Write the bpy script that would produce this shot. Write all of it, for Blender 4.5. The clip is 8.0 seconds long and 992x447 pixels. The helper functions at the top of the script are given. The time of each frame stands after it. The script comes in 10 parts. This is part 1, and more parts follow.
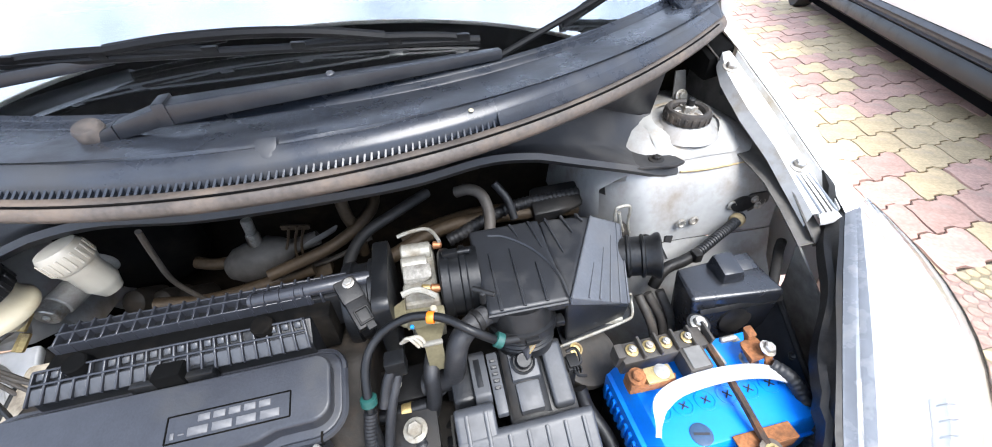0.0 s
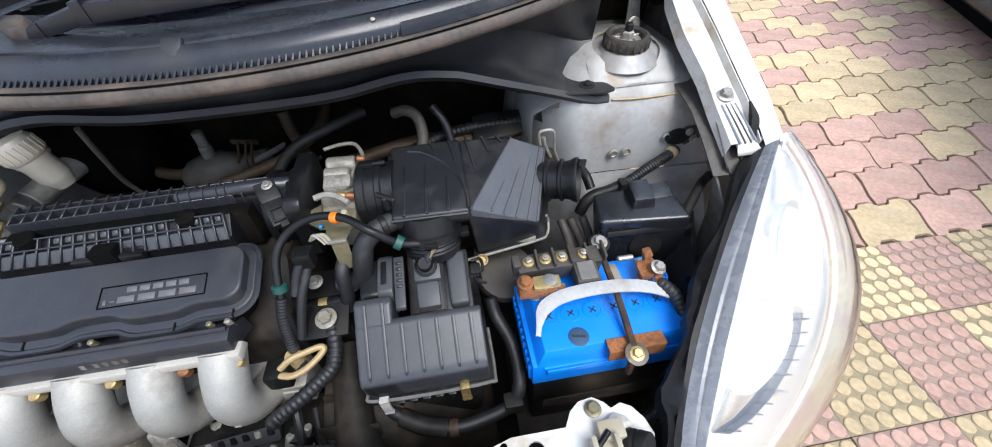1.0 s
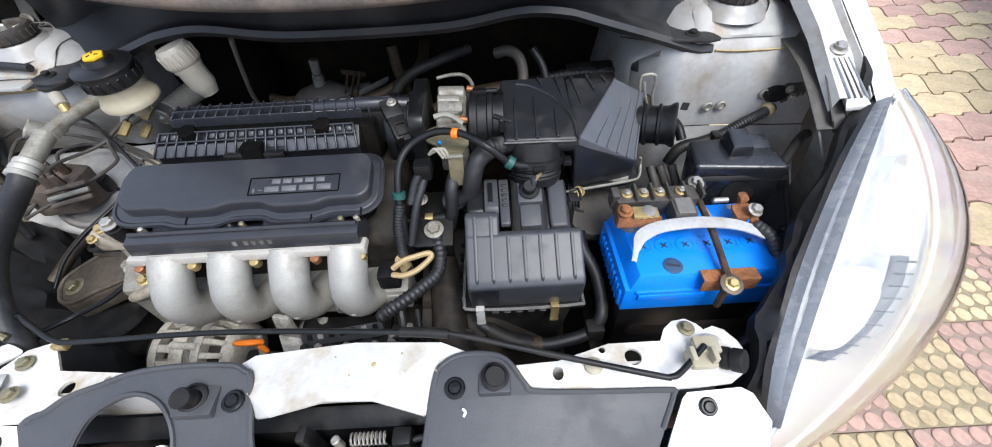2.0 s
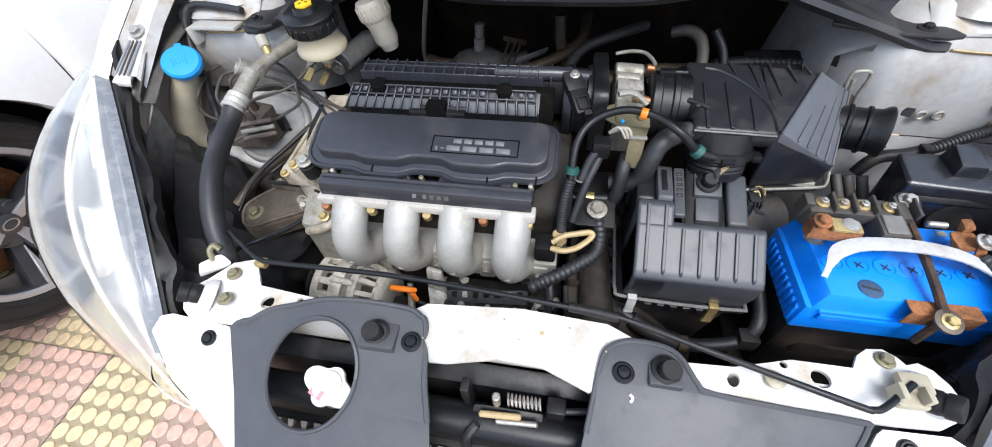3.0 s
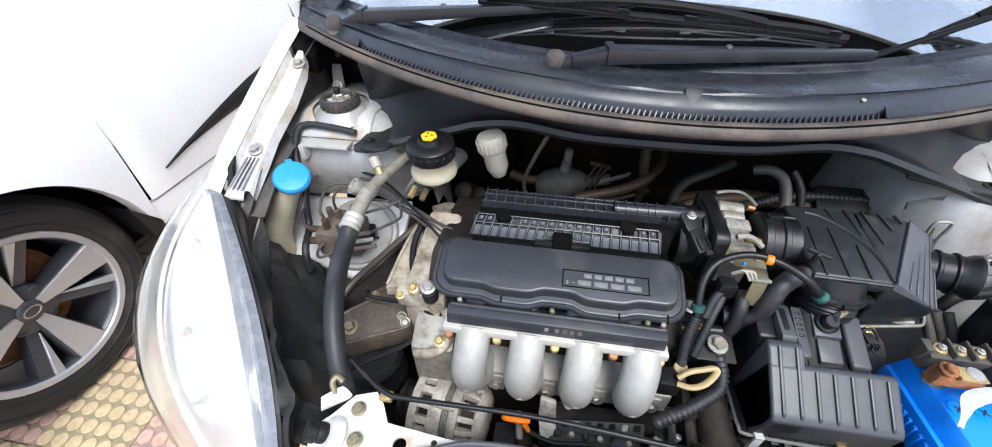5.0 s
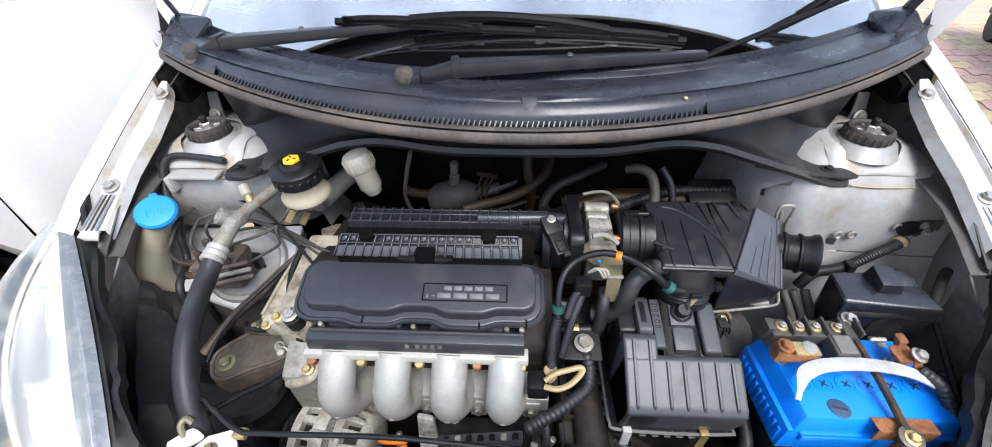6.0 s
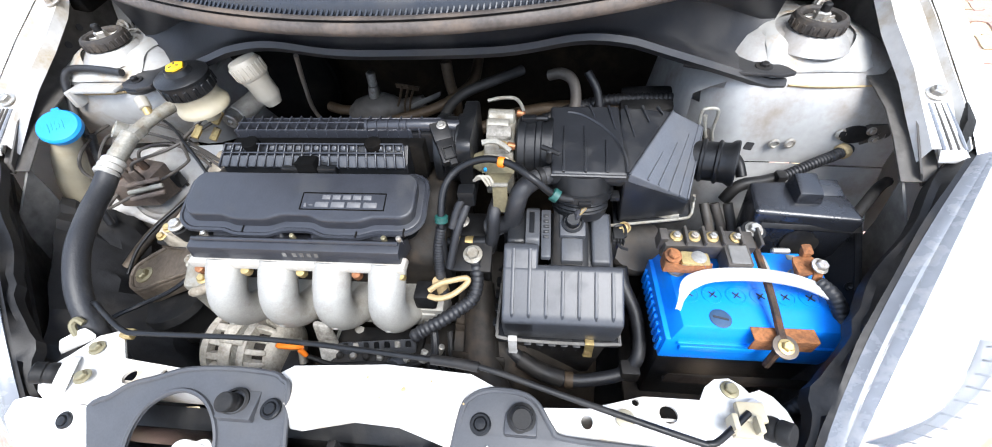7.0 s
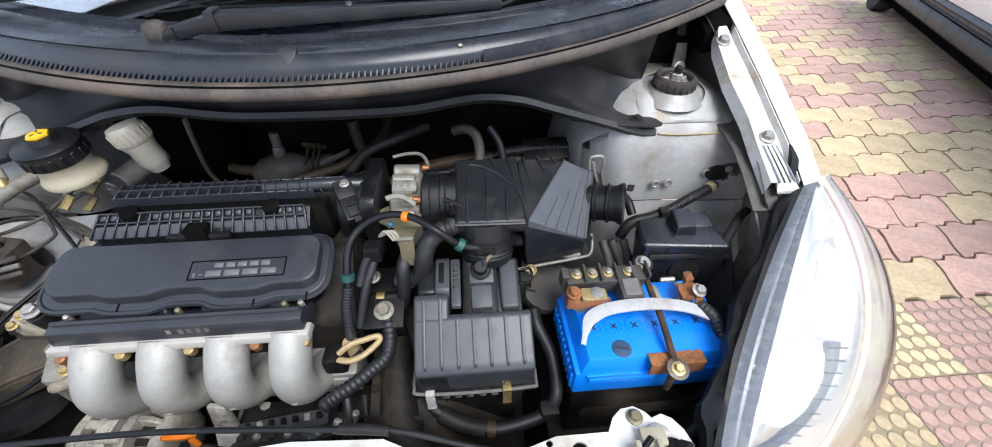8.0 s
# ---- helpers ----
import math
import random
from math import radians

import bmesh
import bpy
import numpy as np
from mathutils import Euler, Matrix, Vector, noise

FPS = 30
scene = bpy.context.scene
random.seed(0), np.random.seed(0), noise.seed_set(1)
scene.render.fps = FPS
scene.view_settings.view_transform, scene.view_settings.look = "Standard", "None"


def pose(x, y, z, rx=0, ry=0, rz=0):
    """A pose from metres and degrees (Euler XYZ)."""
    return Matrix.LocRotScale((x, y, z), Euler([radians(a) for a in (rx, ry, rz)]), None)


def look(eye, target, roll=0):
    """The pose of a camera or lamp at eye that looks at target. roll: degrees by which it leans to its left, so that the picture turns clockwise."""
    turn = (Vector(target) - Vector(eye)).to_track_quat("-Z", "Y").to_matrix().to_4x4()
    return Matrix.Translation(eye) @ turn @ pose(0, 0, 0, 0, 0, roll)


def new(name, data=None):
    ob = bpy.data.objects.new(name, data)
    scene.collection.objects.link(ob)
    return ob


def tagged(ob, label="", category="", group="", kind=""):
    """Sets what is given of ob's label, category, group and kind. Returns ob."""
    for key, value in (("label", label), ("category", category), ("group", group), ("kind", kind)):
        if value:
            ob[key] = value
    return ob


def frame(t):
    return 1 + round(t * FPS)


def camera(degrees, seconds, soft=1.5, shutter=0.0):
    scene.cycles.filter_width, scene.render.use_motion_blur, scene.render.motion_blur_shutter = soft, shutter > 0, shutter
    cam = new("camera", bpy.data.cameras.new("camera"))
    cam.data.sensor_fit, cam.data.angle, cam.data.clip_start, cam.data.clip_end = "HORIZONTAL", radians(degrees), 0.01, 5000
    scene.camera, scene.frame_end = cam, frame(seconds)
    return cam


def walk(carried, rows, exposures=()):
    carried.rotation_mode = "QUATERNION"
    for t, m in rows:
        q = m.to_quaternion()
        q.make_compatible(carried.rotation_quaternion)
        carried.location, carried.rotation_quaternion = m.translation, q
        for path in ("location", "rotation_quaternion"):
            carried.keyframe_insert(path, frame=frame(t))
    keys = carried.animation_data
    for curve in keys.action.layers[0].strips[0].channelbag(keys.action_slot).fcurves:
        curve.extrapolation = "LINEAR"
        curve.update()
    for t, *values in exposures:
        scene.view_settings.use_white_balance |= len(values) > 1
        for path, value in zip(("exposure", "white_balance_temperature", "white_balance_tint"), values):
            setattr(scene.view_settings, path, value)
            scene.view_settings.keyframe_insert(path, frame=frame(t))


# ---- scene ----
cam = camera(102.5, 8.0, soft=1.0)
PATH = [
    (0, (0.17, 0.116, 1.172), (0.448, 1.657, -0.068), -4.0),
    (0.5, (0.284, 0.096, 1.166), (0.523, 1.543, -0.194), -1.8),
    (1, (0.296, 0.038, 1.147), (0.444, 1.444, -0.268), -4.1),
    (1.2, (0.26, 0.009, 1.136), (0.309, 1.402, -0.298), -4.3),
    (2.3, (0.161, -0.034, 1.117), (0.133, 1.324, -0.351), -2.3),
    (2.5, (0.125, -0.035, 1.115), (0.066, 1.305, -0.369), -0.6),
    (3, (0.048, -0.04, 1.12), (-0.247, 1.233, -0.394), -4.4),
    (3.5, (-0.043, -0.027, 1.156), (-0.407, 1.321, -0.276), -0.7),
    (4, (-0.144, -0.036, 1.19), (-0.563, 1.444, -0.089), -3.7),
    (4.2, (-0.163, -0.035, 1.195), (-0.534, 1.459, -0.082), -3.1),
    (5.3, (-0.153, -0.017, 1.207), (-0.323, 1.511, -0.073), 0.4),
    (5.5, (-0.122, -0.02, 1.211), (-0.233, 1.576, 0.011), -0.6),
    (6, (0.002, -0.002, 1.203), (-0.098, 1.564, -0.037), -1.3),
    (6.5, (0.12, 0.02, 1.148), (-0.097, 1.446, -0.238), -0.8),
    (7, (0.189, 0.003, 1.144), (-0.013, 1.359, -0.312), -4.8),
    (7.5, (0.246, -0.011, 1.155), (0.313, 1.414, -0.246), -1.5),
    (8, (0.23, -0.002, 1.158), (0.345, 1.51, -0.146), -0.3),
]
walk(cam, [(t, look(eye, target, roll)) for t, eye, target, roll in PATH], ((0.0, 1.46), (0.5, 0.82), (1.0, 0.58), (2.5, 0.7), (3.0, 0.79), (3.5, 0.68), (4.0, 0.8), (5.5, 0.85), (6.0, 0.82), (6.5, 1.4), (7.0, 1.34), (7.5, 0.8), (8.0, 0.6)))

# ---- world, sun, exposure ----
SUN_EL, SUN_AZ = 56.0, 154.0
world = bpy.data.worlds.new("overcast_sky")
scene.world = world
world.use_nodes = True
wn = world.node_tree.nodes
sky = wn.new("ShaderNodeTexSky")
sky.sky_type = "NISHITA"
sky.sun_disc = False
sky.sun_elevation, sky.sun_rotation = radians(SUN_EL), radians(SUN_AZ)
sky.dust_density, sky.air_density, sky.ozone_density = 1.0, 1.0, 1.0
wn["Background"].inputs["Strength"].default_value = 0.115
haze = wn.new("ShaderNodeMix")
haze.data_type = "RGBA"
haze.inputs[7].default_value = (7.7, 8.9, 11.4, 1)
cloud = wn.new("ShaderNodeTexNoise")
cloud.inputs["Scale"].default_value, cloud.inputs["Detail"].default_value, cloud.inputs["Roughness"].default_value = 2.2, 6.0, 0.55
veil = wn.new("ShaderNodeMapRange")
veil.inputs["From Min"].default_value, veil.inputs["From Max"].default_value = 0.36, 0.64
veil.inputs["To Min"].default_value, veil.inputs["To Max"].default_value = 0.38, 0.82
aim = wn.new("ShaderNodeTexCoord")
world.node_tree.links.new(aim.outputs["Generated"], cloud.inputs["Vector"])
world.node_tree.links.new(cloud.outputs["Fac"], veil.inputs["Value"])
world.node_tree.links.new(veil.outputs[0], haze.inputs[0])
world.node_tree.links.new(sky.outputs[0], haze.inputs[6])
world.node_tree.links.new(haze.outputs[2], wn["Background"].inputs["Color"])
sun = new("sun", bpy.data.lights.new("sun", "SUN"))
sun.data.energy, sun.data.angle, sun.data.color = 2.7, radians(34), (1.0, 0.99, 0.98)
sun_dir = Vector((math.sin(radians(SUN_AZ)) * math.cos(radians(SUN_EL)), math.cos(radians(SUN_AZ)) * math.cos(radians(SUN_EL)), math.sin(radians(SUN_EL))))
sun.matrix_world = look(sun_dir * 30, (0, 0, 0))

# ---- materials ----


def mat(name, color, rough=0.5, metal=0.0, grain=120.0, vary=0.15, bump=0.15, dirt=None, dirt_amount=0.45, dirt_scale=9.0, coat=0.0, spread=0.0, detail=4.0, gloss=0.5):
    """A painted, cast or moulded surface: base colour with fine grain, bump and larger stains."""
    m = bpy.data.materials.new(name)
    m.use_nodes = True
    n, l = m.node_tree.nodes, m.node_tree.links
    b = n["Principled BSDF"]
    tc = n.new("ShaderNodeTexCoord")
    fine = n.new("ShaderNodeTexNoise")
    fine.inputs["Scale"].default_value, fine.inputs["Detail"].default_value = grain, detail
    l.new(tc.outputs["Object"], fine.inputs["Vector"])
    mid = n.new("ShaderNodeTexNoise")
    mid.inputs["Scale"].default_value, mid.inputs["Detail"].default_value = grain * 0.12, 5.0
    l.new(tc.outputs["Object"], mid.inputs["Vector"])
    add = n.new("ShaderNodeMath")
    add.operation = "ADD"
    l.new(fine.outputs["Fac"], add.inputs[0])
    l.new(mid.outputs["Fac"], add.inputs[1])
    rng = n.new("ShaderNodeMapRange")
    rng.inputs["From Min"].default_value, rng.inputs["From Max"].default_value = 0.7, 1.3
    rng.inputs["To Min"].default_value, rng.inputs["To Max"].default_value = 1.0 - vary, 1.0 + vary
    l.new(add.outputs[0], rng.inputs["Value"])
    mul = n.new("ShaderNodeVectorMath")
    mul.operation = "SCALE"
    mul.inputs[0].default_value = color[:3]
    l.new(rng.outputs[0], mul.inputs["Scale"])
    out = mul.outputs[0]
    if spread:
        info = n.new("ShaderNodeObjectInfo")
        r2 = n.new("ShaderNodeMapRange")
        r2.inputs["To Min"].default_value, r2.inputs["To Max"].default_value = 1.0 - spread, 1.0 + spread
        l.new(info.outputs["Random"], r2.inputs["Value"])
        m2 = n.new("ShaderNodeVectorMath")
        m2.operation = "SCALE"
        l.new(out, m2.inputs[0])
        l.new(r2.outputs[0], m2.inputs["Scale"])
        out = m2.outputs[0]
    rough_out = None
    if dirt:
        stain = n.new("ShaderNodeTexNoise")
        stain.inputs["Scale"].default_value, stain.inputs["Detail"].default_value, stain.inputs["Roughness"].default_value = dirt_scale, 8.0, 0.65
        l.new(tc.outputs["Object"], stain.inputs["Vector"])
        r = n.new("ShaderNodeMapRange")
        r.inputs["From Min"].default_value, r.inputs["From Max"].default_value = 0.62 - 0.3 * dirt_amount, 0.78 - 0.2 * dirt_amount
        l.new(stain.outputs["Fac"], r.inputs["Value"])
        mix = n.new("ShaderNodeMix")
        mix.data_type = "RGBA"
        mix.inputs[7].default_value = (*dirt[:3], 1)
        l.new(r.outputs[0], mix.inputs[0])
        l.new(out, mix.inputs[6])
        out = mix.outputs[2]
        rr = n.new("ShaderNodeMapRange")
        rr.inputs["To Min"].default_value, rr.inputs["To Max"].default_value = rough, min(1.0, rough + 0.3)
        l.new(r.outputs[0], rr.inputs["Value"])
        rough_out = rr.outputs[0]
        if metal:
            rm = n.new("ShaderNodeMapRange")
            rm.inputs["To Min"].default_value, rm.inputs["To Max"].default_value = metal, metal * 0.2
            l.new(r.outputs[0], rm.inputs["Value"])
            l.new(rm.outputs[0], b.inputs["Metallic"])
    l.new(out, b.inputs["Base Color"])
    b.inputs["Roughness"].default_value, b.inputs["Metallic"].default_value = rough, metal
    if rough_out:
        l.new(rough_out, b.inputs["Roughness"])
    b.inputs["Specular IOR Level"].default_value = gloss
    b.inputs["Coat Weight"].default_value = coat
    b.inputs["Coat Roughness"].default_value = 0.08
    if bump:
        bp = n.new("ShaderNodeBump")
        bp.inputs["Strength"].default_value, bp.inputs["Distance"].default_value = bump, 0.002
        l.new(add.outputs[0], bp.inputs["Height"])
        l.new(bp.outputs[0], b.inputs["Normal"])
    return m


def glass(name, color=(1, 1, 1), rough=0.0, ior=1.5):
    m = bpy.data.materials.new(name)
    m.use_nodes = True
    b = m.node_tree.nodes["Principled BSDF"]
    b.inputs["Base Color"].default_value = (*color, 1)
    b.inputs["Transmission Weight"].default_value, b.inputs["Roughness"].default_value, b.inputs["IOR"].default_value = 1.0, rough, ior
    return m


DUST = (0.16, 0.14, 0.12)
BLACK = mat("black_plastic", (0.007, 0.0075, 0.0085), 0.36, grain=260, vary=0.25, bump=0.12, dirt=(0.022, 0.021, 0.020), dirt_amount=0.35, gloss=0.35)
COVER = mat("satin_black_cover", (0.023, 0.0245, 0.03), 0.33, grain=400, vary=0.2, bump=0.1, dirt=(0.032, 0.032, 0.032), dirt_amount=0.3, gloss=0.55)
DUSTY = mat("dusty_black_plastic", (0.008, 0.008, 0.0085), 0.42, grain=200, vary=0.3, dirt=(0.026, 0.023, 0.02), dirt_amount=0.5, dirt_scale=14, gloss=0.3)
COWL = mat("faded_cowl_plastic", (0.021, 0.0245, 0.032), 0.27, grain=320, vary=0.2, bump=0.05, dirt=(0.032, 0.033, 0.036), dirt_amount=0.4, dirt_scale=7)
LIP = mat("weathered_rubber", (0.072, 0.060, 0.052), 0.6, grain=160, vary=0.3, bump=0.3, dirt=(0.15, 0.115, 0.088), dirt_amount=0.5, dirt_scale=12)
RUBBER = mat("black_rubber", (0.007, 0.007, 0.007), 0.6, grain=200, vary=0.3, dirt=(0.035, 0.032, 0.03), dirt_amount=0.35, dirt_scale=20, gloss=0.3)
HOSE = mat("grey_rubber_hose", (0.013, 0.0135, 0.0155), 0.5, grain=300, vary=0.25, bump=0.2, dirt=(0.05, 0.048, 0.046), dirt_amount=0.35, dirt_scale=18)
WHITE = mat("white_body_paint", (0.83, 0.83, 0.815), 0.28, grain=60, vary=0.03, bump=0.02, coat=0.6)
FRAME = mat("white_frame_paint", (0.575, 0.565, 0.54), 0.4, grain=90, vary=0.09, bump=0.08, dirt=(0.40, 0.325, 0.22), dirt_amount=0.38, dirt_scale=16, coat=0.2)
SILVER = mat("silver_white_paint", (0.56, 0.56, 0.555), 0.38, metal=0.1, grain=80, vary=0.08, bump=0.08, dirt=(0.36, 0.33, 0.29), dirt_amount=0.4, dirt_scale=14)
APRON = mat("grimy_silver_paint", (0.335, 0.332, 0.322), 0.42, metal=0.15, grain=80, vary=0.1, bump=0.1, dirt=(0.2, 0.165, 0.13), dirt_amount=0.5, dirt_scale=9)
PLATE = mat("worn_white_shelf_paint", (0.37, 0.365, 0.345), 0.45, grain=70, vary=0.08, bump=0.08, dirt=(0.33, 0.25, 0.16), dirt_amount=0.35, dirt_scale=24)
DUSTALU = mat("dust_caked_alloy", (0.42, 0.39, 0.335), 0.65, metal=0.25, grain=220, vary=0.3, bump=0.5, dirt=(0.2, 0.17, 0.13), dirt_amount=0.35, dirt_scale=32)
GRIME = mat("grimy_dark_metal", (0.018, 0.0155, 0.013), 0.6, metal=0.2, grain=70, vary=0.4, bump=0.5, dirt=(0.045, 0.034, 0.025), dirt_amount=0.5, dirt_scale=18, gloss=0.25)
ALU = mat("cast_aluminium", (0.40, 0.388, 0.355), 0.6, metal=0.45, grain=420, vary=0.1, bump=0.14, dirt=(0.24, 0.22, 0.19), dirt_amount=0.35, dirt_scale=16)
SATIN = mat("satin_black_moulding", (0.015, 0.016, 0.0185), 0.36, grain=300, vary=0.2, bump=0.05, dirt=(0.034, 0.033, 0.032), dirt_amount=0.4, dirt_scale=14)
DUSTBLK = mat("brown_dusted_black_plastic", (0.045, 0.04, 0.035), 0.6, grain=120, vary=0.3, bump=0.15, dirt=(0.09, 0.075, 0.06), dirt_amount=0.45, dirt_scale=25)
RUSTROD = mat("dark_rusted_rod", (0.05, 0.032, 0.022), 0.7, metal=0.2, grain=200, vary=0.4, bump=0.3, dirt=(0.16, 0.06, 0.02), dirt_amount=0.45, dirt_scale=40)
# Faded plastic made paler still to carry the sky's reflection.
PANEL = mat("sky_lightened_panel", (0.075, 0.08, 0.09), 0.38, grain=300, vary=0.15, bump=0.04, dirt=(0.09, 0.092, 0.096), dirt_amount=0.35, dirt_scale=12)
FADED = mat("faded_black_plastic", (0.042, 0.0445, 0.05), 0.4, grain=300, vary=0.2, bump=0.04, dirt=(0.05, 0.05, 0.05), dirt_amount=0.35, dirt_scale=10)
ALU_D = mat("dirty_cast_alloy", (0.36, 0.345, 0.31), 0.62, metal=0.3, grain=260, vary=0.3, bump=0.5, dirt=(0.08, 0.07, 0.055), dirt_amount=0.55, dirt_scale=26)
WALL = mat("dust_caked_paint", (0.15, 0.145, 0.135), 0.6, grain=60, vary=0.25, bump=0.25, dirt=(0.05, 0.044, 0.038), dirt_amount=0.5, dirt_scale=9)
# Shared by grimy parts and by faces darkened for shade.
GRIMESHADE = mat("grimed_and_shaded_paint", (0.075, 0.069, 0.062), 0.6, grain=60, vary=0.3, bump=0.2, dirt=(0.03, 0.026, 0.022), dirt_amount=0.5, dirt_scale=11)
KHAKI = mat("dull_plated_steel", (0.22, 0.195, 0.12), 0.45, metal=0.5, grain=200, vary=0.2, bump=0.15)
BROWNRUB = mat("dusty_brown_rubber", (0.034, 0.029, 0.025), 0.7, grain=160, vary=0.3, bump=0.3, dirt=(0.1, 0.08, 0.06), dirt_amount=0.4, dirt_scale=30)
GLOSSY = mat("glossy_black_moulding", (0.014, 0.015, 0.018), 0.27, grain=300, vary=0.2, bump=0.1, dirt=(0.03, 0.03, 0.032), dirt_amount=0.3, dirt_scale=12, gloss=0.7)
LOUVRE = mat("dark_lamp_louvre", (0.05, 0.06, 0.08), 0.5, grain=100, vary=0.1, bump=0.05)
FOLD = mat("dusty_grey_primer", (0.12, 0.115, 0.105), 0.5, grain=60, vary=0.2, bump=0.1, dirt=(0.07, 0.06, 0.05), dirt_amount=0.45, dirt_scale=9)
ALU_B = mat("machined_aluminium", (0.5, 0.475, 0.425), 0.5, metal=0.3, grain=300, vary=0.08, bump=0.12, dirt=(0.38, 0.34, 0.28), dirt_amount=0.3, dirt_scale=22)
CAST = mat("dull_cast_alloy", (0.27, 0.26, 0.225), 0.5, metal=0.35, grain=260, vary=0.2, bump=0.3, dirt=(0.16, 0.13, 0.09), dirt_amount=0.45, dirt_scale=45)
STEEL = mat("zinc_steel", (0.46, 0.44, 0.4), 0.42, metal=0.85, grain=300, vary=0.2, dirt=(0.22, 0.17, 0.12), dirt_amount=0.45, dirt_scale=60)
BRASS = mat("yellow_zinc", (0.5, 0.38, 0.17), 0.4, metal=0.8, grain=300, vary=0.2, dirt=(0.2, 0.13, 0.07), dirt_amount=0.4, dirt_scale=50)
COPPER = mat("copper_washer", (0.34, 0.15, 0.07), 0.45, metal=0.7, grain=300, vary=0.2)
RUST = mat("rust", (0.26, 0.1, 0.035), 0.85, grain=240, vary=0.45, bump=0.6, dirt=(0.1, 0.045, 0.022), dirt_amount=0.5, dirt_scale=45)
BLUE = mat("blue_battery_plastic", (0.004, 0.23, 0.88), 0.3, grain=250, vary=0.06, bump=0.05, dirt=(0.05, 0.2, 0.6), dirt_amount=0.2, dirt_scale=14)
CYAN = mat("blue_cap_plastic", (0.01, 0.25, 0.62), 0.35, grain=200, vary=0.06, bump=0.05)
CREAM = mat("translucent_cream_plastic", (0.37, 0.33, 0.24), 0.45, grain=60, vary=0.08, bump=0.03, dirt=(0.32, 0.27, 0.18), dirt_amount=0.35, dirt_scale=18)
IVORY = mat("off_white_plastic", (0.31, 0.29, 0.245), 0.42, grain=80, vary=0.06, bump=0.03, dirt=(0.27, 0.235, 0.175), dirt_amount=0.4, dirt_scale=22)
YELLOW = mat("yellow_plastic", (0.7, 0.45, 0.02), 0.45, grain=100, vary=0.08, bump=0.03)
ORANGE = mat("orange_plastic", (0.75, 0.18, 0.01), 0.45, grain=100, vary=0.08, bump=0.03)
TEAL = mat("teal_tape", (0.012, 0.07, 0.06), 0.5, grain=150, vary=0.2)
STRAP = mat("grey_strap", (0.45, 0.45, 0.445), 0.7, grain=200, vary=0.12, bump=0.2, dirt=(0.34, 0.31, 0.27), dirt_amount=0.35, dirt_scale=20)
TAN = mat("tan_conduit", (0.42, 0.31, 0.16), 0.7, grain=120, vary=0.2, bump=0.2)
# Felt set far below its brown, for the shade under the cowl.
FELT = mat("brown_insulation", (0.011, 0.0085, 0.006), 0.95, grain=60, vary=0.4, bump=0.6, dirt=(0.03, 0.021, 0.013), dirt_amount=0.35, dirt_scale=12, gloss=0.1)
CHROME = mat("headlamp_reflector", (0.77, 0.78, 0.79), 0.2, metal=0.75, grain=30, vary=0.06, bump=0.1)
LAMPGREY = mat("grey_lamp_housing", (0.19, 0.202, 0.222), 0.26, grain=60, vary=0.1, bump=0.06, dirt=(0.26, 0.265, 0.27), dirt_amount=0.35, dirt_scale=45)
HAZE = mat("hazed_lamp_edge", (0.62, 0.6, 0.53), 0.3, grain=80, vary=0.08, bump=0.03, coat=0.5)
BLUEGREY = mat("blue_grey_plastic", (0.035, 0.075, 0.14), 0.5, grain=200, vary=0.15, bump=0.05)
CAPWHITE = mat("white_enamel_cap", (0.66, 0.65, 0.63), 0.4, grain=100, vary=0.06, bump=0.05)
FOAM = mat("dusty_tan_foam", (0.2, 0.15, 0.09), 0.9, grain=60, vary=0.3, bump=0.4, dirt=(0.1, 0.075, 0.05), dirt_amount=0.5, dirt_scale=12)
CAPBROWN = mat("sun_bleached_cap", (0.05, 0.043, 0.04), 0.6, grain=120, vary=0.2, bump=0.15, dirt=(0.1, 0.082, 0.07), dirt_amount=0.35, dirt_scale=30)
RED = mat("faded_red_ink", (0.6, 0.24, 0.26), 0.6, grain=100, vary=0.15, bump=0)
INK = mat("dark_ink", (0.03, 0.03, 0.035), 0.6, grain=100, vary=0.15, bump=0)
GREYPLATE = mat("grey_moulded_plate", (0.05, 0.052, 0.057), 0.48, grain=420, vary=0.12, bump=0.07, dirt=(0.065, 0.065, 0.066), dirt_amount=0.3, dirt_scale=8)
TYRE = mat("tyre_rubber", (0.012, 0.0115, 0.0115), 0.7, grain=140, vary=0.25, bump=0.2, dirt=(0.06, 0.052, 0.045), dirt_amount=0.35, dirt_scale=8)
RIM = mat("machined_alloy", (0.42, 0.42, 0.425), 0.3, metal=0.45, grain=200, vary=0.06, bump=0.05)
RIM_D = mat("painted_alloy", (0.07, 0.073, 0.082), 0.38, metal=0.5, grain=150, vary=0.1, bump=0.05)
PINK = mat("pink_paver", (0.50, 0.315, 0.25), 0.85, grain=70, vary=0.2, bump=0.4, dirt=(0.42, 0.33, 0.27), dirt_amount=0.4, dirt_scale=5, spread=0.14)
SAND = mat("yellow_paver", (0.55, 0.425, 0.255), 0.85, grain=70, vary=0.2, bump=0.4, dirt=(0.44, 0.35, 0.25), dirt_amount=0.4, dirt_scale=5, spread=0.14)
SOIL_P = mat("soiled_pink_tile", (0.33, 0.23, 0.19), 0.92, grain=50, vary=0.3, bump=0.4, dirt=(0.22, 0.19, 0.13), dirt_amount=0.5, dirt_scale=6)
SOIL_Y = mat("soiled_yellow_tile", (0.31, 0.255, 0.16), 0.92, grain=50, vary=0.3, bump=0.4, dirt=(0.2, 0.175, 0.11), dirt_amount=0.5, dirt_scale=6)
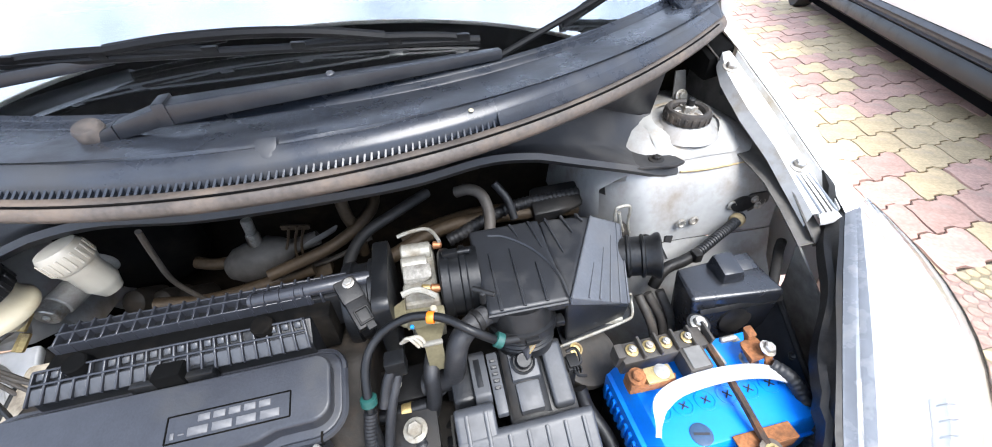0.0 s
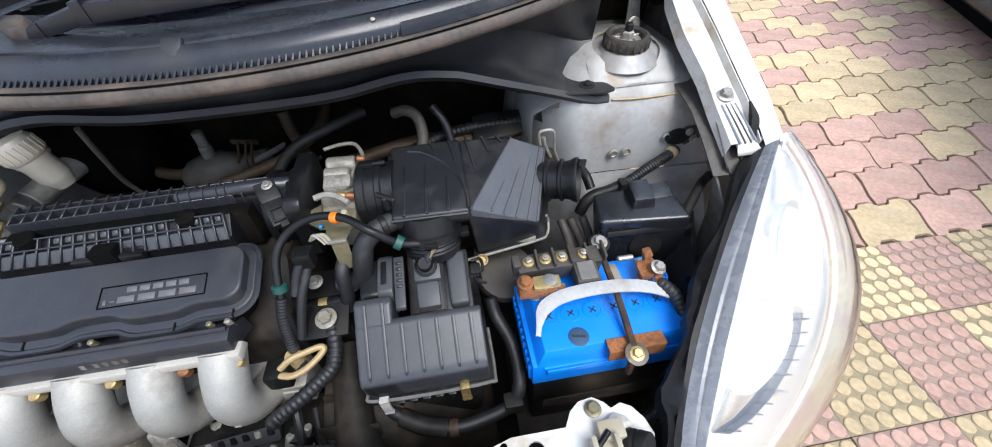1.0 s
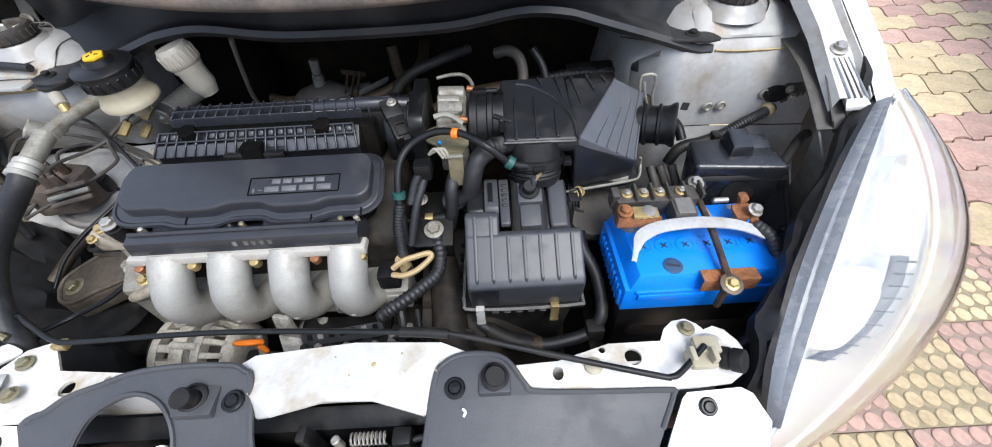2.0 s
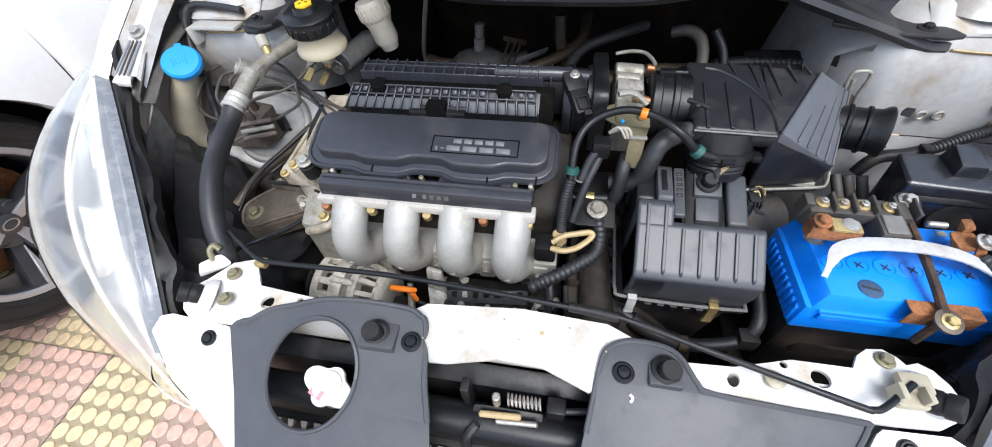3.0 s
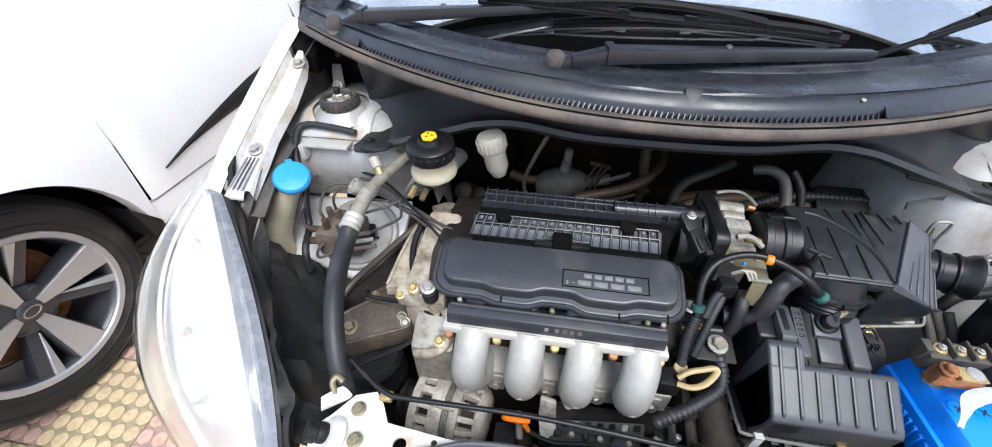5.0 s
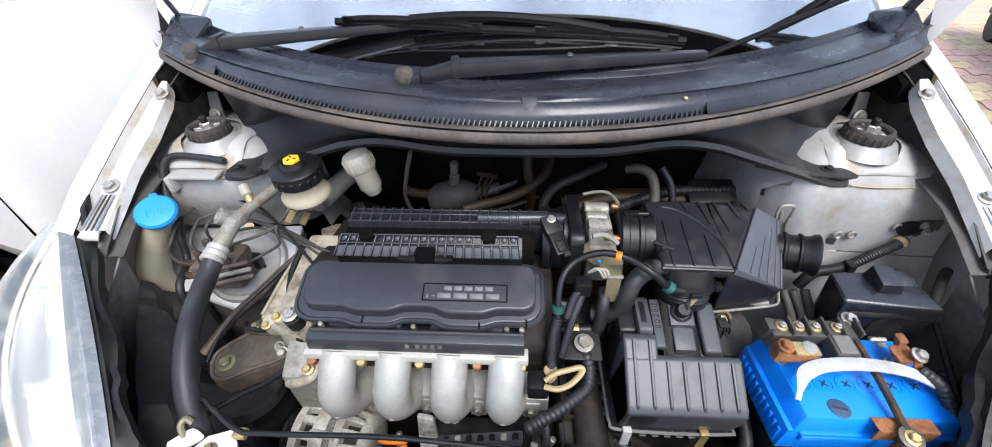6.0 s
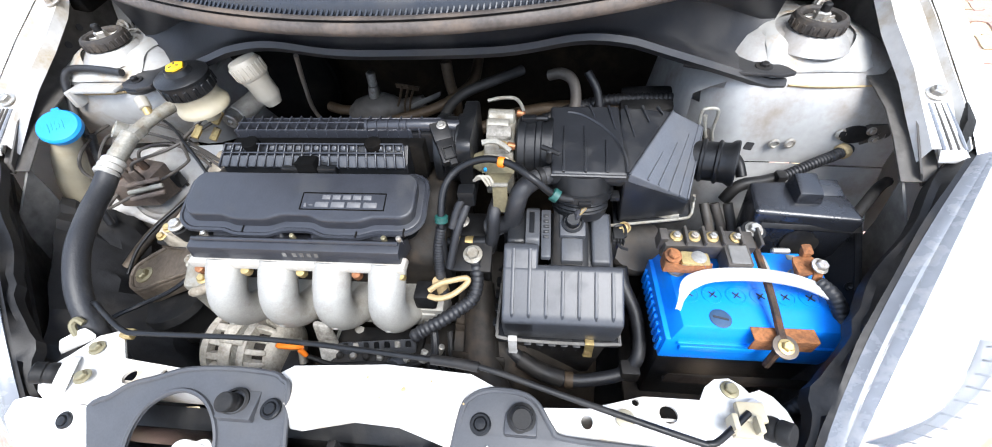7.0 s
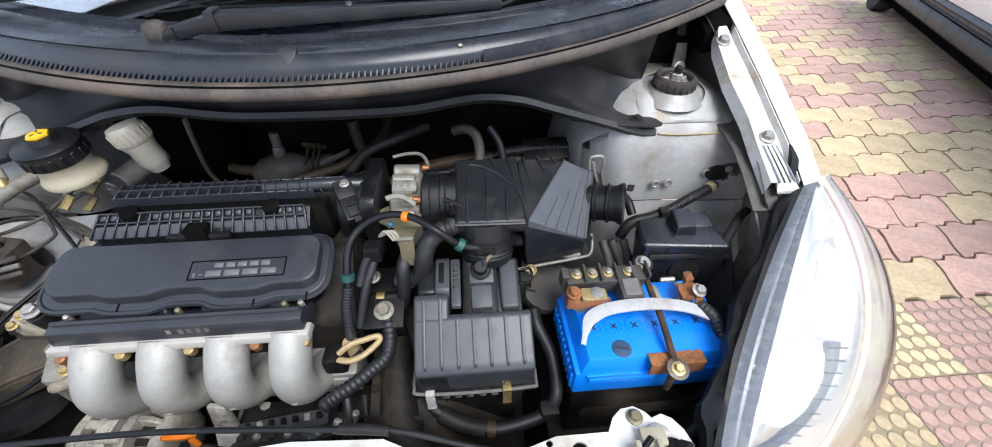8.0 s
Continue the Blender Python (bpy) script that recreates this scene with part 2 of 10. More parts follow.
JOINT = mat("sandy_joint", (0.075, 0.057, 0.04), 0.95, grain=40, vary=0.35, bump=0.5, dirt=(0.05, 0.042, 0.03), dirt_amount=0.5, dirt_scale=6)
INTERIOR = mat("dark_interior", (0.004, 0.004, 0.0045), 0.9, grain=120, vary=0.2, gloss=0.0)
LETTER = mat("worn_silver_lettering", (0.1, 0.1, 0.104), 0.5, metal=0.1, grain=300, vary=0.15, bump=0.1)
GLASS = glass("dusty_windscreen_glass", (0.72, 0.80, 0.83), 0.0, 5.2)
GLASS.node_tree.nodes["Principled BSDF"].inputs["Transmission Weight"].default_value = 1.0
CRUMPLE = mat("crumpled_black_sheet", (0.017, 0.0172, 0.0185), 0.5, grain=60, vary=0.4, bump=0.5, dirt=(0.035, 0.031, 0.027), dirt_amount=0.35, dirt_scale=14, gloss=0.35)
BEIGE = mat("cream_oiled_casting", (0.38, 0.335, 0.262), 0.5, metal=0.1, grain=160, vary=0.18, bump=0.25, dirt=(0.12, 0.09, 0.06), dirt_amount=0.5, dirt_scale=30)
TRAY = mat("dust_filmed_black_plastic", (0.013, 0.0135, 0.0155), 0.4, grain=220, vary=0.2, bump=0.08, dirt=(0.05, 0.047, 0.044), dirt_amount=0.42, dirt_scale=6)
WIPERARM = mat("satin_black_wiper_arm", (0.011, 0.0125, 0.0165), 0.33, grain=300, vary=0.2, bump=0.05, dirt=(0.025, 0.026, 0.028), dirt_amount=0.3, dirt_scale=10)
WIPER = mat("matt_black_blade", (0.004, 0.004, 0.0045), 0.45, grain=200, vary=0.3, bump=0.1, gloss=0.2)
# Bonnet underside blacked so the lower windscreen reflects dark.
UNDERSIDE = mat("blackened_bonnet_underside", (0.004, 0.004, 0.0042), 0.95, grain=120, vary=0.3, bump=0.3, gloss=0.0)
# Near-black for black parts and for shade painted into recesses.
SHADE = mat("matt_black_recess_shade", (0.0035, 0.0035, 0.0035), 0.8, grain=90, vary=0.4, bump=0.3, dirt=(0.012, 0.010, 0.008), dirt_amount=0.35, dirt_scale=15, gloss=0.05)
OILY = mat("oily_cast_iron", (0.09, 0.072, 0.055), 0.4, metal=0.4, grain=140, vary=0.3, bump=0.4, dirt=(0.14, 0.11, 0.08), dirt_amount=0.4, dirt_scale=20)
UNIT = mat("brown_corroded_block", (0.1, 0.078, 0.064), 0.6, metal=0.15, grain=150, vary=0.3, bump=0.35, dirt=(0.19, 0.145, 0.115), dirt_amount=0.45, dirt_scale=35)
MOUNT = mat("oil_stained_cast_bracket", (0.095, 0.076, 0.057), 0.45, metal=0.15, grain=140, vary=0.35, bump=0.4, dirt=(0.045, 0.034, 0.026), dirt_amount=0.55, dirt_scale=26)
# Hose and pipe tones lowered for the shade behind the engine.
GREYHOSE = mat("pale_rubber_hose", (0.06, 0.052, 0.044), 0.6, grain=200, vary=0.2, bump=0.2)
UMBER = mat("shade_dimmed_stained_pipe", (0.062, 0.042, 0.024), 0.6, metal=0.3, grain=150, vary=0.3, bump=0.3)
LENS = glass("clear_lens", (0.93, 0.94, 0.93), 0.06, 1.49)


def paved(name):
    """Paving seen from afar: two colours of block between dark joints."""
    m = bpy.data.materials.new(name)
    m.use_nodes = True
    n, l = m.node_tree.nodes, m.node_tree.links
    tc = n.new("ShaderNodeTexCoord")
    br = n.new("ShaderNodeTexBrick")
    br.inputs["Color1"].default_value, br.inputs["Color2"].default_value, br.inputs["Mortar"].default_value = (0.50, 0.315, 0.25, 1), (0.55, 0.425, 0.255, 1), (0.12, 0.09, 0.065, 1)
    br.inputs["Scale"].default_value, br.inputs["Brick Width"].default_value, br.inputs["Row Height"].default_value, br.inputs["Mortar Size"].default_value = 1.0, 0.272, 0.194, 0.004
    l.new(tc.outputs["Object"], br.inputs["Vector"])
    l.new(br.outputs["Color"], n["Principled BSDF"].inputs["Base Color"])
    n["Principled BSDF"].inputs["Roughness"].default_value = 0.9
    return m


FIELD = paved("distant_paving")

# ---- mesh tools ----


def thing(name, label, category, at, group="", kind=""):
    ob = new(name)
    ob.empty_display_size = 0.05
    ob.matrix_basis = Matrix.Translation(at)
    return tagged(ob, label, category, group, kind)


def part(name, bm, material, parent=None, label="", sharp=38.0):
    me = bpy.data.meshes.new(name)
    bmesh.ops.recalc_face_normals(bm, faces=bm.faces)
    bm.to_mesh(me)
    bm.free()
    me.materials.append(material)
    me.shade_smooth()
    me.set_sharp_from_angle(angle=radians(sharp))
    ob = new(name, me)
    if parent:
        ob.parent = parent
        if parent.type == "EMPTY":
            ob.matrix_parent_inverse = parent.matrix_basis.inverted()
    if label:
        tagged(ob, label)
    return ob


def mesh():
    return bmesh.new()


def join(bm, other, m=None):
    """Adds the bmesh other, moved by m, to bm."""
    if m is not None:
        bmesh.ops.transform(other, matrix=m, verts=other.verts)
    me = bpy.data.meshes.new("tmp")
    other.to_mesh(me)
    other.free()
    bm.from_mesh(me)
    bpy.data.meshes.remove(me)
    return bm


def bevel_all(bm, r, seg=2, angle=25.0):
    if r <= 0:
        return
    bm.normal_update()
    edges = [e for e in bm.edges if len(e.link_faces) == 2 and e.calc_face_angle() > radians(angle)]
    bmesh.ops.bevel(bm, geom=edges, offset=r, segments=seg, profile=0.6, affect="EDGES", clamp_overlap=True)


def box(bm, lo, hi, r=0.003, seg=2, m=None):
    t = mesh()
    bmesh.ops.create_cube(t, size=1.0)
    for v in t.verts:
        v.co = Vector([lo[i] + (v.co[i] + 0.5) * (hi[i] - lo[i]) for i in range(3)])
    bevel_all(t, r, seg)
    return join(bm, t, m)


def hull(bm, pts, r=0.004, seg=2, m=None):
    """A rounded solid round a few corners."""
    t = mesh()
    for p in pts:
        t.verts.new(p)
    g = bmesh.ops.convex_hull(t, input=t.verts)
    loose = [v for v in t.verts if not v.link_faces]
    bmesh.ops.delete(t, geom=loose, context="VERTS")
    bmesh.ops.dissolve_limit(t, angle_limit=radians(4), verts=t.verts, edges=t.edges)
    bevel_all(t, r, seg, 12)
    return join(bm, t, m)


def prism(bm, poly, lo, hi, r=0.003, seg=2, m=None, holes=()):
    """A plate of outline poly in x, y from height lo to hi, its rim rounded."""
    t = mesh()
    top = t.faces.new([t.verts.new((x, y, hi)) for x, y in poly])
    e = bmesh.ops.extrude_face_region(t, geom=[top])
    vs = [v for v in e["geom"] if isinstance(v, bmesh.types.BMVert)]
    for v in vs:
        v.co.z = lo
    bmesh.ops.recalc_face_normals(t, faces=t.faces)
    bevel_all(t, r, seg, 40)
    return join(bm, t, m)


def holed(bm, outer, holes, lo, hi, m=None):
    """A flat plate with holes: outer and holes are outlines in x, y."""
    t = mesh()
    loops = []
    for ring in (outer, *holes):
        vs = [t.verts.new((x, y, hi)) for x, y in ring]
        loops += [t.edges.new((vs[i], vs[(i + 1) % len(vs)])) for i in range(len(vs))]
    bmesh.ops.triangle_fill(t, use_beauty=True, use_dissolve=False, edges=loops)
    e = bmesh.ops.extrude_face_region(t, geom=list(t.faces))
    for v in e["geom"]:
        if isinstance(v, bmesh.types.BMVert):
            v.co.z = lo
    return join(bm, t, m)


def ring(cx, cy, r, n=24, ry=None):
    ry = ry or r
    return [(cx + r * math.cos(2 * math.pi * i / n), cy + ry * math.sin(2 * math.pi * i / n)) for i in range(n)]


def rounded(x0, y0, x1, y1, r, n=4):
    out = []
    for cx, cy, a in ((x1 - r, y1 - r, 0), (x0 + r, y1 - r, 90), (x0 + r, y0 + r, 180), (x1 - r, y0 + r, 270)):
        out += [(cx + r * math.cos(radians(a + 90 * i / n)), cy + r * math.sin(radians(a + 90 * i / n))) for i in range(n + 1)]
    return out


def axis(p, d, spin=0.0):
    """A frame at p whose z points along d."""
    q = Vector(d).normalized().to_track_quat("Z", "Y")
    return Matrix.Translation(p) @ q.to_matrix().to_4x4() @ Matrix.Rotation(radians(spin), 4, "Z")


def lathe(bm, prof, m=None, seg=24, caps=True):
    t = mesh()
    rows = []
    for r, z in prof:
        rows.append([t.verts.new((r * math.cos(2 * math.pi * i / seg), r * math.sin(2 * math.pi * i / seg), z)) for i in range(seg)])
    for a, b in zip(rows, rows[1:]):
        for i in range(seg):
            t.faces.new((a[i], a[(i + 1) % seg], b[(i + 1) % seg], b[i]))
    if caps:
        t.faces.new(rows[0][::-1])
        t.faces.new(rows[-1])
    return join(bm, t, m)


def cyl(bm, p0, p1, r0, r1=None, seg=20, b=0.0015):
    r1 = r0 if r1 is None else r1
    p0, p1 = Vector(p0), Vector(p1)
    h = (p1 - p0).length
    b = min(b, r0 * 0.4, r1 * 0.4, h * 0.3)
    return lathe(bm, [(r0 - b, 0), (r0, b), (r1, h - b), (r1 - b, h)], axis(p0, p1 - p0), seg)


def smooth(pts, n=6):
    """Points along a rounded curve through pts."""
    p = [Vector(q) for q in pts]
    p = [p[0] * 2 - p[1]] + p + [p[-1] * 2 - p[-2]]
    out = []
    for i in range(1, len(p) - 2):
        a, b, c, d = p[i - 1:i + 3]
        for k in range(n):
            t = k / n
            out.append(0.5 * (2 * b + (c - a) * t + (2 * a - 5 * b + 4 * c - d) * t * t + (3 * b - a - 3 * c + d) * t ** 3))
    return out + [p[-2]]


def tube(bm, pts, r, seg=10, n=6, ribs=0.0, depth=0.12, curve=True, flat=1.0):
    """A hose or wire along pts; r: one radius or one for each end; ribs: length of one corrugation."""
    path = smooth(pts, n) if curve else [Vector(q) for q in pts]
    if ribs:
        fine, step = [path[0]], ribs / 4
        for a, b in zip(path, path[1:]):
            k = max(1, round((b - a).length / step))
            fine += [a.lerp(b, (j + 1) / k) for j in range(k)]
        path = fine
    t = mesh()
    rows = []
    up = None
    N = len(path)
    for i, p in enumerate(path):
        d = (path[min(i + 1, N - 1)] - path[max(i - 1, 0)]).normalized()
        if up is None:
            up = d.orthogonal().normalized()
        up = (up - d * up.dot(d)).normalized()
        side = d.cross(up)
        f = i / (N - 1)
        rad = r if not isinstance(r, (tuple, list)) else r[0] + (r[1] - r[0]) * f
        if ribs and i % 4 in (0, 1):
            rad *= 1 - depth
        rows.append([t.verts.new(p + (up * math.cos(2 * math.pi * k / seg) * flat + side * math.sin(2 * math.pi * k / seg)) * rad) for k in range(seg)])
    for a, b in zip(rows, rows[1:]):
        for k in range(seg):
            t.faces.new((a[k], a[(k + 1) % seg], b[(k + 1) % seg], b[k]))
    t.faces.new(rows[0][::-1])
    t.faces.new(rows[-1])
    return join(bm, t)


def sheet(bm, rows, thick=0.0):
    """A skin through rows of points; thick: metres behind it."""
    t = mesh()
    vs = [[t.verts.new(p) for p in row] for row in rows]
    for a, b in zip(vs, vs[1:]):
        for i in range(len(a) - 1):
            t.faces.new((a[i], a[i + 1], b[i + 1], b[i]))
    if thick:
        t.normal_update()
        bmesh.ops.solidify(t, geom=list(t.faces), thickness=thick)
    return join(bm, t)


def bolt(parent, p, d=(0, 0, 1), r=0.008, material=None, name="bolt", washer=1.45):
    """A hexagonal head on its washer."""
    bm = mesh()
    lathe(bm, [(r * washer, 0), (r * washer, r * 0.22), (r * washer * 0.8, r * 0.34)], None, 18)
    t = mesh()
    lathe(t, [(r, r * 0.3), (r, r * 0.95), (r * 0.8, r * 1.15)], None, 6)
    join(bm, t)
    bmesh.ops.transform(bm, matrix=axis(p, d, 17), verts=bm.verts)
    return part(name, bm, material or STEEL, parent, sharp=25)


def clip(parent, p, d=(0, 0, 1), r=0.011):
    """A plastic push rivet."""
    bm = mesh()
    lathe(bm, [(r, 0), (r, 0.0025), (r * 0.85, 0.004), (r * 0.66, 0.004), (r * 0.6, 0.003), (r * 0.5, 0.0055), (0.001, 0.006)], axis(p, d), 20)
    return part("push_clip", bm, BLACK, parent)

# ---- ground ----
bm = mesh()
sheet(bm, [[(x, y, -0.012) for x in (-400, -6, 0, 8, 400)] for y in (-400, -6, 0, 8, 400)])
ground = tagged(part("ground", bm, FIELD), "worn pink and yellow paved yard with dark joints", "ground", kind="structure")

# ---- the car: body shell round the engine bay ----
car = thing("hatchback_car", "white hatchback with its bonnet raised over a grimy engine bay", "car", (0.015, 1.2, 0))
CX = 0.015


def side(s, p):
    """Mirrors a place given for the right wing (s = 1) to the left (s = -1)."""
    return Vector((CX + s * (p[0] - CX), p[1], p[2]))


def wing(s):
    """Front wing: outer skin, inner flange with its bolts, and the bracket above the headlamp."""
    bm = mesh()
    rows = []
    for y, z, x in ((0.44, 0.822, 0.735), (0.50, 0.868, 0.728), (0.60, 0.93, 0.715), (0.70, 0.985, 0.705), (0.80, 1.03, 0.70), (0.95, 1.06, 0.70), (1.3, 1.08, 0.70)):
        f = min(1.0, (y - 0.44) / 0.25)
        wide = 0.775 + 0.035 * f
        low = 0.62 if y < 0.6 else 0.5
        rows.append([side(s, (x - 0.012, y, z - 0.012)), side(s, (x, y, z)), side(s, (x + 0.012, y, z - 0.004)), side(s, (x + (wide - x) * 0.55, y, z - 0.05)),
                     side(s, (wide, y, z - 0.16)), side(s, (wide + 0.02, y, low + 0.06)), side(s, (wide + 0.015, y, low))])
    sheet(bm, rows, 0.002)
    skin = part("front_wing", bm, WHITE, car, sharp=60)
    bm = mesh()
    rows = []
    for y, z, x in ((0.452, 0.83, 0.733), (0.50, 0.868, 0.728), (0.54, 0.893, 0.722), (0.60, 0.93, 0.715), (0.66, 0.963, 0.708), (0.685, 0.977, 0.7065), (0.695, 0.982, 0.7055)):
        wav = 0.0025 * math.sin(y * 60)
        rows.append([side(s, (x - 0.013, y, z - 0.013)), side(s, (x - 0.015, y, z - 0.028)), side(s, (x - 0.028, y, z - 0.028)), side(s, (x - 0.031, y, z - 0.013)), side(s, (x - 0.06 + wav + 0.022 * max(0.0, (y - 0.64) / 0.055) ** 2, y, z - 0.014)), side(s, (x - 0.064 + wav + 0.022 * max(0.0, (y - 0.64) / 0.055) ** 2, y, z - 0.034))])
    sheet(bm, rows, 0.002)
    part("wing_flange", bm, FRAME, car, sharp=40)
    for p in ((0.662, 0.667, 0.9535), (0.682, 0.508, 0.861)):
        bolt(car, side(s, p), (0, -0.35, 1), 0.0085)
    bm = mesh()
    hull(bm, [side(s, p) for p in ((0.670, 0.516, 0.8655), (0.694, 0.516, 0.8665), (0.682, 0.524, 0.871), (0.684, 0.446, 0.813), (0.712, 0.446, 0.815), (0.670, 0.516, 0.861), (0.694, 0.516, 0.862), (0.684, 0.446, 0.808), (0.712, 0.446, 0.810))], 0.0018)
    br0 = part("lamp_bracket", bm, APRON, car, "dusty pressed steel bracket bolted to the wing flange")
    for dx in (-0.0095, -0.003, 0.004, 0.0105):
        bm = mesh()
        tube(bm, [side(s, (0.682 + dx, 0.497, 0.8535)), side(s, (0.690 + dx * 1.1, 0.474, 0.8365)), side(s, (0.698 + dx * 1.2, 0.449, 0.8175))], 0.0019 if abs(dx) > 0.005 else 0.0014, 6)
        part("pressed_ridge", bm, LAMPGREY if abs(dx) > 0.005 else GRIMESHADE, br0)
    bm = mesh()
    hull(bm, [side(s, p) for p in ((0.684, 0.452, 0.818), (0.71, 0.452, 0.820), (0.680, 0.440, 0.809), (0.716, 0.440, 0.811), (0.682, 0.44, 0.803), (0.714, 0.44, 0.803))], 0.002)
    part("bracket_foot", bm, FRAME, br0)
    bm = mesh()
    hull(bm, [side(s, p) for p in ((0.708, 0.475, 0.846), (0.716, 0.505, 0.862), (0.722, 0.475, 0.842), (0.706, 0.455, 0.81), (0.727, 0.455, 0.812), (0.716, 0.49, 0.835))], 0.004)
    part("wing_seal", bm, RUBBER, car)


for s in (1, -1):
    wing(s)


def shelf_lift(x, y):
    """Height of the gentle swelling round the strut mount on the tower's shelf."""
    return 0.037 * math.exp(-((x - 0.582) ** 2 + (y - 0.645) ** 2) / 0.013) * max(0.0, min(1.0, (y - 0.577) / 0.045))


def tower(s):
    """Strut tower and inner apron: top shelf with a dome, face towards the front, and the wall of the wing."""
    bm = mesh()
    rows = []
    xs = (0.41, 0.43, 0.45, 0.47, 0.485, 0.50, 0.52, 0.545, 0.57, 0.595, 0.62, 0.645, 0.67, 0.69, 0.72)
    for y, z in ((0.86, 0.872), (0.79, 0.866), (0.74, 0.862), (0.71, 0.859), (0.685, 0.857), (0.66, 0.855), (0.635, 0.852), (0.61, 0.849), (0.592, 0.845), (0.578, 0.838), (0.562, 0.81), (0.552, 0.77), (0.546, 0.72), (0.53, 0.67), (0.50, 0.63), (0.46, 0.60), (0.43, 0.52)):
        row = []
        for x in xs:
            d = max(0.0, (0.50 - x) / 0.07)
            e = max(0.0, (x - 0.66) / 0.06)
            lift = shelf_lift(x, y) - (0.0022 if 0.572 < y < 0.60 and 0.55 < x < 0.63 else 0)
            bulge = 0.012 * math.sin((x - 0.43) * 16) if z < 0.83 else 0
            y1 = y + (0.045 * min(1.0, max(0.0, (0.81 - z) / 0.09)) if s < 0 else 0.0)
            row.append(side(s, (x, y1 + 0.10 * d * d * (1 if z < 0.845 else 0.2) + bulge * 0.5, z + lift - (0.03 if x > 0.42 else 0.12) * d - 0.01 * e * (1 if z > 0.83 else 0))))
        rows.append(row)
    sheet(bm, rows[:-4], 0.003)
    low_rows = rows[-5:]
    part("strut_tower", bm, APRON, car, "silver painted strut tower, stained and dusty", sharp=60)
    bm = mesh()
    lathe(bm, [(0.056, 0.020), (0.048, 0.029), (0.041, 0.034), (0.037, 0.039), (0.02, 0.040)], axis(side(s, (0.582, 0.642, 0.853)), (0, -0.05, 1)), 40)
    part("strut_dome", bm, APRON, car)
    if s > 0:
        bm = mesh()
        sheet(bm, [[p + Vector((0, -0.002, -0.002)) for p in r] for r in low_rows], 0.003)
        part("arch_panel", bm, APRON, car, "stained wheel arch panel below the strut tower", sharp=60)
    bm = mesh()
    tube(bm, [side(s, p) for p in ((0.545, 0.574, 0.838), (0.58, 0.572, 0.836), (0.62, 0.573, 0.835), (0.66, 0.575, 0.835), (0.685, 0.58, 0.835))], 0.0035, 6, flat=0.5)
    part("seam_sealer", bm, TAN, car, "brown stained seam sealer along the tower's edge")
    bm = mesh()
    rows = []
    for i in range(41):
        a = 2 * math.pi * i / 40
        out = 0.068 / max(abs(math.cos(a - 0.12)), abs(math.sin(a - 0.12))) ** 0.85 + 0.004 * math.cos(5 * a)
        row = []
        for r in (0.05, 0.062, 0.074, 0.086, 1.0):
            r = min(r, out)
            x, y = 0.585 + r * math.cos(a) * 1.05, max(0.584, 0.642 + r * math.sin(a))
            row.append(side(s, (x, y, 0.8495 + (y - 0.605) * 0.12 + shelf_lift(x, y) + 0.005 - (0.004 if r == out else 0))))
        rows.append(row)
    sheet(bm, rows)
    part("tower_plate", bm, PLATE, car, "pale shelf plate with stains", sharp=50)
    for a, b in (((0.655, 0.60, 0.856), (0.672, 0.625, 0.861)), ((0.60, 0.585, 0.853), (0.64, 0.597, 0.858))):
        bm = mesh()
        tube(bm, [side(s, a), side(s, b)], 0.0016, 6)
        part("pressed_crease", bm, APRON, car)
    bm = mesh()
    rows = []
    for y, zt in ((0.12, 0.60), (0.25, 0.66), (0.36, 0.72), (0.44, 0.78)):
        k = 0.14 * max(0, (0.36 - y)) / 0.24
        rows.append([side(s, (0.66 - k, y, zt)), side(s, (0.675 - k, y, zt - 0.08)), side(s, (0.69 - k * 0.7, y, 0.3))])
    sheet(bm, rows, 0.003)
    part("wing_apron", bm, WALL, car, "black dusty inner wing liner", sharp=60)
    # Wall under the flange is painted dark where shade and dirt meet.
    bm = mesh()
    rows = []
    for y, zt, zl in ((0.43, 0.795, 0.765), (0.48, 0.832, 0.795), (0.52, 0.86, 0.815), (0.56, 0.885, 0.825), (0.62, 0.92, 0.835), (0.68, 0.955, 0.842), (0.74, 0.98, 0.845), (0.85, 1.0, 0.85)):
        xt = 0.666 - 0.05 * max(0, y - 0.6)
        rows.append([side(s, (xt, y, zt)), side(s, (xt + 0.012, y, zt - 0.02)), side(s, (0.693, y, (zt + zl) / 2)), side(s, (0.688, y, zl + 0.02)), side(s, (0.672, y, zl + 0.016)), side(s, (0.648, y, zl + 0.0165))])
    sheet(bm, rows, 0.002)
    part("apron_wall", bm, GRIMESHADE, car, "inner wing wall, darkened for shade with brown dirt", sharp=60)
    for y, z in ((0.70, 0.90), (0.725, 0.885), (0.66, 0.885)):
        bm = mesh()
        lathe(bm, [(0.006, 0), (0.006, 0.001), (0.001, 0.001)], axis(side(s, (0.6905, y, z)), (-s, 0, 0)), 14)
        part("pressed_hole", bm, INK, car)


for s in (1, -1):
    tower(s)

# pressed details on the right tower: hole, stud pairs, dark scuff plate
bm = mesh()
lathe(bm, [(0.017, 0), (0.017, 0.003), (0.014, 0.004), (0.002, 0.002)], axis((0.655, 0.5465, 0.774), (0, -1, 0.15)) @ Matrix.Diagonal((1.25, 0.8, 1, 1)), 24)
part("grommet", bm, RUBBER, car)
for x, z in ((0.55, 0.757), (0.572, 0.758), (0.636, 0.775), (0.69, 0.772), (0.70, 0.752)):
    bm = mesh()
    lathe(bm, [(0.008, 0), (0.008, 0.002), (0.0055, 0.003), (0.005, 0.001), (0.001, 0.001)], axis((x, 0.546, z), (0, -1, 0.1)), 16)
    part("weld_nut", bm, STEEL, car)

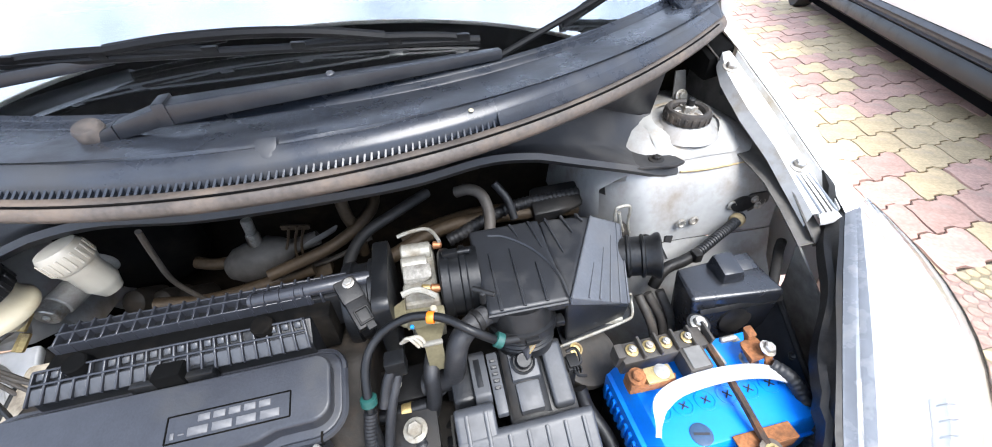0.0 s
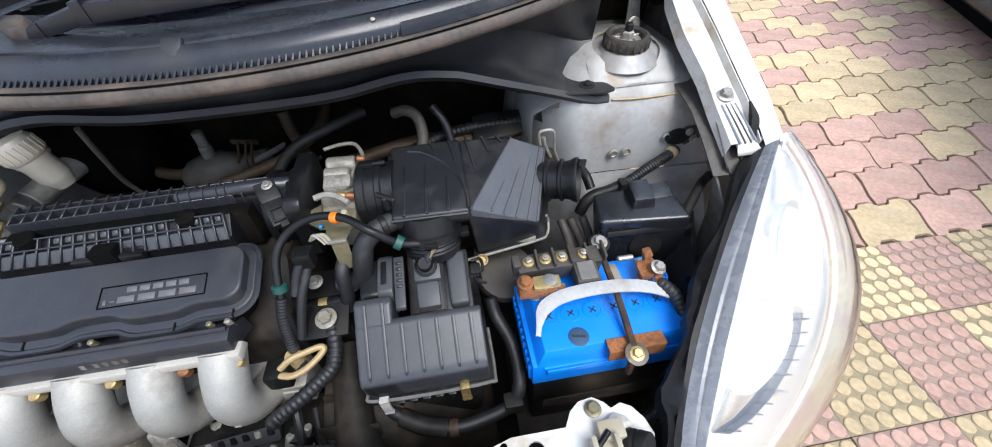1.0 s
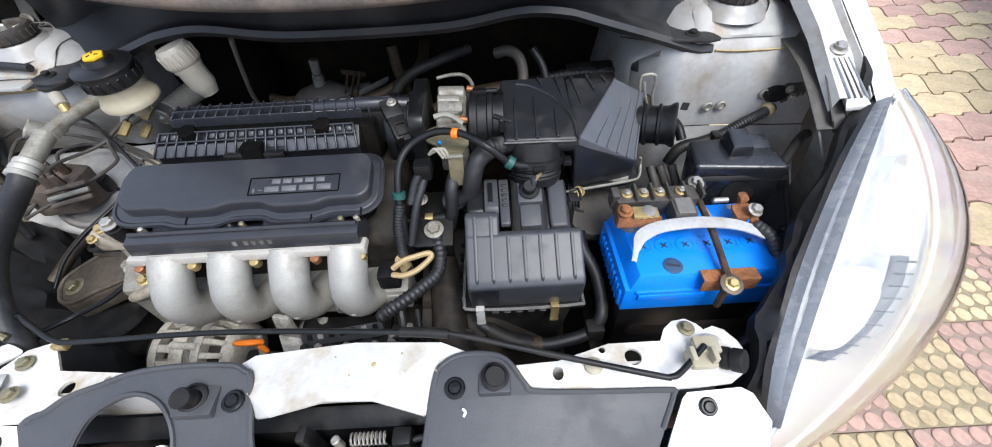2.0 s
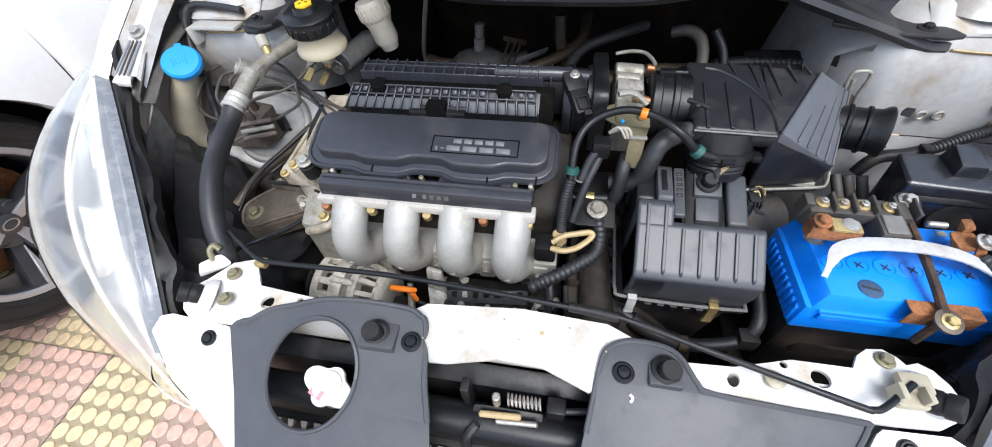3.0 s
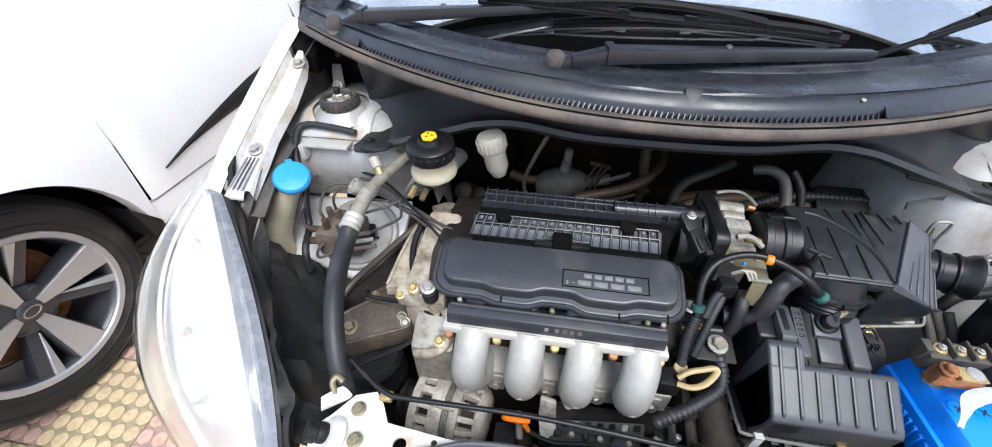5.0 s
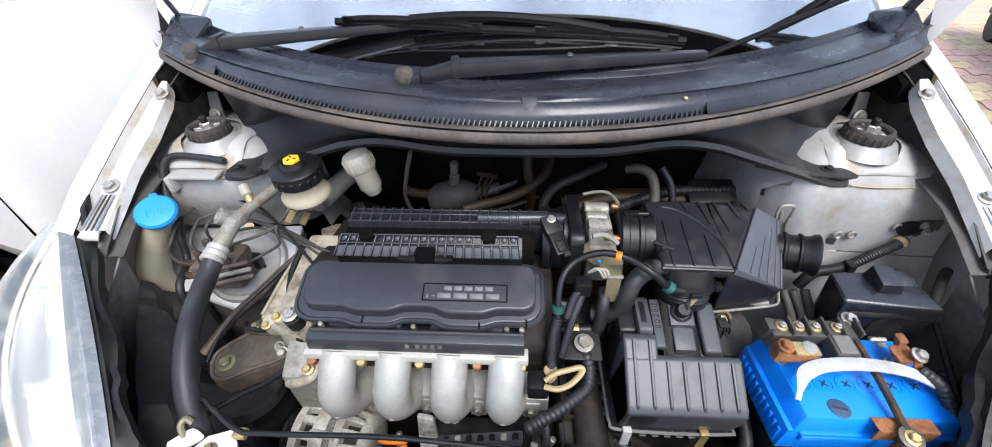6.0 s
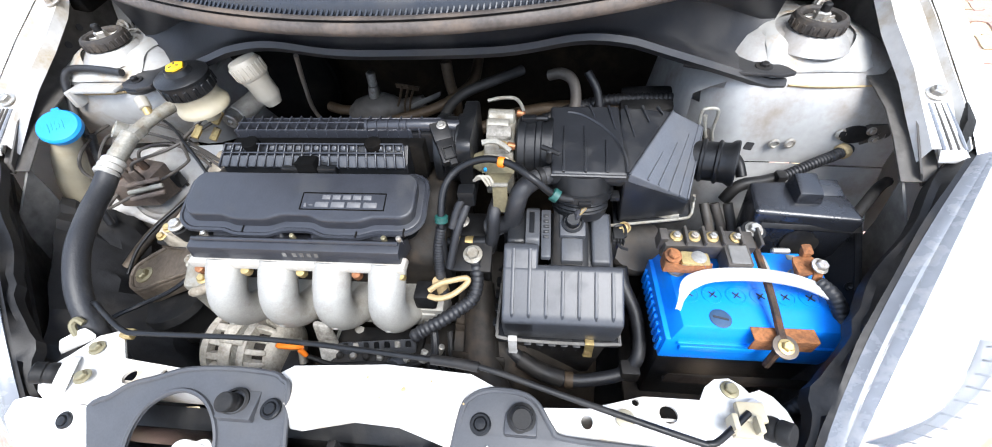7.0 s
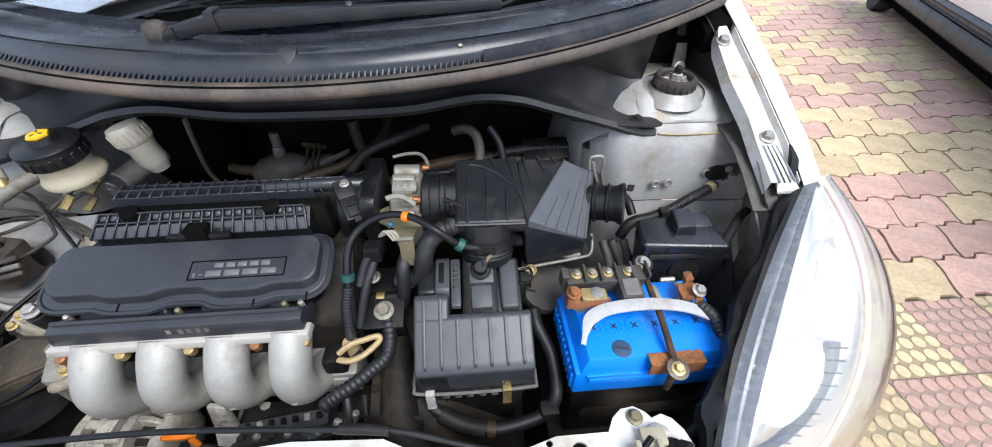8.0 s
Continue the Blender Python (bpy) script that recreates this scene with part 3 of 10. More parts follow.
bm = mesh()
hull(bm, [(0.664, 0.5435, 0.790), (0.70, 0.5435, 0.792), (0.705, 0.5435, 0.752), (0.668, 0.5435, 0.742), (0.664, 0.55, 0.790), (0.705, 0.55, 0.79), (0.705, 0.55, 0.75), (0.668, 0.55, 0.742)], 0.003)
plate_b = part("grimed_plate", bm, GRIMESHADE, car, "grimy bracket plate beside the grommet")
for p in ((0.672, 0.5425, 0.782), (0.682, 0.5425, 0.768)):
    bolt(plate_b, p, (0, -1, 0.1), 0.0045, STEEL)

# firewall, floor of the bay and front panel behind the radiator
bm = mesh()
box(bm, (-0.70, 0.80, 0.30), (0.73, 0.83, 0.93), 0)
part("firewall", bm, FELT, car, "brown felted firewall, deep shade put into its colour")
bm = mesh()
prism(bm, [(-0.72, 0.82), (-0.72, 0.42), (-0.44, 0.16), (-0.27, 0.02), (0.30, 0.02), (0.47, 0.16), (0.75, 0.42), (0.75, 0.82)], 0.26, 0.28, 0.002)
part("undertray", bm, DUSTY, car)
bm = mesh()
rows = []
for i in range(15):
    x = -0.42 + 0.84 * i / 14
    y = -0.20 + 0.42 * x * x
    rows.append([(CX + x, y + 0.10, 0.60), (CX + x, y + 0.05, 0.61), (CX + x, y + 0.005, 0.575), (CX + x, y - 0.01, 0.5), (CX + x, y + 0.01, 0.3)])
sheet(bm, rows, 0.004)
part("front_bumper", bm, WHITE, car, sharp=60)

# ---- crossmember over the radiator ----
cross = thing("radiator_support", "white painted steel crossmember with bolt holes and rust specks", "car part", (0.02, 0.15, 0.6))
outer = [(-0.398, 0.126), (-0.410, 0.134), (-0.415, 0.148), (-0.410, 0.163), (-0.398, 0.176), (-0.388, 0.190), (-0.378, 0.205), (-0.352, 0.214), (-0.338, 0.200), (-0.326, 0.180), (-0.215, 0.170), (-0.20, 0.166), (-0.16, 0.150),
         (-0.14, 0.156), (-0.096, 0.182), (0.02, 0.188), (0.118, 0.185), (0.15, 0.172), (0.19, 0.155), (0.25, 0.158), (0.31, 0.175), (0.370, 0.175), (0.379, 0.190), (0.391, 0.199), (0.407, 0.201), (0.418, 0.194), (0.424, 0.186), (0.436, 0.190), (0.447, 0.184), (0.456, 0.170), (0.460, 0.153), (0.453, 0.137), (0.437, 0.128),
         (0.40, 0.126), (0.30, 0.124), (0.18, 0.128), (0.12, 0.118), (0.10, 0.112), (0.05, 0.122), (0.0, 0.124), (-0.055, 0.112), (-0.08, 0.118), (-0.10, 0.146), (-0.24, 0.146), (-0.34, 0.126)]
holes = [ring(-0.303, 0.158, 0.0085, 16), ring(-0.262, 0.166, 0.004, 12), ring(0.334, 0.158, 0.0095, 16), ring(0.248, 0.145, 0.0065, 14), ring(0.301, 0.168, 0.004, 10)]
bm = mesh()
holed(bm, outer, holes, 0.682, 0.686)
for v in bm.verts:
    c = max(0.0, 1 - abs(v.co.x - 0.015) / 0.16)
    v.co.z += 0.012 * min(1, c * 1.6) + (0.006 if v.co.x < -0.33 else 0) - 0.55 * max(0, 0.15 - v.co.y) * (abs(v.co.x - 0.02) > 0.08)
part("crossmember_top", bm, FRAME, cross, sharp=25)
bm = mesh()
n = 26
for lo_y, z0, z1, xa, xb in ((0.152, 0.60, 0.681, -0.33, 0.38),):
    rows = []
    for i in range(n + 1):
        x = xa + (xb - xa) * i / n
        c = max(0.0, 1 - abs(x - 0.015) / 0.16)
        up = 0.012 * min(1, c * 1.6)
        rows.append([(x, lo_y + 0.02 * min(1, c * 1.6), z1 + up), (x, lo_y + 0.005, z0)])
    sheet(bm, rows, 0.003)
part("crossmember_web", bm, FRAME, cross)
for p in ((-0.366, 0.188, 0.693), (-0.356, 0.152, 0.692), (0.404, 0.188, 0.687)):
    bolt(cross, p, (0, 0, 1), 0.0065, KHAKI)
# raised tab on the left end, with its hooked lug
bm = mesh()
hull(bm, [(-0.415, 0.178, 0.688), (-0.38, 0.205, 0.692), (-0.395, 0.212, 0.704), (-0.418, 0.192, 0.702), (-0.41, 0.18, 0.698), (-0.385, 0.20, 0.688)], 0.003)
part("tab", bm, FRAME, cross)
bm = mesh()
tube(bm, [(-0.402, 0.200, 0.698), (-0.408, 0.209, 0.708), (-0.404, 0.216, 0.712), (-0.396, 0.214, 0.707)], 0.0042, 8)
part("lug", bm, KHAKI, cross, "bent lug with bare rusty edge")


def stop(parent, p, d, r=0.0155, h=0.03):
    """A ribbed rubber bump stop."""
    prof = [(r * 0.8, 0)]
    prof += [(r * 0.9, h * 0.12), (r * 0.9, h * 0.3), (r * 0.97, h * 0.34), (r * 0.97, h * 0.52), (r * 0.9, h * 0.56), (r * 0.9, h * 0.62)]
    prof += [(r, h * 0.66), (r, h * 0.96), (r * 0.92, h), (r * 0.001, h)]
    bm = mesh()
    lathe(bm, prof, axis(p, d), 22)
    return part("bump_stop", bm, RUBBER, parent, "black rubber bump stop")


stop(cross, (-0.390, 0.158, 0.683), (-0.75, -0.25, 0.55), 0.0128, 0.032)
stop(cross, (0.425, 0.158, 0.678), (0.62, -0.5, 0.55), 0.0128, 0.034)
for p, d in (((-0.386, 0.157, 0.679), (-0.6, -0.2, 0.6)), ((0.421, 0.160, 0.676), (0.62, -0.5, 0.55))):
    bm = mesh()
    lathe(bm, [(0.024, 0), (0.023, 0.008), (0.018, 0.014), (0.01, 0.014)], axis(p, d), 20)
    part("stop_seat", bm, FRAME, cross)
for x, y in ((0.045, 0.161), (0.02, 0.15), (0.075, 0.172), (0.115, 0.15), (0.285, 0.148), (0.0, 0.172)):
    bm = mesh()
    lathe(bm, [(0.0012 if x != 0.045 else 0.0028, 0), (0.001, 0.0008)], axis((x, y, 0.6975 if x < 0.2 else 0.6862), (0, 0, 1)), 10)
    part("rust_speck", bm, TAN, cross)

# ---- cover plates in front of the crossmember ----
def plate_z(y, x=0.0):
    """Height of the plates: level behind, sloping down towards the front."""
    return 0.672 - 0.5 * max(0.0, 0.125 - y) + 0.26 * max(0.0, y - 0.125)


def draped(bm, dz=0.0):
    for v in bm.verts:
        v.co.z += plate_z(v.co.y) + dz
    return bm


pl = thing("radiator_cover_plate", "dark grey moulded plastic plate with a round opening over the filler", "cover plate", (-0.2, 0.1, 0.6), group="cover plates")
bands = [0.125, 0.10, 0.06, 0.02]
outer = [(-0.28, -0.02), (-0.308, 0.055), (-0.337, 0.122), (-0.332, 0.130), (-0.315, 0.136), (-0.295, 0.150), (-0.262, 0.160), (-0.225, 0.170), (-0.17, 0.174), (-0.115, 0.172), (-0.098, 0.166), (-0.088, 0.155), (-0.078, 0.10), (-0.067, 0.06), (-0.05, -0.02)]
bm = mesh()
holed(bm, outer, [ring(-0.216, 0.088, 0.056, 44, 0.056)], -0.005, 0.0)
for y in bands:
    bmesh.ops.bisect_plane(bm, geom=bm.verts[:] + bm.edges[:] + bm.faces[:], plane_co=(0, y, 0), plane_no=(0, 1, 0))
draped(bm, 0.015)
for v in bm.verts:
    v.co.z -= 0.006 * max(0, min(1, (-0.22 - v.co.x) / 0.08))
part("plate", bm, GREYPLATE, pl)
bm = mesh()
tube(bm, [(x, y, plate_z(y) + 0.0155 - 0.006 * max(0, min(1, (-0.22 - x) / 0.08))) for x, y in [(-0.216 + 0.057 * math.cos(a), 0.088 + 0.057 * math.sin(a)) for a in [2 * math.pi * k / 48 for k in range(49)]]], 0.0028, 6, 1, curve=False)
part("opening_rim", bm, GREYPLATE, pl)
bm = mesh()
tube(bm, [(x, y, plate_z(y) + 0.0145 - 0.006 * max(0, min(1, (-0.22 - x) / 0.08))) for x, y in ((-0.33, 0.126), (-0.322, 0.131), (-0.313, 0.134), (-0.293, 0.148), (-0.26, 0.157), (-0.222, 0.167), (-0.17, 0.171), (-0.116, 0.169), (-0.1, 0.163), (-0.09, 0.153), (-0.08, 0.1), (-0.069, 0.06))], 0.0035, 8)
part("raised_edge", bm, GREYPLATE, pl)
bm = mesh()
box(bm, (-0.163, 0.118, 0.676), (-0.12, 0.15, 0.6945), 0.003)
part("boss", bm, GREYPLATE, pl)
bm = mesh()
lathe(bm, [(0.0155, -0.004), (0.0155, 0.003), (0.0125, 0.004), (0.0125, 0.0)], axis((-0.145, 0.136, 0.6935), (0.05, -0.2, 1)), 24, caps=False)
part("stop_socket", bm, RUBBER, pl)
stop(pl, (-0.145, 0.136, 0.691), (0.05, -0.3, 1), 0.0105, 0.026)
clip(pl, (-0.102, 0.132, 0.6905), (0, -0.1, 1), 0.0115)
pr = thing("radiator_cover_plate", "dark grey moulded plastic plate clipped over the radiator", "cover plate", (0.25, 0.1, 0.6), group="cover plates")
outer = [(0.29, -0.02), (0.353, 0.087), (0.372, 0.120), (0.366, 0.126), (0.29, 0.128), (0.220, 0.131), (0.210, 0.138), (0.196, 0.160), (0.178, 0.170), (0.143, 0.172), (0.120, 0.163), (0.110, 0.145), (0.098, 0.076), (0.083, -0.02)]
bm = mesh()
prism(bm, outer, -0.005, 0.0, 0.0018)
for y in bands:
    bmesh.ops.bisect_plane(bm, geom=bm.verts[:] + bm.edges[:] + bm.faces[:], plane_co=(0, y, 0), plane_no=(0, 1, 0))
draped(bm, 0.011)
for v in bm.verts:
    v.co.z -= 0.005 * max(0, min(1, (v.co.x - 0.198) / 0.05))
part("plate", bm, GREYPLATE, pr)
bm = mesh()
tube(bm, [(x, y, plate_z(y) + 0.0105 - 0.005 * max(0, min(1, (x - 0.198) / 0.05))) for x, y in ((0.352, 0.09), (0.369, 0.119), (0.364, 0.123), (0.29, 0.125), (0.222, 0.128), (0.210, 0.136), (0.194, 0.158), (0.175, 0.167), (0.143, 0.168), (0.122, 0.160), (0.112, 0.143), (0.100, 0.076))], 0.0032, 8)
part("raised_edge", bm, GREYPLATE, pr)
bm = mesh()
prism(bm, [(0.160, 0.125), (0.195, 0.125), (0.195, 0.146), (0.190, 0.155), (0.178, 0.159), (0.166, 0.155), (0.160, 0.146)], 0.676, 0.6905, 0.003)
part("boss", bm, GREYPLATE, pr)
bm = mesh()
lathe(bm, [(0.0155, -0.004), (0.0155, 0.003), (0.0125, 0.004), (0.0125, 0.0)], axis((0.178, 0.142, 0.690), (0.05, -0.2, 1)), 24, caps=False)
part("stop_socket", bm, RUBBER, pr)
stop(pr, (0.178, 0.142, 0.688), (0.05, -0.3, 1), 0.0105, 0.022)
clip(pr, (0.1345, 0.134, 0.686), (0, -0.1, 1), 0.0115)
bm = mesh()
tube(bm, [(0.142, 0.115, 0.6788), (0.145, 0.112, 0.6773), (0.143, 0.108, 0.6753)], 0.0016, 6)
part("paint_spot", bm, WHITE, pr)
for s in (-1, 1):
    if s < 0:
        pts = [(-0.29, 0.0), (-0.311, 0.055), (-0.338, 0.118), (-0.345, 0.126), (-0.43, 0.131), (-0.446, 0.126), (-0.452, 0.108), (-0.403, 0.061), (-0.349, 0.032), (-0.302, 0.002)]
        c = (-0.367, 0.110)
    else:
        pts = [(0.305, -0.02), (0.362, 0.087), (0.380, 0.117), (0.386, 0.122), (0.445, 0.124), (0.457, 0.118), (0.471, 0.092), (0.445, 0.03), (0.41, -0.02)]
        c = (0.405, 0.108)
    bm = mesh()
    prism(bm, pts, -0.006, 0.0, 0.002)
    draped(bm, 0.0005)
    t = thing("bumper_corner", "white painted bumper corner flange held by a black clip", "car part", (c[0], c[1], 0.62), group="bumper corners")
    part("flange", bm, WHITE, t)
    clip(t, (c[0], c[1], plate_z(c[1]) + 0.0005), (0, -0.45, 1), 0.0098)

# ---- cowl, windscreen, bonnet ----


def lip_y(x):
    return 0.473 + 0.56 * (x - CX) ** 2


def lip_z(x):
    return 0.966 + 0.09 * (x - CX) ** 2


cowl = thing("cowl_panel", "faded black plastic cowl with slotted vent and brown rubber edge", "cowl panel", (CX, 0.6, 0.85))
XS = [CX + 0.66 * (i - 24) / 24 for i in range(49)]


def cowl_row(x, prof):
    k = 1 - 0.25 * abs(x - CX) / 0.66
    return [(x, lip_y(x) + dy * (k if dy > 0.05 else 1), lip_z(x) + dz) for dy, dz in prof]


bm = mesh()
sheet(bm, [cowl_row(x, ((0.0265, 0.008), (0.027, 0.018), (0.030, 0.0225), (0.036, 0.0285), (0.0415, 0.0315), (0.0435, 0.0312), (0.0445, 0.0275), (0.0465, 0.0275), (0.048, 0.0315), (0.051, 0.0335), (0.066, 0.0345), (0.085, 0.0335), (0.11, 0.0315), (0.125, 0.0315))) for x in XS], 0.002)
part("cowl_ridge", bm, COWL, cowl, sharp=35)
bm = mesh()
sheet(bm, [cowl_row(x, ((0.124, 0.0308), (0.136, 0.0312), (0.1385, 0.0335), (0.147, 0.0365), (0.1495, 0.0345), (0.152, 0.0375), (0.158, 0.0395), (0.163, 0.0375), (0.166, 0.033), (0.170, 0.030))) for x in XS], 0.002)
part("screen_seal", bm, COWL, cowl, sharp=40)
# Channel coloured near-black to hold the shade behind the vanes.
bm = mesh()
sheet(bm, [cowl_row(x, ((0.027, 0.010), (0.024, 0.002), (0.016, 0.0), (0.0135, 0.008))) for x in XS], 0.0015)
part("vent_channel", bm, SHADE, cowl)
rib = mesh()
box(rib, (-0.0013, -0.0072, -0.008), (0.0013, 0.0072, 0.0004), 0.0004, 1)
rib_me = bpy.data.meshes.new("vent_rib")
rib.to_mesh(rib_me)
rib.free()
rib_me.materials.append(COWL)
for i in range(104):
    x = CX - 0.50 + 0.735 * i / 103
    ob = new("vent_rib", rib_me)
    ob.parent, ob.matrix_parent_inverse = cowl, cowl.matrix_basis.inverted()
    ob.matrix_basis = pose(x, lip_y(x) + 0.0202, lip_z(x) + 0.0105, 42, 14, -6 + math.degrees(math.atan(1.12 * (x - CX))))
for s, xa, xb in ((-1, -0.66, -0.505), (1, 0.24, 0.66)):
    bm = mesh()
    sheet(bm, [cowl_row(CX + xa + (xb - xa) * i / 16, ((0.0125, 0.0108), (0.016, 0.0125), (0.024, 0.0185), (0.028, 0.0215))) for i in range(17)], 0.0015)
    part("vent_blank", bm, COWL, cowl)
bm = mesh()
sheet(bm, [cowl_row(x, ((0.022, -0.011), (0.020, 0.004), (0.0145, 0.0115), (0.006, 0.0105), (0.0005, 0.005), (-0.0015, -0.002), (0.002, -0.008), (0.012, -0.011), (0.022, -0.011))) for x in XS])
# Dark line set on the seal paints the shade of its groove.
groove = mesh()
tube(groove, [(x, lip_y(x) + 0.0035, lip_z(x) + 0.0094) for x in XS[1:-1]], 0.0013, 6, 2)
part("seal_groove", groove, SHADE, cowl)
part("rubber_edge", bm, LIP, cowl, "brown weathered rubber bonnet seal", sharp=70)
bm = mesh()
nub = Matrix.Translation((0.017, 0.5155, 0.9965)) @ Euler((radians(38), 0, 0)).to_matrix().to_4x4()
prism(bm, [(-0.011, 0.011), (-0.0105, 0.0), (-0.006, -0.010), (0.0, -0.013), (0.006, -0.010), (0.0105, 0.0), (0.011, 0.011)], -0.004, 0.0045, 0.0025, 2, nub)
part("moulded_nub", bm, COWL, cowl)
bm = mesh()
lathe(bm, [(0.003, 0), (0.002, 0.001)], axis((0.226, 0.531, 1.0005), (0, -0.4, 1)), 10)
part("speck", bm, CREAM, cowl)
# fine mesh strip moulded along the foot of the panel
bm = mesh()
for i in range(150):
    x = CX - 0.58 + 0.86 * i / 149
    if abs(x - 0.017) < 0.02 or abs(x + 0.165) < 0.03:
        continue
    y, z = lip_y(x) + 0.0555, lip_z(x) + 0.0342
    hull(bm, [(x + dx, y + dy, z + dz) for dx, dy in ((-0.0006, -0.0025), (0.0008, -0.0025), (0.0006, 0.0025), (0.002, 0.0025)) for dz in (-0.0004, 0.0006)], 0, 1)
tagged(part("mesh_strip", bm, SHADE, cowl), kind="stuff")
# scuff marks on the panel
for k, (x, y, w) in enumerate(((0.30, 0.645, 0.02), (0.325, 0.635, 0.012), (0.34, 0.655, 0.016), (0.28, 0.63, 0.01), (0.36, 0.648, 0.009))):
    bm = mesh()
    z0 = lip_z(x) + 0.0245 + max(0, (y - lip_y(x) - 0.10)) * 0.12
    tube(bm, [(x - w, y + 0.003, z0), (x, y - 0.004 + 0.003 * (k % 2), z0 + 0.0005), (x + w, y + 0.002, z0 + 0.001)], 0.0009, 6, flat=0.5)
    part("scuff", bm, WALL, cowl)
# end caps beside the wipers
for s in (1, -1):
    bm = mesh()
    hull(bm, [side(s, p) for p in ((0.60, 0.70, 1.005), (0.672, 0.715, 1.005), (0.60, 0.79, 1.055), (0.668, 0.80, 1.062), (0.655, 0.76, 1.06), (0.60, 0.72, 1.03), (0.665, 0.73, 1.03), (0.62, 0.80, 1.0))], 0.004)
    part("end_cap", bm, COWL, cowl)


def edge_z(x):
    """Lower edge of the plenum box under the cowl."""
    a = abs(x - CX)
    return 0.893 + 0.016 * math.exp(-((a - 0.24) / 0.08) ** 2) - 0.056 * max(0.0, min(1.0, (a - 0.30) / 0.20)) ** 1.3


plenum = thing("plenum_tray", "black plastic tray under the cowl, dusty at its ends", "cowl panel", (CX, 0.65, 0.84))
bm = mesh()
rows = []
for i in range(53):
    x = CX - 0.525 + 1.05 * i / 52
    e = edge_z(x)
    a = abs(x - CX)
    yb = 0.566 + 0.012 * a
    back = 0.03 + 0.07 * max(0.0, min(1.0, (a - 0.28) / 0.15))
    rows.append([(x, lip_y(x) + 0.022, lip_z(x) - 0.010), (x, max(yb + back, lip_y(x) + 0.030), min(0.95, e + 0.055 + 0.02 * back)), (x, yb + back * 0.6, e + 0.014), (x, yb + 0.010, e + 0.009), (x, yb + 0.002, e + 0.010), (x, yb - 0.002, e + 0.002), (x, yb + 0.004, e - 0.006), (x, yb + 0.04, e - 0.004), (x, 0.80, e)])
sheet(bm, rows, 0.002)
part("tray", bm, TRAY, plenum, sharp=50)
for s in (1, -1):
    bm = mesh()
    if s < 0:
        prism(bm, [(-0.40, 0.66), (-0.428, 0.60), (-0.436, 0.552), (-0.455, 0.541), (-0.478, 0.545), (-0.494, 0.560), (-0.492, 0.592), (-0.515, 0.66), (-0.555, 0.75), (-0.40, 0.75)], 0.855, 0.861, 0.002)
    else:
        prism(bm, [(CX + s * (x - CX), y) for x, y in ((0.40, 0.60), (0.455, 0.574), (0.525, 0.562), (0.545, 0.568), (0.54, 0.585), (0.515, 0.612), (0.50, 0.66), (0.44, 0.68))], 0.855, 0.861, 0.002)
    part("fixing_ear", bm, TRAY, plenum)
    bolt(plenum, side(s, (0.507, 0.585, 0.861)) if s > 0 else (-0.474, 0.569, 0.861), (0, -0.1, 1), 0.006, DUSTY, "fixing_screw", 1.9)

# windscreen with its dark border, pillars and the cabin behind it
GB, GT = (0.645, 0.998), (1.32, 1.42)


def glass_at(x, f, off=0.0):
    curve = 0.40 * (x - CX) ** 2
    y = GB[0] + (GT[0] - GB[0]) * f + curve * (1 - 0.3 * f)
    return (x * (1 - 0.12 * f) + CX * 0.12 * f, y + 0.5 * off, GB[1] + (GT[1] - GB[1]) * f - 0.86 * off + 0.04 * (x - CX) ** 2)


screen = thing("windscreen", "laminated windscreen reflecting pale sky, dark border below", "windscreen", (CX, 0.7, 0.95))
gx = [CX + 0.645 * (i - 14) / 14 for i in range(29)]
bm = mesh()
sheet(bm, [[glass_at(x, j / 10) for j in range(11)] for x in gx], 0.005)
g = part("pane", bm, GLASS, screen, sharp=80)
g.visible_shadow = False
bm = mesh()
sheet(bm, [[glass_at(x, j / 5 * 0.105, 0.008) for j in range(6)] for x in gx], 0.001)
part("dark_border", bm, INTERIOR, screen, sharp=80)
bm = mesh()
for k in range(2):
    for i in range(90):
        x = CX + 0.62 * (i - 44.5) / 45
        p = glass_at(x, 0.115 + 0.011 * k, 0.0085)
        box(bm, (p[0] - 0.0028 + 0.0007 * k, p[1] - 0.0022, p[2] - 0.0004), (p[0] + 0.0028 - 0.0007 * k, p[1] + 0.0022, p[2] + 0.0004), 0)
part("border_dots", bm, INTERIOR, screen)
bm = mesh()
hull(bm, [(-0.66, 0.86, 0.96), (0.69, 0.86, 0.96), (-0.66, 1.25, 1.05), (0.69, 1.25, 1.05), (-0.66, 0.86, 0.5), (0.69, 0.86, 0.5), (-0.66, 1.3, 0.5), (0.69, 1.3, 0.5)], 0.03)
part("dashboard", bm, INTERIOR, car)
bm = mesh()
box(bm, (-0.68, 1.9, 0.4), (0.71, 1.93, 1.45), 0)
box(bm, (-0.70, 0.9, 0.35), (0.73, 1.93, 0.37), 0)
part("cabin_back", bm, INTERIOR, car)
for s in (1, -1):
    part("tyre", lathe(mesh(), [(0.19, -0.08), (0.27, -0.08), (0.285, -0.06), (0.285, 0.06), (0.27, 0.08), (0.19, 0.08)], axis(side(s, (0.70, 0.62, 0.285)), (1, 0, 0)), 32), TYRE, car)
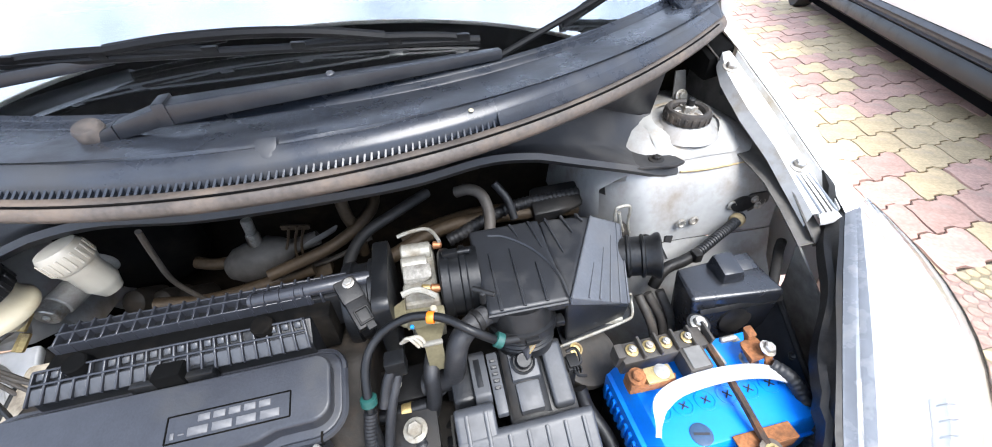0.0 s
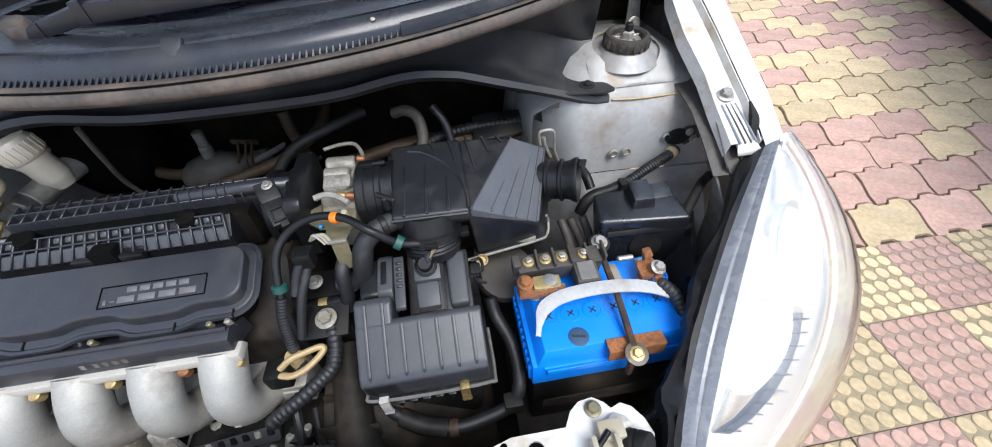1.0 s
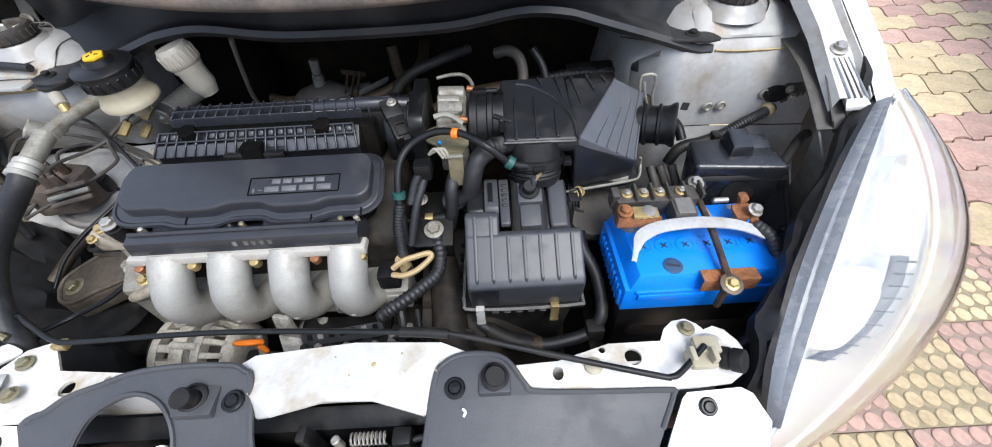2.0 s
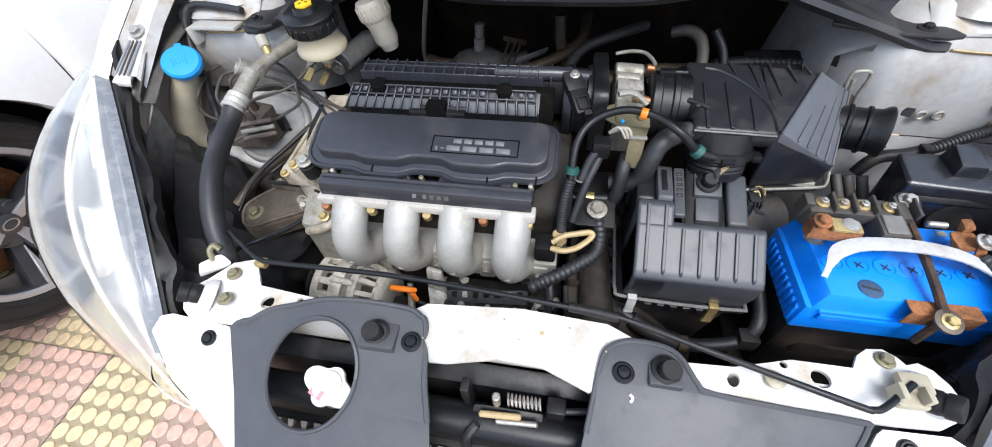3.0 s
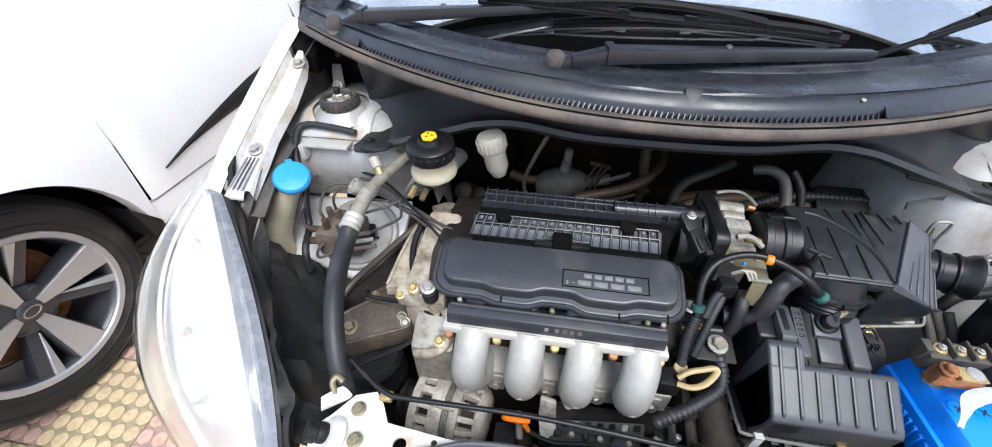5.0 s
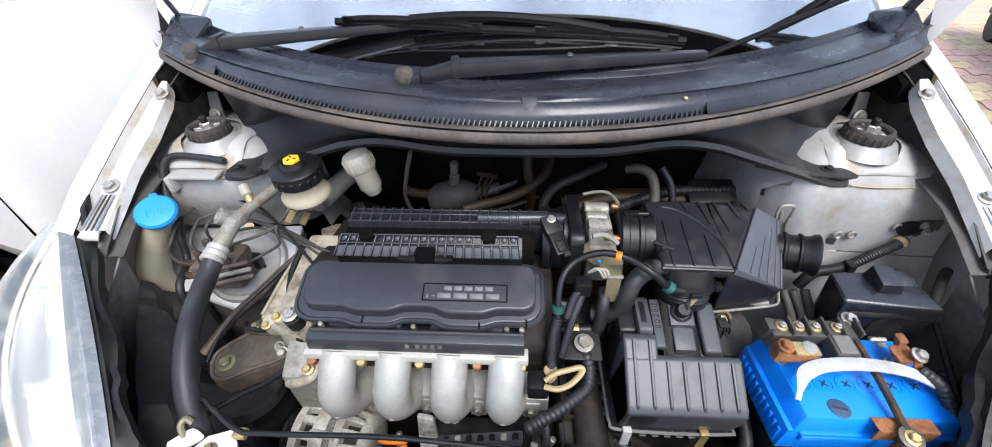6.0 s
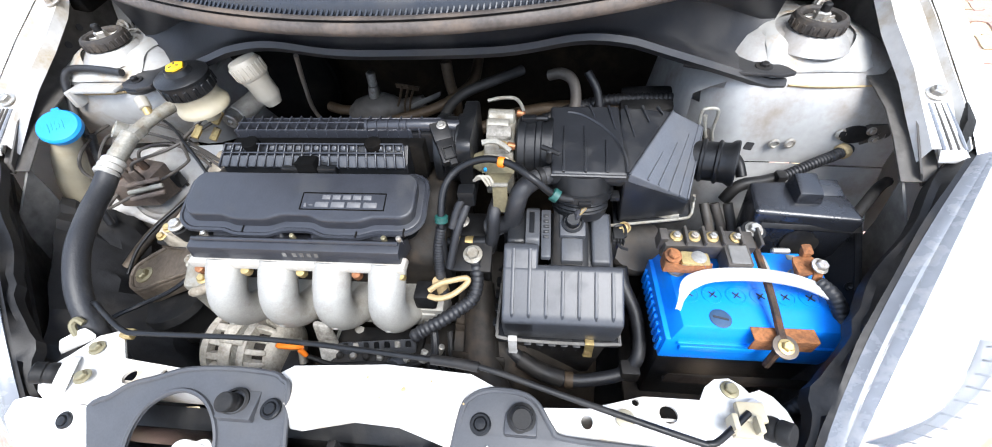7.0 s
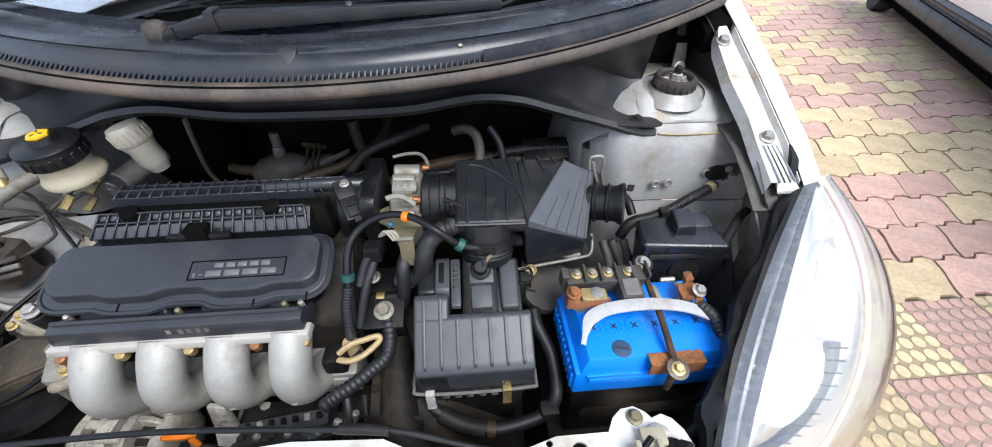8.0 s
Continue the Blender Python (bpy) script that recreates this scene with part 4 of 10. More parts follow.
for s in (1, -1):
    bm = mesh()
    base, top = glass_at(0.665, 0.02), glass_at(0.66, 1.0)
    hull(bm, [side(s, (p[0] + dx, p[1] + dy, p[2] + dz)) for p in (base, top) for dx, dy, dz in ((0.0, 0.0, 0.012), (0.05, 0.05, -0.01), (0.0, 0.05, -0.05), (0.04, 0.0, 0.0))], 0.008)
    part("windscreen_pillar", bm, WHITE, car)
    bm = mesh()
    box(bm, side(s, (0.745, 0.95, 0.3)) - Vector((0.02, 0, 0)), side(s, (0.745, 2.0, 1.03)) + Vector((0.02, 0, 0)), 0.01)
    part("door", bm, WHITE, car)
bm = mesh()
hull(bm, [(x, y, z) for x in (-0.6, 0.63) for y, z in ((1.31, 1.425), (1.45, 1.455), (2.7, 1.455), (2.9, 1.40), (1.4, 1.42), (2.9, 1.38))], 0.012)
part("roof", bm, WHITE, car)
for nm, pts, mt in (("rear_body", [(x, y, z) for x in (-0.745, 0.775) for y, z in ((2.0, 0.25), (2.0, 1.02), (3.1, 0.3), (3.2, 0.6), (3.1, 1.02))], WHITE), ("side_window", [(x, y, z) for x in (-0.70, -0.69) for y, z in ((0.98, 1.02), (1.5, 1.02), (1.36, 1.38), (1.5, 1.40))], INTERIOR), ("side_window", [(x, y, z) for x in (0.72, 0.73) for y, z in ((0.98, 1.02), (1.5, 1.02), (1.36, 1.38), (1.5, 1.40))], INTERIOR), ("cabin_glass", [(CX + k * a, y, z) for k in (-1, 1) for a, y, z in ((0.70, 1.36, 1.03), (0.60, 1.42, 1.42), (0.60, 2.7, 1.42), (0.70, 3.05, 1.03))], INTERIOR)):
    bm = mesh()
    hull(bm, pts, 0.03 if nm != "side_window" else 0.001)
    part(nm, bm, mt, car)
for s in (1, -1):
    part("tyre", lathe(mesh(), [(0.19, -0.08), (0.27, -0.08), (0.285, -0.06), (0.285, 0.06), (0.27, 0.08), (0.19, 0.08)], axis(side(s, (0.70, 2.72, 0.285)), (1, 0, 0)), 32), TYRE, car)

# raised bonnet on its hinges
HINGE, OPEN = (0.775, 0.995), 68.0
bonnet = thing("bonnet", "raised white bonnet, its unseen underside blacked as if in shade", "bonnet", (CX, HINGE[0], HINGE[1]))
ca, sa = math.cos(radians(OPEN)), math.sin(radians(OPEN))


def bonnet_at(x, d, h=0.0):
    d += 0.158 * max(0.0, min(1.0, (0.69 - abs(x - CX)) / 0.07))
    back = 0.032 * max(0.0, min(1.0, (0.69 - abs(x - CX)) / 0.07))
    return (x, HINGE[0] + back - d * ca - h * sa, HINGE[1] + d * sa - h * ca)


bx = [CX + 0.685 * (i - 12) / 12 for i in range(25)]
bm = mesh()
sheet(bm, [[bonnet_at(x, d, 0.035 * (abs(x - CX) / 0.685) ** 4 - 0.02) for d in (0.0, 0.1, 0.2, 0.35, 0.5, 0.7, 0.85)] for x in bx], 0.0015)
part("outer_skin", bm, WHITE, bonnet, sharp=60)
# Unseen underside holds its shade in the colour, darkening the glass reflection.
bm = mesh()
sheet(bm, [[bonnet_at(CX + (x - CX) * 0.93, d, 0.035 * (abs(x - CX) / 0.685) ** 4 + dh) for d, dh in ((0.002, -0.014), (0.03, 0.015), (0.09, 0.015), (0.12, -0.008), (0.5, -0.008), (0.84, -0.01))] for x in bx], 0.0015)
part("inner_frame", bm, UNDERSIDE, bonnet, "bonnet underside, blacked for the dark reflection in the windscreen", sharp=40)
for s in (1, -1):
    bm = mesh()
    tube(bm, [side(s, (0.652, 0.79, 0.93)), side(s, (0.66, 0.81, 1.0)), side(s, bonnet_at(0.66, 0.05, -0.01))], 0.009, 8, flat=0.5)
    part("hinge_arm", bm, GREYPLATE, bonnet)
    bm = mesh()
    tube(bm, [side(s, (0.690, 0.742, 0.955)), side(s, (0.694, 0.768, 0.985)), side(s, bonnet_at(0.695, 0.06, -0.01)), side(s, bonnet_at(0.698, 0.3, -0.01)), side(s, bonnet_at(0.695, 0.8, -0.01))], 0.019, 10, 4, flat=0.6)
    part("edge_fold", bm, FOLD, bonnet, "grey dusty folded edge of the bonnet")
    # Black block added where the wing corner is only a shaded gap.
    bm = mesh()
    hull(bm, [side(s, p) for p in ((0.648, 0.70, 0.958), (0.695, 0.705, 0.975), (0.655, 0.79, 0.985), (0.70, 0.80, 1.005), (0.65, 0.705, 0.92), (0.695, 0.705, 0.93), (0.66, 0.80, 0.93), (0.70, 0.8, 0.93))], 0.006)
    part("corner_gap_fill", bm, SHADE, car, "black block filling the dark gap behind the wing")
    bm = mesh()
    hull(bm, [side(s, p) for p in ((0.622, 0.738, 0.868), (0.650, 0.738, 0.868), (0.632, 0.762, 0.925), (0.652, 0.762, 0.925), (0.622, 0.733, 0.868), (0.650, 0.733, 0.868), (0.632, 0.758, 0.925), (0.652, 0.758, 0.925))], 0.0015)
    leg = part("hinge_leg", bm, WALL, bonnet, "cream painted hinge leg bolted behind the strut mount")
    bolt(leg, side(s, (0.637, 0.735, 0.888)), (0, -1, 0.3), 0.008)

# ---- wipers ----


def wiper(label, pivot, elbow, bend, tip, blade0, blade1):
    w = thing("wiper", label, "wiper", pivot, group="windscreen wipers")
    P = Vector(pivot)
    bm = mesh()
    d = (Vector(bend) - P).normalized()
    s2 = d.cross(Vector((0, 0, 1))).normalized()
    e = Vector(elbow)
    for a, b, w0, w1, h0, h1 in ((P, P.lerp(e, 0.3), 0.015, 0.0105, 0.010, 0.013), (P.lerp(e, 0.3), e, 0.0105, 0.0135, 0.013, 0.016), (e, Vector(bend), 0.0155, 0.0075, 0.017, 0.009)):
        hull(bm, [q + s2 * k * ww + Vector((0, 0, hh)) for q, ww, hs in ((a, w0, (-0.004, h0)), (b, w1, (-0.004, h1))) for k in (-1, 1) for hh in hs], 0.003)
    part("arm", bm, WIPERARM, w)
    bm = mesh()
    hull(bm, [e + s2 * k * 0.017 + d * f + Vector((0, 0, z)) for k in (-1, 1) for f in (-0.006, 0.006) for z in (-0.004, 0.02)], 0.002)
    part("hinge_knuckle", bm, WIPERARM, w)
    bm = mesh()
    lathe(bm, [(0.019, -0.014), (0.019, 0.002), (0.0145, 0.006), (0.0142, 0.018), (0.012, 0.021), (0.001, 0.0215)], axis(P, (0, -0.35, 1)), 24)
    part("pivot_cap", bm, CAPBROWN, w, "worn brown-black pivot cap")
    bm = mesh()
    tube(bm, [bend, tip], 0.0045, 8, curve=False)
    part("arm_rod", bm, WIPER, w)
    a, b = Vector(blade0), Vector(blade1)
    u = (b - a).normalized()
    up = Vector((0, -0.45, 1)).normalized()
    bm = mesh()
    tube(bm, [a, a.lerp(b, 0.5) + up * 0.002, b], 0.006, 8, 4)
    part("rubber", bm, WIPER, w)
    bm = mesh()
    tube(bm, [a.lerp(b, 0.22) + up * 0.012, a.lerp(b, 0.35) + up * 0.022, a.lerp(b, 0.5) + up * 0.026, a.lerp(b, 0.65) + up * 0.022, a.lerp(b, 0.78) + up * 0.012], 0.0068, 8, 5)
    part("spine", bm, WIPER, w)
    for f0, f1 in ((0.03, 0.42), (0.58, 0.97)):
        bm = mesh()
        p0, p1 = a.lerp(b, f0), a.lerp(b, f1)
        tube(bm, [p0 + up * 0.004, p0.lerp(p1, 0.2) + up * 0.009, p0.lerp(p1, 0.5) + up * 0.011, p0.lerp(p1, 0.8) + up * 0.009, p1 + up * 0.004], 0.0055, 8, 4)
        part("yoke", bm, WIPER, w)
    for f in (0.04, 0.2, 0.41, 0.59, 0.8, 0.96):
        bm = mesh()
        q = a.lerp(b, f)
        hull(bm, [q + u * k * 0.009 + up * h + s2 * j * 0.006 for k in (-1, 1) for j in (-1, 1) for h in (-0.001, 0.011)], 0.002)
        part("claw", bm, WIPER, w)
    bm = mesh()
    lathe(bm, [(0.005, 0), (0.0035, 0.0015)], axis(e.lerp(Vector(bend), 0.44) + Vector((0, 0, 0.0155)), (0, -0.3, 1)), 12)
    part("hole_mark", bm, GREYPLATE, w)
    return w


wiper("long black wiper arm and blade resting on the windscreen", (-0.165, 0.588, 1.001), (-0.089, 0.588, 1.016), (0.290, 0.657, 1.018), (0.548, 0.75, 1.09), (0.40, 0.735, 1.025), (0.66, 0.80, 1.125))
wiper("black wiper arm and blade lying along the glass edge", (-0.549, 0.682, 1.012), (-0.50, 0.688, 1.028), (-0.178, 0.71, 1.052), (-0.05, 0.715, 1.062), (-0.30, 0.705, 1.062), (0.27, 0.70, 1.03))

# ---- headlamps ----


def quad(a, b, c, f):
    """A point at f on the bow through a, b, c."""
    a, b, c = Vector(a), Vector(b), Vector(c)
    return a * (1 - f) * (1 - 2 * f) + b * 4 * f * (1 - f) + c * f * (2 * f - 1)


def headlamp(s):
    lamp = thing("headlamp", "swept-back clear headlamp, hazed and scuffed along its edge", "headlamp", side(s, (0.65, 0.3, 0.6)), group="headlamps")
    I = ((0.49, 0.095, 0.625), (0.55, 0.228, 0.75), (0.742, 0.452, 0.823))
    O = ((0.45, 0.048, 0.55), (0.757, 0.25, 0.655), (0.762, 0.462, 0.815))
    n, k = 16, 9

    def at(u, v, off=0.0):
        a, b = quad(*I, u), quad(*O, u)
        p = a.lerp(b, v)
        bow = max(0.0, math.sin(math.pi * v)) ** 0.8 * (0.055 * math.sin(math.pi * min(1, u * 0.93 + 0.07)) + 0.012)
        out = Vector((0.62, -0.42, 0.66))
        return side(s, p + out * (bow - off))

    bm = mesh()
    sheet(bm, [[at(i / n, 0.0 + 1.0 * j / k) for j in range(k + 1)] for i in range(n + 1)], 0.0025)
    g = part("lens", bm, LENS, lamp, "clear lens gone milky", sharp=80)
    g.visible_shadow = False
    bm = mesh()
    sheet(bm, [[at(i / n, 0.03 + 0.97 * j / k, 0.006 + 0.055 * math.sin(math.pi * j / k) * math.sin(math.pi * (0.06 + 0.88 * i / n))) for j in range(k + 1)] for i in range(n + 1)])
    part("reflector", bm, CHROME, lamp, sharp=70)
    bm = mesh()
    rows = []
    for i in range(n + 1):
        edge = at(i / n, -0.036, 0.012)
        rows.append([edge + Vector((0.002 * s, 0, -0.008)), edge] + [at(i / n, v, o) for v, o in ((-0.030, 0.008), (-0.026, 0.001), (-0.012, -0.001), (-0.008, 0.006), (0.0, 0.006), (0.004, -0.001), (0.022, -0.003), (0.028, 0.004))])
    sheet(bm, rows)
    part("housing_rim", bm, LAMPGREY, lamp, "scuffed grey plastic rim", sharp=40)
    bm = mesh()
    sheet(bm, [[at(i / n, v, o) for v, o in ((0.026, 0.004), (0.034, 0.005), (0.038, 0.010), (0.042, 0.016))] for i in range(n + 1)])
    part("inner_trim", bm, LAMPGREY, lamp, sharp=40)
    bm = mesh()
    tube(bm, [at(i / 12, 1.0, 0.0) for i in range(13)], 0.0035, 8)
    part("hazed_edge", bm, HAZE, lamp, "yellowed edge of the lens")
    for u, v in ((0.45, 0.55), (0.72, 0.5)):
        bm = mesh()
        p = at(u, v, 0.075)
        d = side(s, Vector((CX, 0, 0)) + Vector((0.55, -0.7, 0.45))) - Vector((CX, 0, 0))
        lathe(bm, [(0.012, -0.03), (0.035, -0.015), (0.055, 0.02), (0.052, 0.02), (0.03, -0.01), (0.012, -0.02)], axis(p, d), 24)
        part("lamp_bowl", bm, CHROME, lamp)
    bm = mesh()
    rows = []
    for i in range(33):
        u = i / 32
        edge = at(u, -0.036, 0.012)
        w = 0.004 * math.sin(u * 22) + (0.004 if 0.30 < u < 0.36 or 0.5 < u < 0.55 else 0)
        rows.append([edge + Vector((x * s, -x * 0.5, z)) for x, z in ((0.001, -0.003), (-0.004, -0.003), (-0.006 - w, -0.010), (-0.012 - w, -0.013), (-0.014 - w, -0.026), (-0.006, -0.030), (0.004, -0.06), (0.002, -0.064), (0.014, -0.10), (0.04, -0.24))])
    sheet(bm, rows, 0.002)
    part("housing_wall", bm, DUSTY, lamp, "black ribbed wall of the lamp housing", sharp=30)
    arc = () if s < 0 else ((0.24, 0.10), (0.28, 0.16), (0.33, 0.205), (0.40, 0.235), (0.46, 0.245), (0.52, 0.24))
    if arc:
        bm = mesh()
        sheet(bm, [[at(u, v + dv, o) for dv, o in ((-0.012, 0.013), (0.0, 0.009), (0.045, 0.010), (0.07, 0.015))] for u, v in arc], 0.002)
        part("louvre", bm, LOUVRE, lamp, "curved dark louvre inside the lamp")
    for (u0, v0), (u1, v1) in zip(arc, arc[1:]):
        for f in (0.25, 0.75):
            u, v = u0 + (u1 - u0) * f, v0 + (v1 - v0) * f
            bm = mesh()
            hull(bm, [at(u + e, v + dv, o) for e in (-0.002, 0.002) for dv in (-0.004, 0.058) for o in (0.010, 0.006)], 0.0005, 1)
            part("louvre_fin", bm, LOUVRE, lamp)
    return lamp


headlamp(1)
headlamp(-1)

# ---- neighbouring cars ----
nb = thing("parked_car", "white car parked alongside with a two-tone alloy wheel", "car", (-2.2, 1.2, 0))
WX, WY, WZ, WR = -1.49, 0.458, 0.312, 0.312
wheel = mesh()
seg = 48
prof = [(0.205, -0.09), (0.25, -0.10), (0.292, -0.095), (0.308, -0.075), (WR, -0.03), (WR, 0.03), (0.308, 0.075), (0.292, 0.094), (0.26, 0.10), (0.235, 0.094), (0.222, 0.086)]
turn = Matrix.Translation((WX - 0.09, WY, WZ)) @ Matrix.Rotation(radians(90), 4, "Y")
wheel_root = part("wheel", lathe(mesh(), [(0.06, -0.02), (0.075, -0.02), (0.075, 0.02), (0.06, 0.02)], turn, 24), RIM_D, nb)
part("tyre", lathe(wheel, prof, turn, seg, caps=False), TYRE, wheel_root, "black tyre with ribbed tread")
bm = mesh()
for k in range(3):
    lathe(bm, [(WR - 0.002, -0.045 + 0.04 * k), (WR + 0.004, -0.04 + 0.04 * k), (WR + 0.004, -0.022 + 0.04 * k), (WR - 0.002, -0.017 + 0.04 * k)], turn, seg, caps=False)
part("tread", bm, TYRE, wheel_root)
for r in (0.243, 0.282):
    bm = mesh()
    lathe(bm, [(r - 0.003, 0.0945), (r - 0.0015, 0.0998), (r + 0.0015, 0.0998), (r + 0.003, 0.0945)], turn, seg, caps=False)
    part("sidewall_ring", bm, TYRE, wheel_root)
bm = mesh()
lathe(bm, [(0.212, 0.084), (0.204, 0.078), (0.198, 0.06), (0.196, -0.06), (0.203, -0.08)], turn, seg, caps=False)
part("rim_barrel", bm, RIM_D, wheel_root, "dark painted rim barrel")
bm = mesh()
lathe(bm, [(0.224, 0.088), (0.222, 0.093), (0.208, 0.091), (0.204, 0.086), (0.206, 0.078)], turn, seg, caps=False)
part("rim", bm, RIM, wheel_root, "machined alloy rim edge")
bm = mesh()
lathe(bm, [(0.165, -0.035), (0.165, -0.03), (0.05, -0.03)], turn, 32)
part("brake_disc", bm, RUST, wheel_root, "rusty brake disc behind the spokes")
bm = mesh()
hull(bm, [turn @ Vector((x, y, z)) for x, y in ((0.05, -0.1), (0.05, -0.17), (-0.08, -0.1), (-0.08, -0.17)) for z in (-0.03, 0.03)], 0.01)
part("brake_caliper", bm, STEEL, wheel_root)
def pol(r, ang, w, z):
    """A place on the wheel: radius, angle, offset across the spoke, height off the disc."""
    return turn @ Vector((r * math.cos(ang) - w * math.sin(ang), r * math.sin(ang) + w * math.cos(ang), z))


for i in range(4):
    a, w, lug = radians(90 * i + 66), radians(90 * i + 9), radians(90 * i + 37)
    bm = mesh()
    hull(bm, [pol(0.035, w, j * 0.017, z) for j in (-1, 1) for z in (0.056, 0.01)] + [pol(0.208, w, j * 0.052, z) for j in (-1, 1) for z in (0.076, 0.02)], 0.004)
    sp = part("spoke", bm, RIM_D, wheel_root, "broad dark grey spoke")
    bm = mesh()
    hull(bm, [pol(0.030, w, j * 0.012, z) for j in (-1, 1) for z in (0.0615, 0.054)] + [pol(0.211, w, j * 0.045, z) for j in (-1, 1) for z in (0.0865, 0.074)], 0.0012, 1)
    part("spoke_face", bm, RIM, sp, "bright machined spoke face")
    bm = mesh()
    hull(bm, [pol(0.070, a, j * 0.016, z) for j in (-1, 1) for z in (0.044, 0.01)] + [pol(0.208, a, j * 0.027, z) for j in (-1, 1) for z in (0.074, 0.03)], 0.004)
    sp = part("spoke", bm, RIM_D, wheel_root, "slim dark grey spoke")
    bm = mesh()
    hull(bm, [pol(0.078, a, j + 0.004, z) for j in (0.008, 0.0115) for z in (0.0485, 0.042)] + [pol(0.211, a, j, z) for j in (0.004, 0.029) for z in (0.0855, 0.074)], 0.001, 1)
    part("spoke_edge", bm, RIM, sp, "bright machined spoke edge")
    nut = turn @ Matrix.Translation((0.052 * math.cos(lug), 0.052 * math.sin(lug), 0))
    part("nut_pocket", lathe(mesh(), [(0.018, 0.054), (0.015, 0.056), (0.013, 0.040), (0.001, 0.038)], nut, 20, caps=False), RIM_D, wheel_root)
    part("wheel_nut", lathe(mesh(), [(0.010, 0.035), (0.010, 0.048), (0.006, 0.052)], nut, 6), STEEL, wheel_root)
bm = mesh()
lathe(bm, [(0.075, 0.02), (0.072, 0.05), (0.05, 0.056), (0.001, 0.056)], turn, 32)
part("hub", bm, RIM_D, wheel_root)
bm = mesh()
lathe(bm, [(0.032, 0.055), (0.031, 0.063), (0.026, 0.067), (0.001, 0.068)], turn, 24)
part("hub_cap", bm, RIM_D, wheel_root)
bm = mesh()
lathe(bm, [(0.019, 0.0675), (0.02, 0.0695), (0.0165, 0.0705), (0.0155, 0.0685)], turn @ Matrix.Diagonal((0.75, 1.15, 1, 1)), 24, caps=False)
part("badge_ring", bm, STEEL, wheel_root)
# flank of the car: wing with arch, door, sill
AR = 0.352


def flank_x(y, z):
    return -1.415 - 0.05 * max(0, (z - 0.62)) ** 1.5 * 4 - 0.035 * max(0, 0.55 - z) - 0.16 * max(0, 0.1 - y) ** 2


def flank(bm, ys, z_low, z_high, n=10):
    rows = []
    for y in ys:
        lo = z_low(y)
        rows.append([(flank_x(y, lo + (z_high - lo) * j / n), y, lo + (z_high - lo) * j / n) for j in range(n + 1)])
    rows2 = [[r[0] + Vector((-0.05, 0, 0)) if False else (r[0][0] - 0.05, r[0][1], r[0][2])] + r for r in rows]
    sheet(bm, rows2)


def arch_z(y):
    d = y - WY
    return WZ + math.sqrt(max(0.0, AR * AR - d * d)) if abs(d) < AR else 0.24


bm = mesh()
flank(bm, [WY - 0.62, WY - 0.5, WY - 0.42, WY - AR - 0.001] + [WY - AR * math.cos(math.pi * i / 28) for i in range(29)] + [WY + AR + 0.001, 0.828], lambda y: arch_z(y) if abs(y - WY) <= AR else (0.24 if y < WY else 0.33), 1.02, 14)
part("front_wing", bm, WHITE, nb, sharp=40)
bm = mesh()
rows = []
for z, yy in ((0.42, 0.842), (0.5, 0.838), (0.62, 0.835), (0.75, 0.815), (0.90, 0.775), (1.02, 0.735)):
    rows.append([(flank_x(y, z) - (0.006 if y < yy + 0.008 else 0), y, z) for y in [yy, yy + 0.008] + [yy + 0.1 + 0.2 * i for i in range(7)]])
sheet(bm, rows, 0.003)
part("front_door", bm, WHITE, nb, sharp=50)
bm = mesh()
rows = []
for z, d in ((0.24, -0.02), (0.30, 0.0), (0.36, 0.0), (0.41, -0.006), (0.415, -0.02)):
    rows.append([(flank_x(y, z) + d, y, z) for y in (0.828, 1.0, 1.3, 1.7, 2.2)])
sheet(bm, rows, 0.003)
part("sill", bm, WHITE, nb, sharp=50)
bm = mesh()
rows = []
for i in range(13):
    f = i / 12
    y, z, w = 0.93 + 1.2 * f, 0.488 + 0.11 * min(1, f * 1.7) ** 0.8, 0.001 + 0.034 * min(1, f * 2.5)
    rows.append([(flank_x(y, z) + o, y, z + k * w) for k, o in ((-1, 0.002), (-0.5, 0.008), (0.5, 0.008), (1, 0.002))])
sheet(bm, rows)
part("side_moulding", bm, BLACK, nb, "black rubbing strip on the lower door")
bm = mesh()
rows = []
for y in (-0.25, 0.1, 0.5, 0.78, 1.1, 1.6, 2.2):
    rows.append([(flank_x(y, 1.02), y, 1.02), (flank_x(y, 1.02) - 0.05, y, 1.05), (flank_x(y, 1.02) - 0.25, y, 1.08), (-2.3, y, 1.11), (-2.9, y, 1.09)])
sheet(bm, rows, 0.003)
part("bonnet", bm, WHITE, nb, sharp=60)
bm = mesh()
box(bm, (-2.9, WY - 0.6, 0.2), (-1.62, 2.2, 0.9), 0.02)
part("underbody", bm, INTERIOR, nb)
bm = mesh()
tube(bm, [(-1.47, WY - (AR + 0.012) * math.cos(math.pi * i / 14), WZ + (AR + 0.004) * math.sin(math.pi * i / 14)) for i in range(15)], 0.012, 8)
part("arch_liner", bm, RUBBER, nb)
bm = mesh()
hull(bm, [(-1.43, 0.765, 0.44), (-1.40, 0.82, 0.36), (-1.43, 0.79, 0.30), (-1.56, 0.80, 0.30), (-1.56, 0.77, 0.44), (-1.42, 0.828, 0.30)], 0.006)
part("mud_guard", bm, BLACK, nb, "black mud guard behind the wheel")
bm = mesh()
hull(bm, [(-1.52, 0.60, 1.07), (-1.56, 1.6, 1.40), (-1.64, 1.6, 1.40), (-1.58, 0.60, 1.07), (-1.52, 1.7, 1.06), (-1.58, 1.7, 1.06)], 0.004)
part("side_window", bm, INTERIOR, nb)
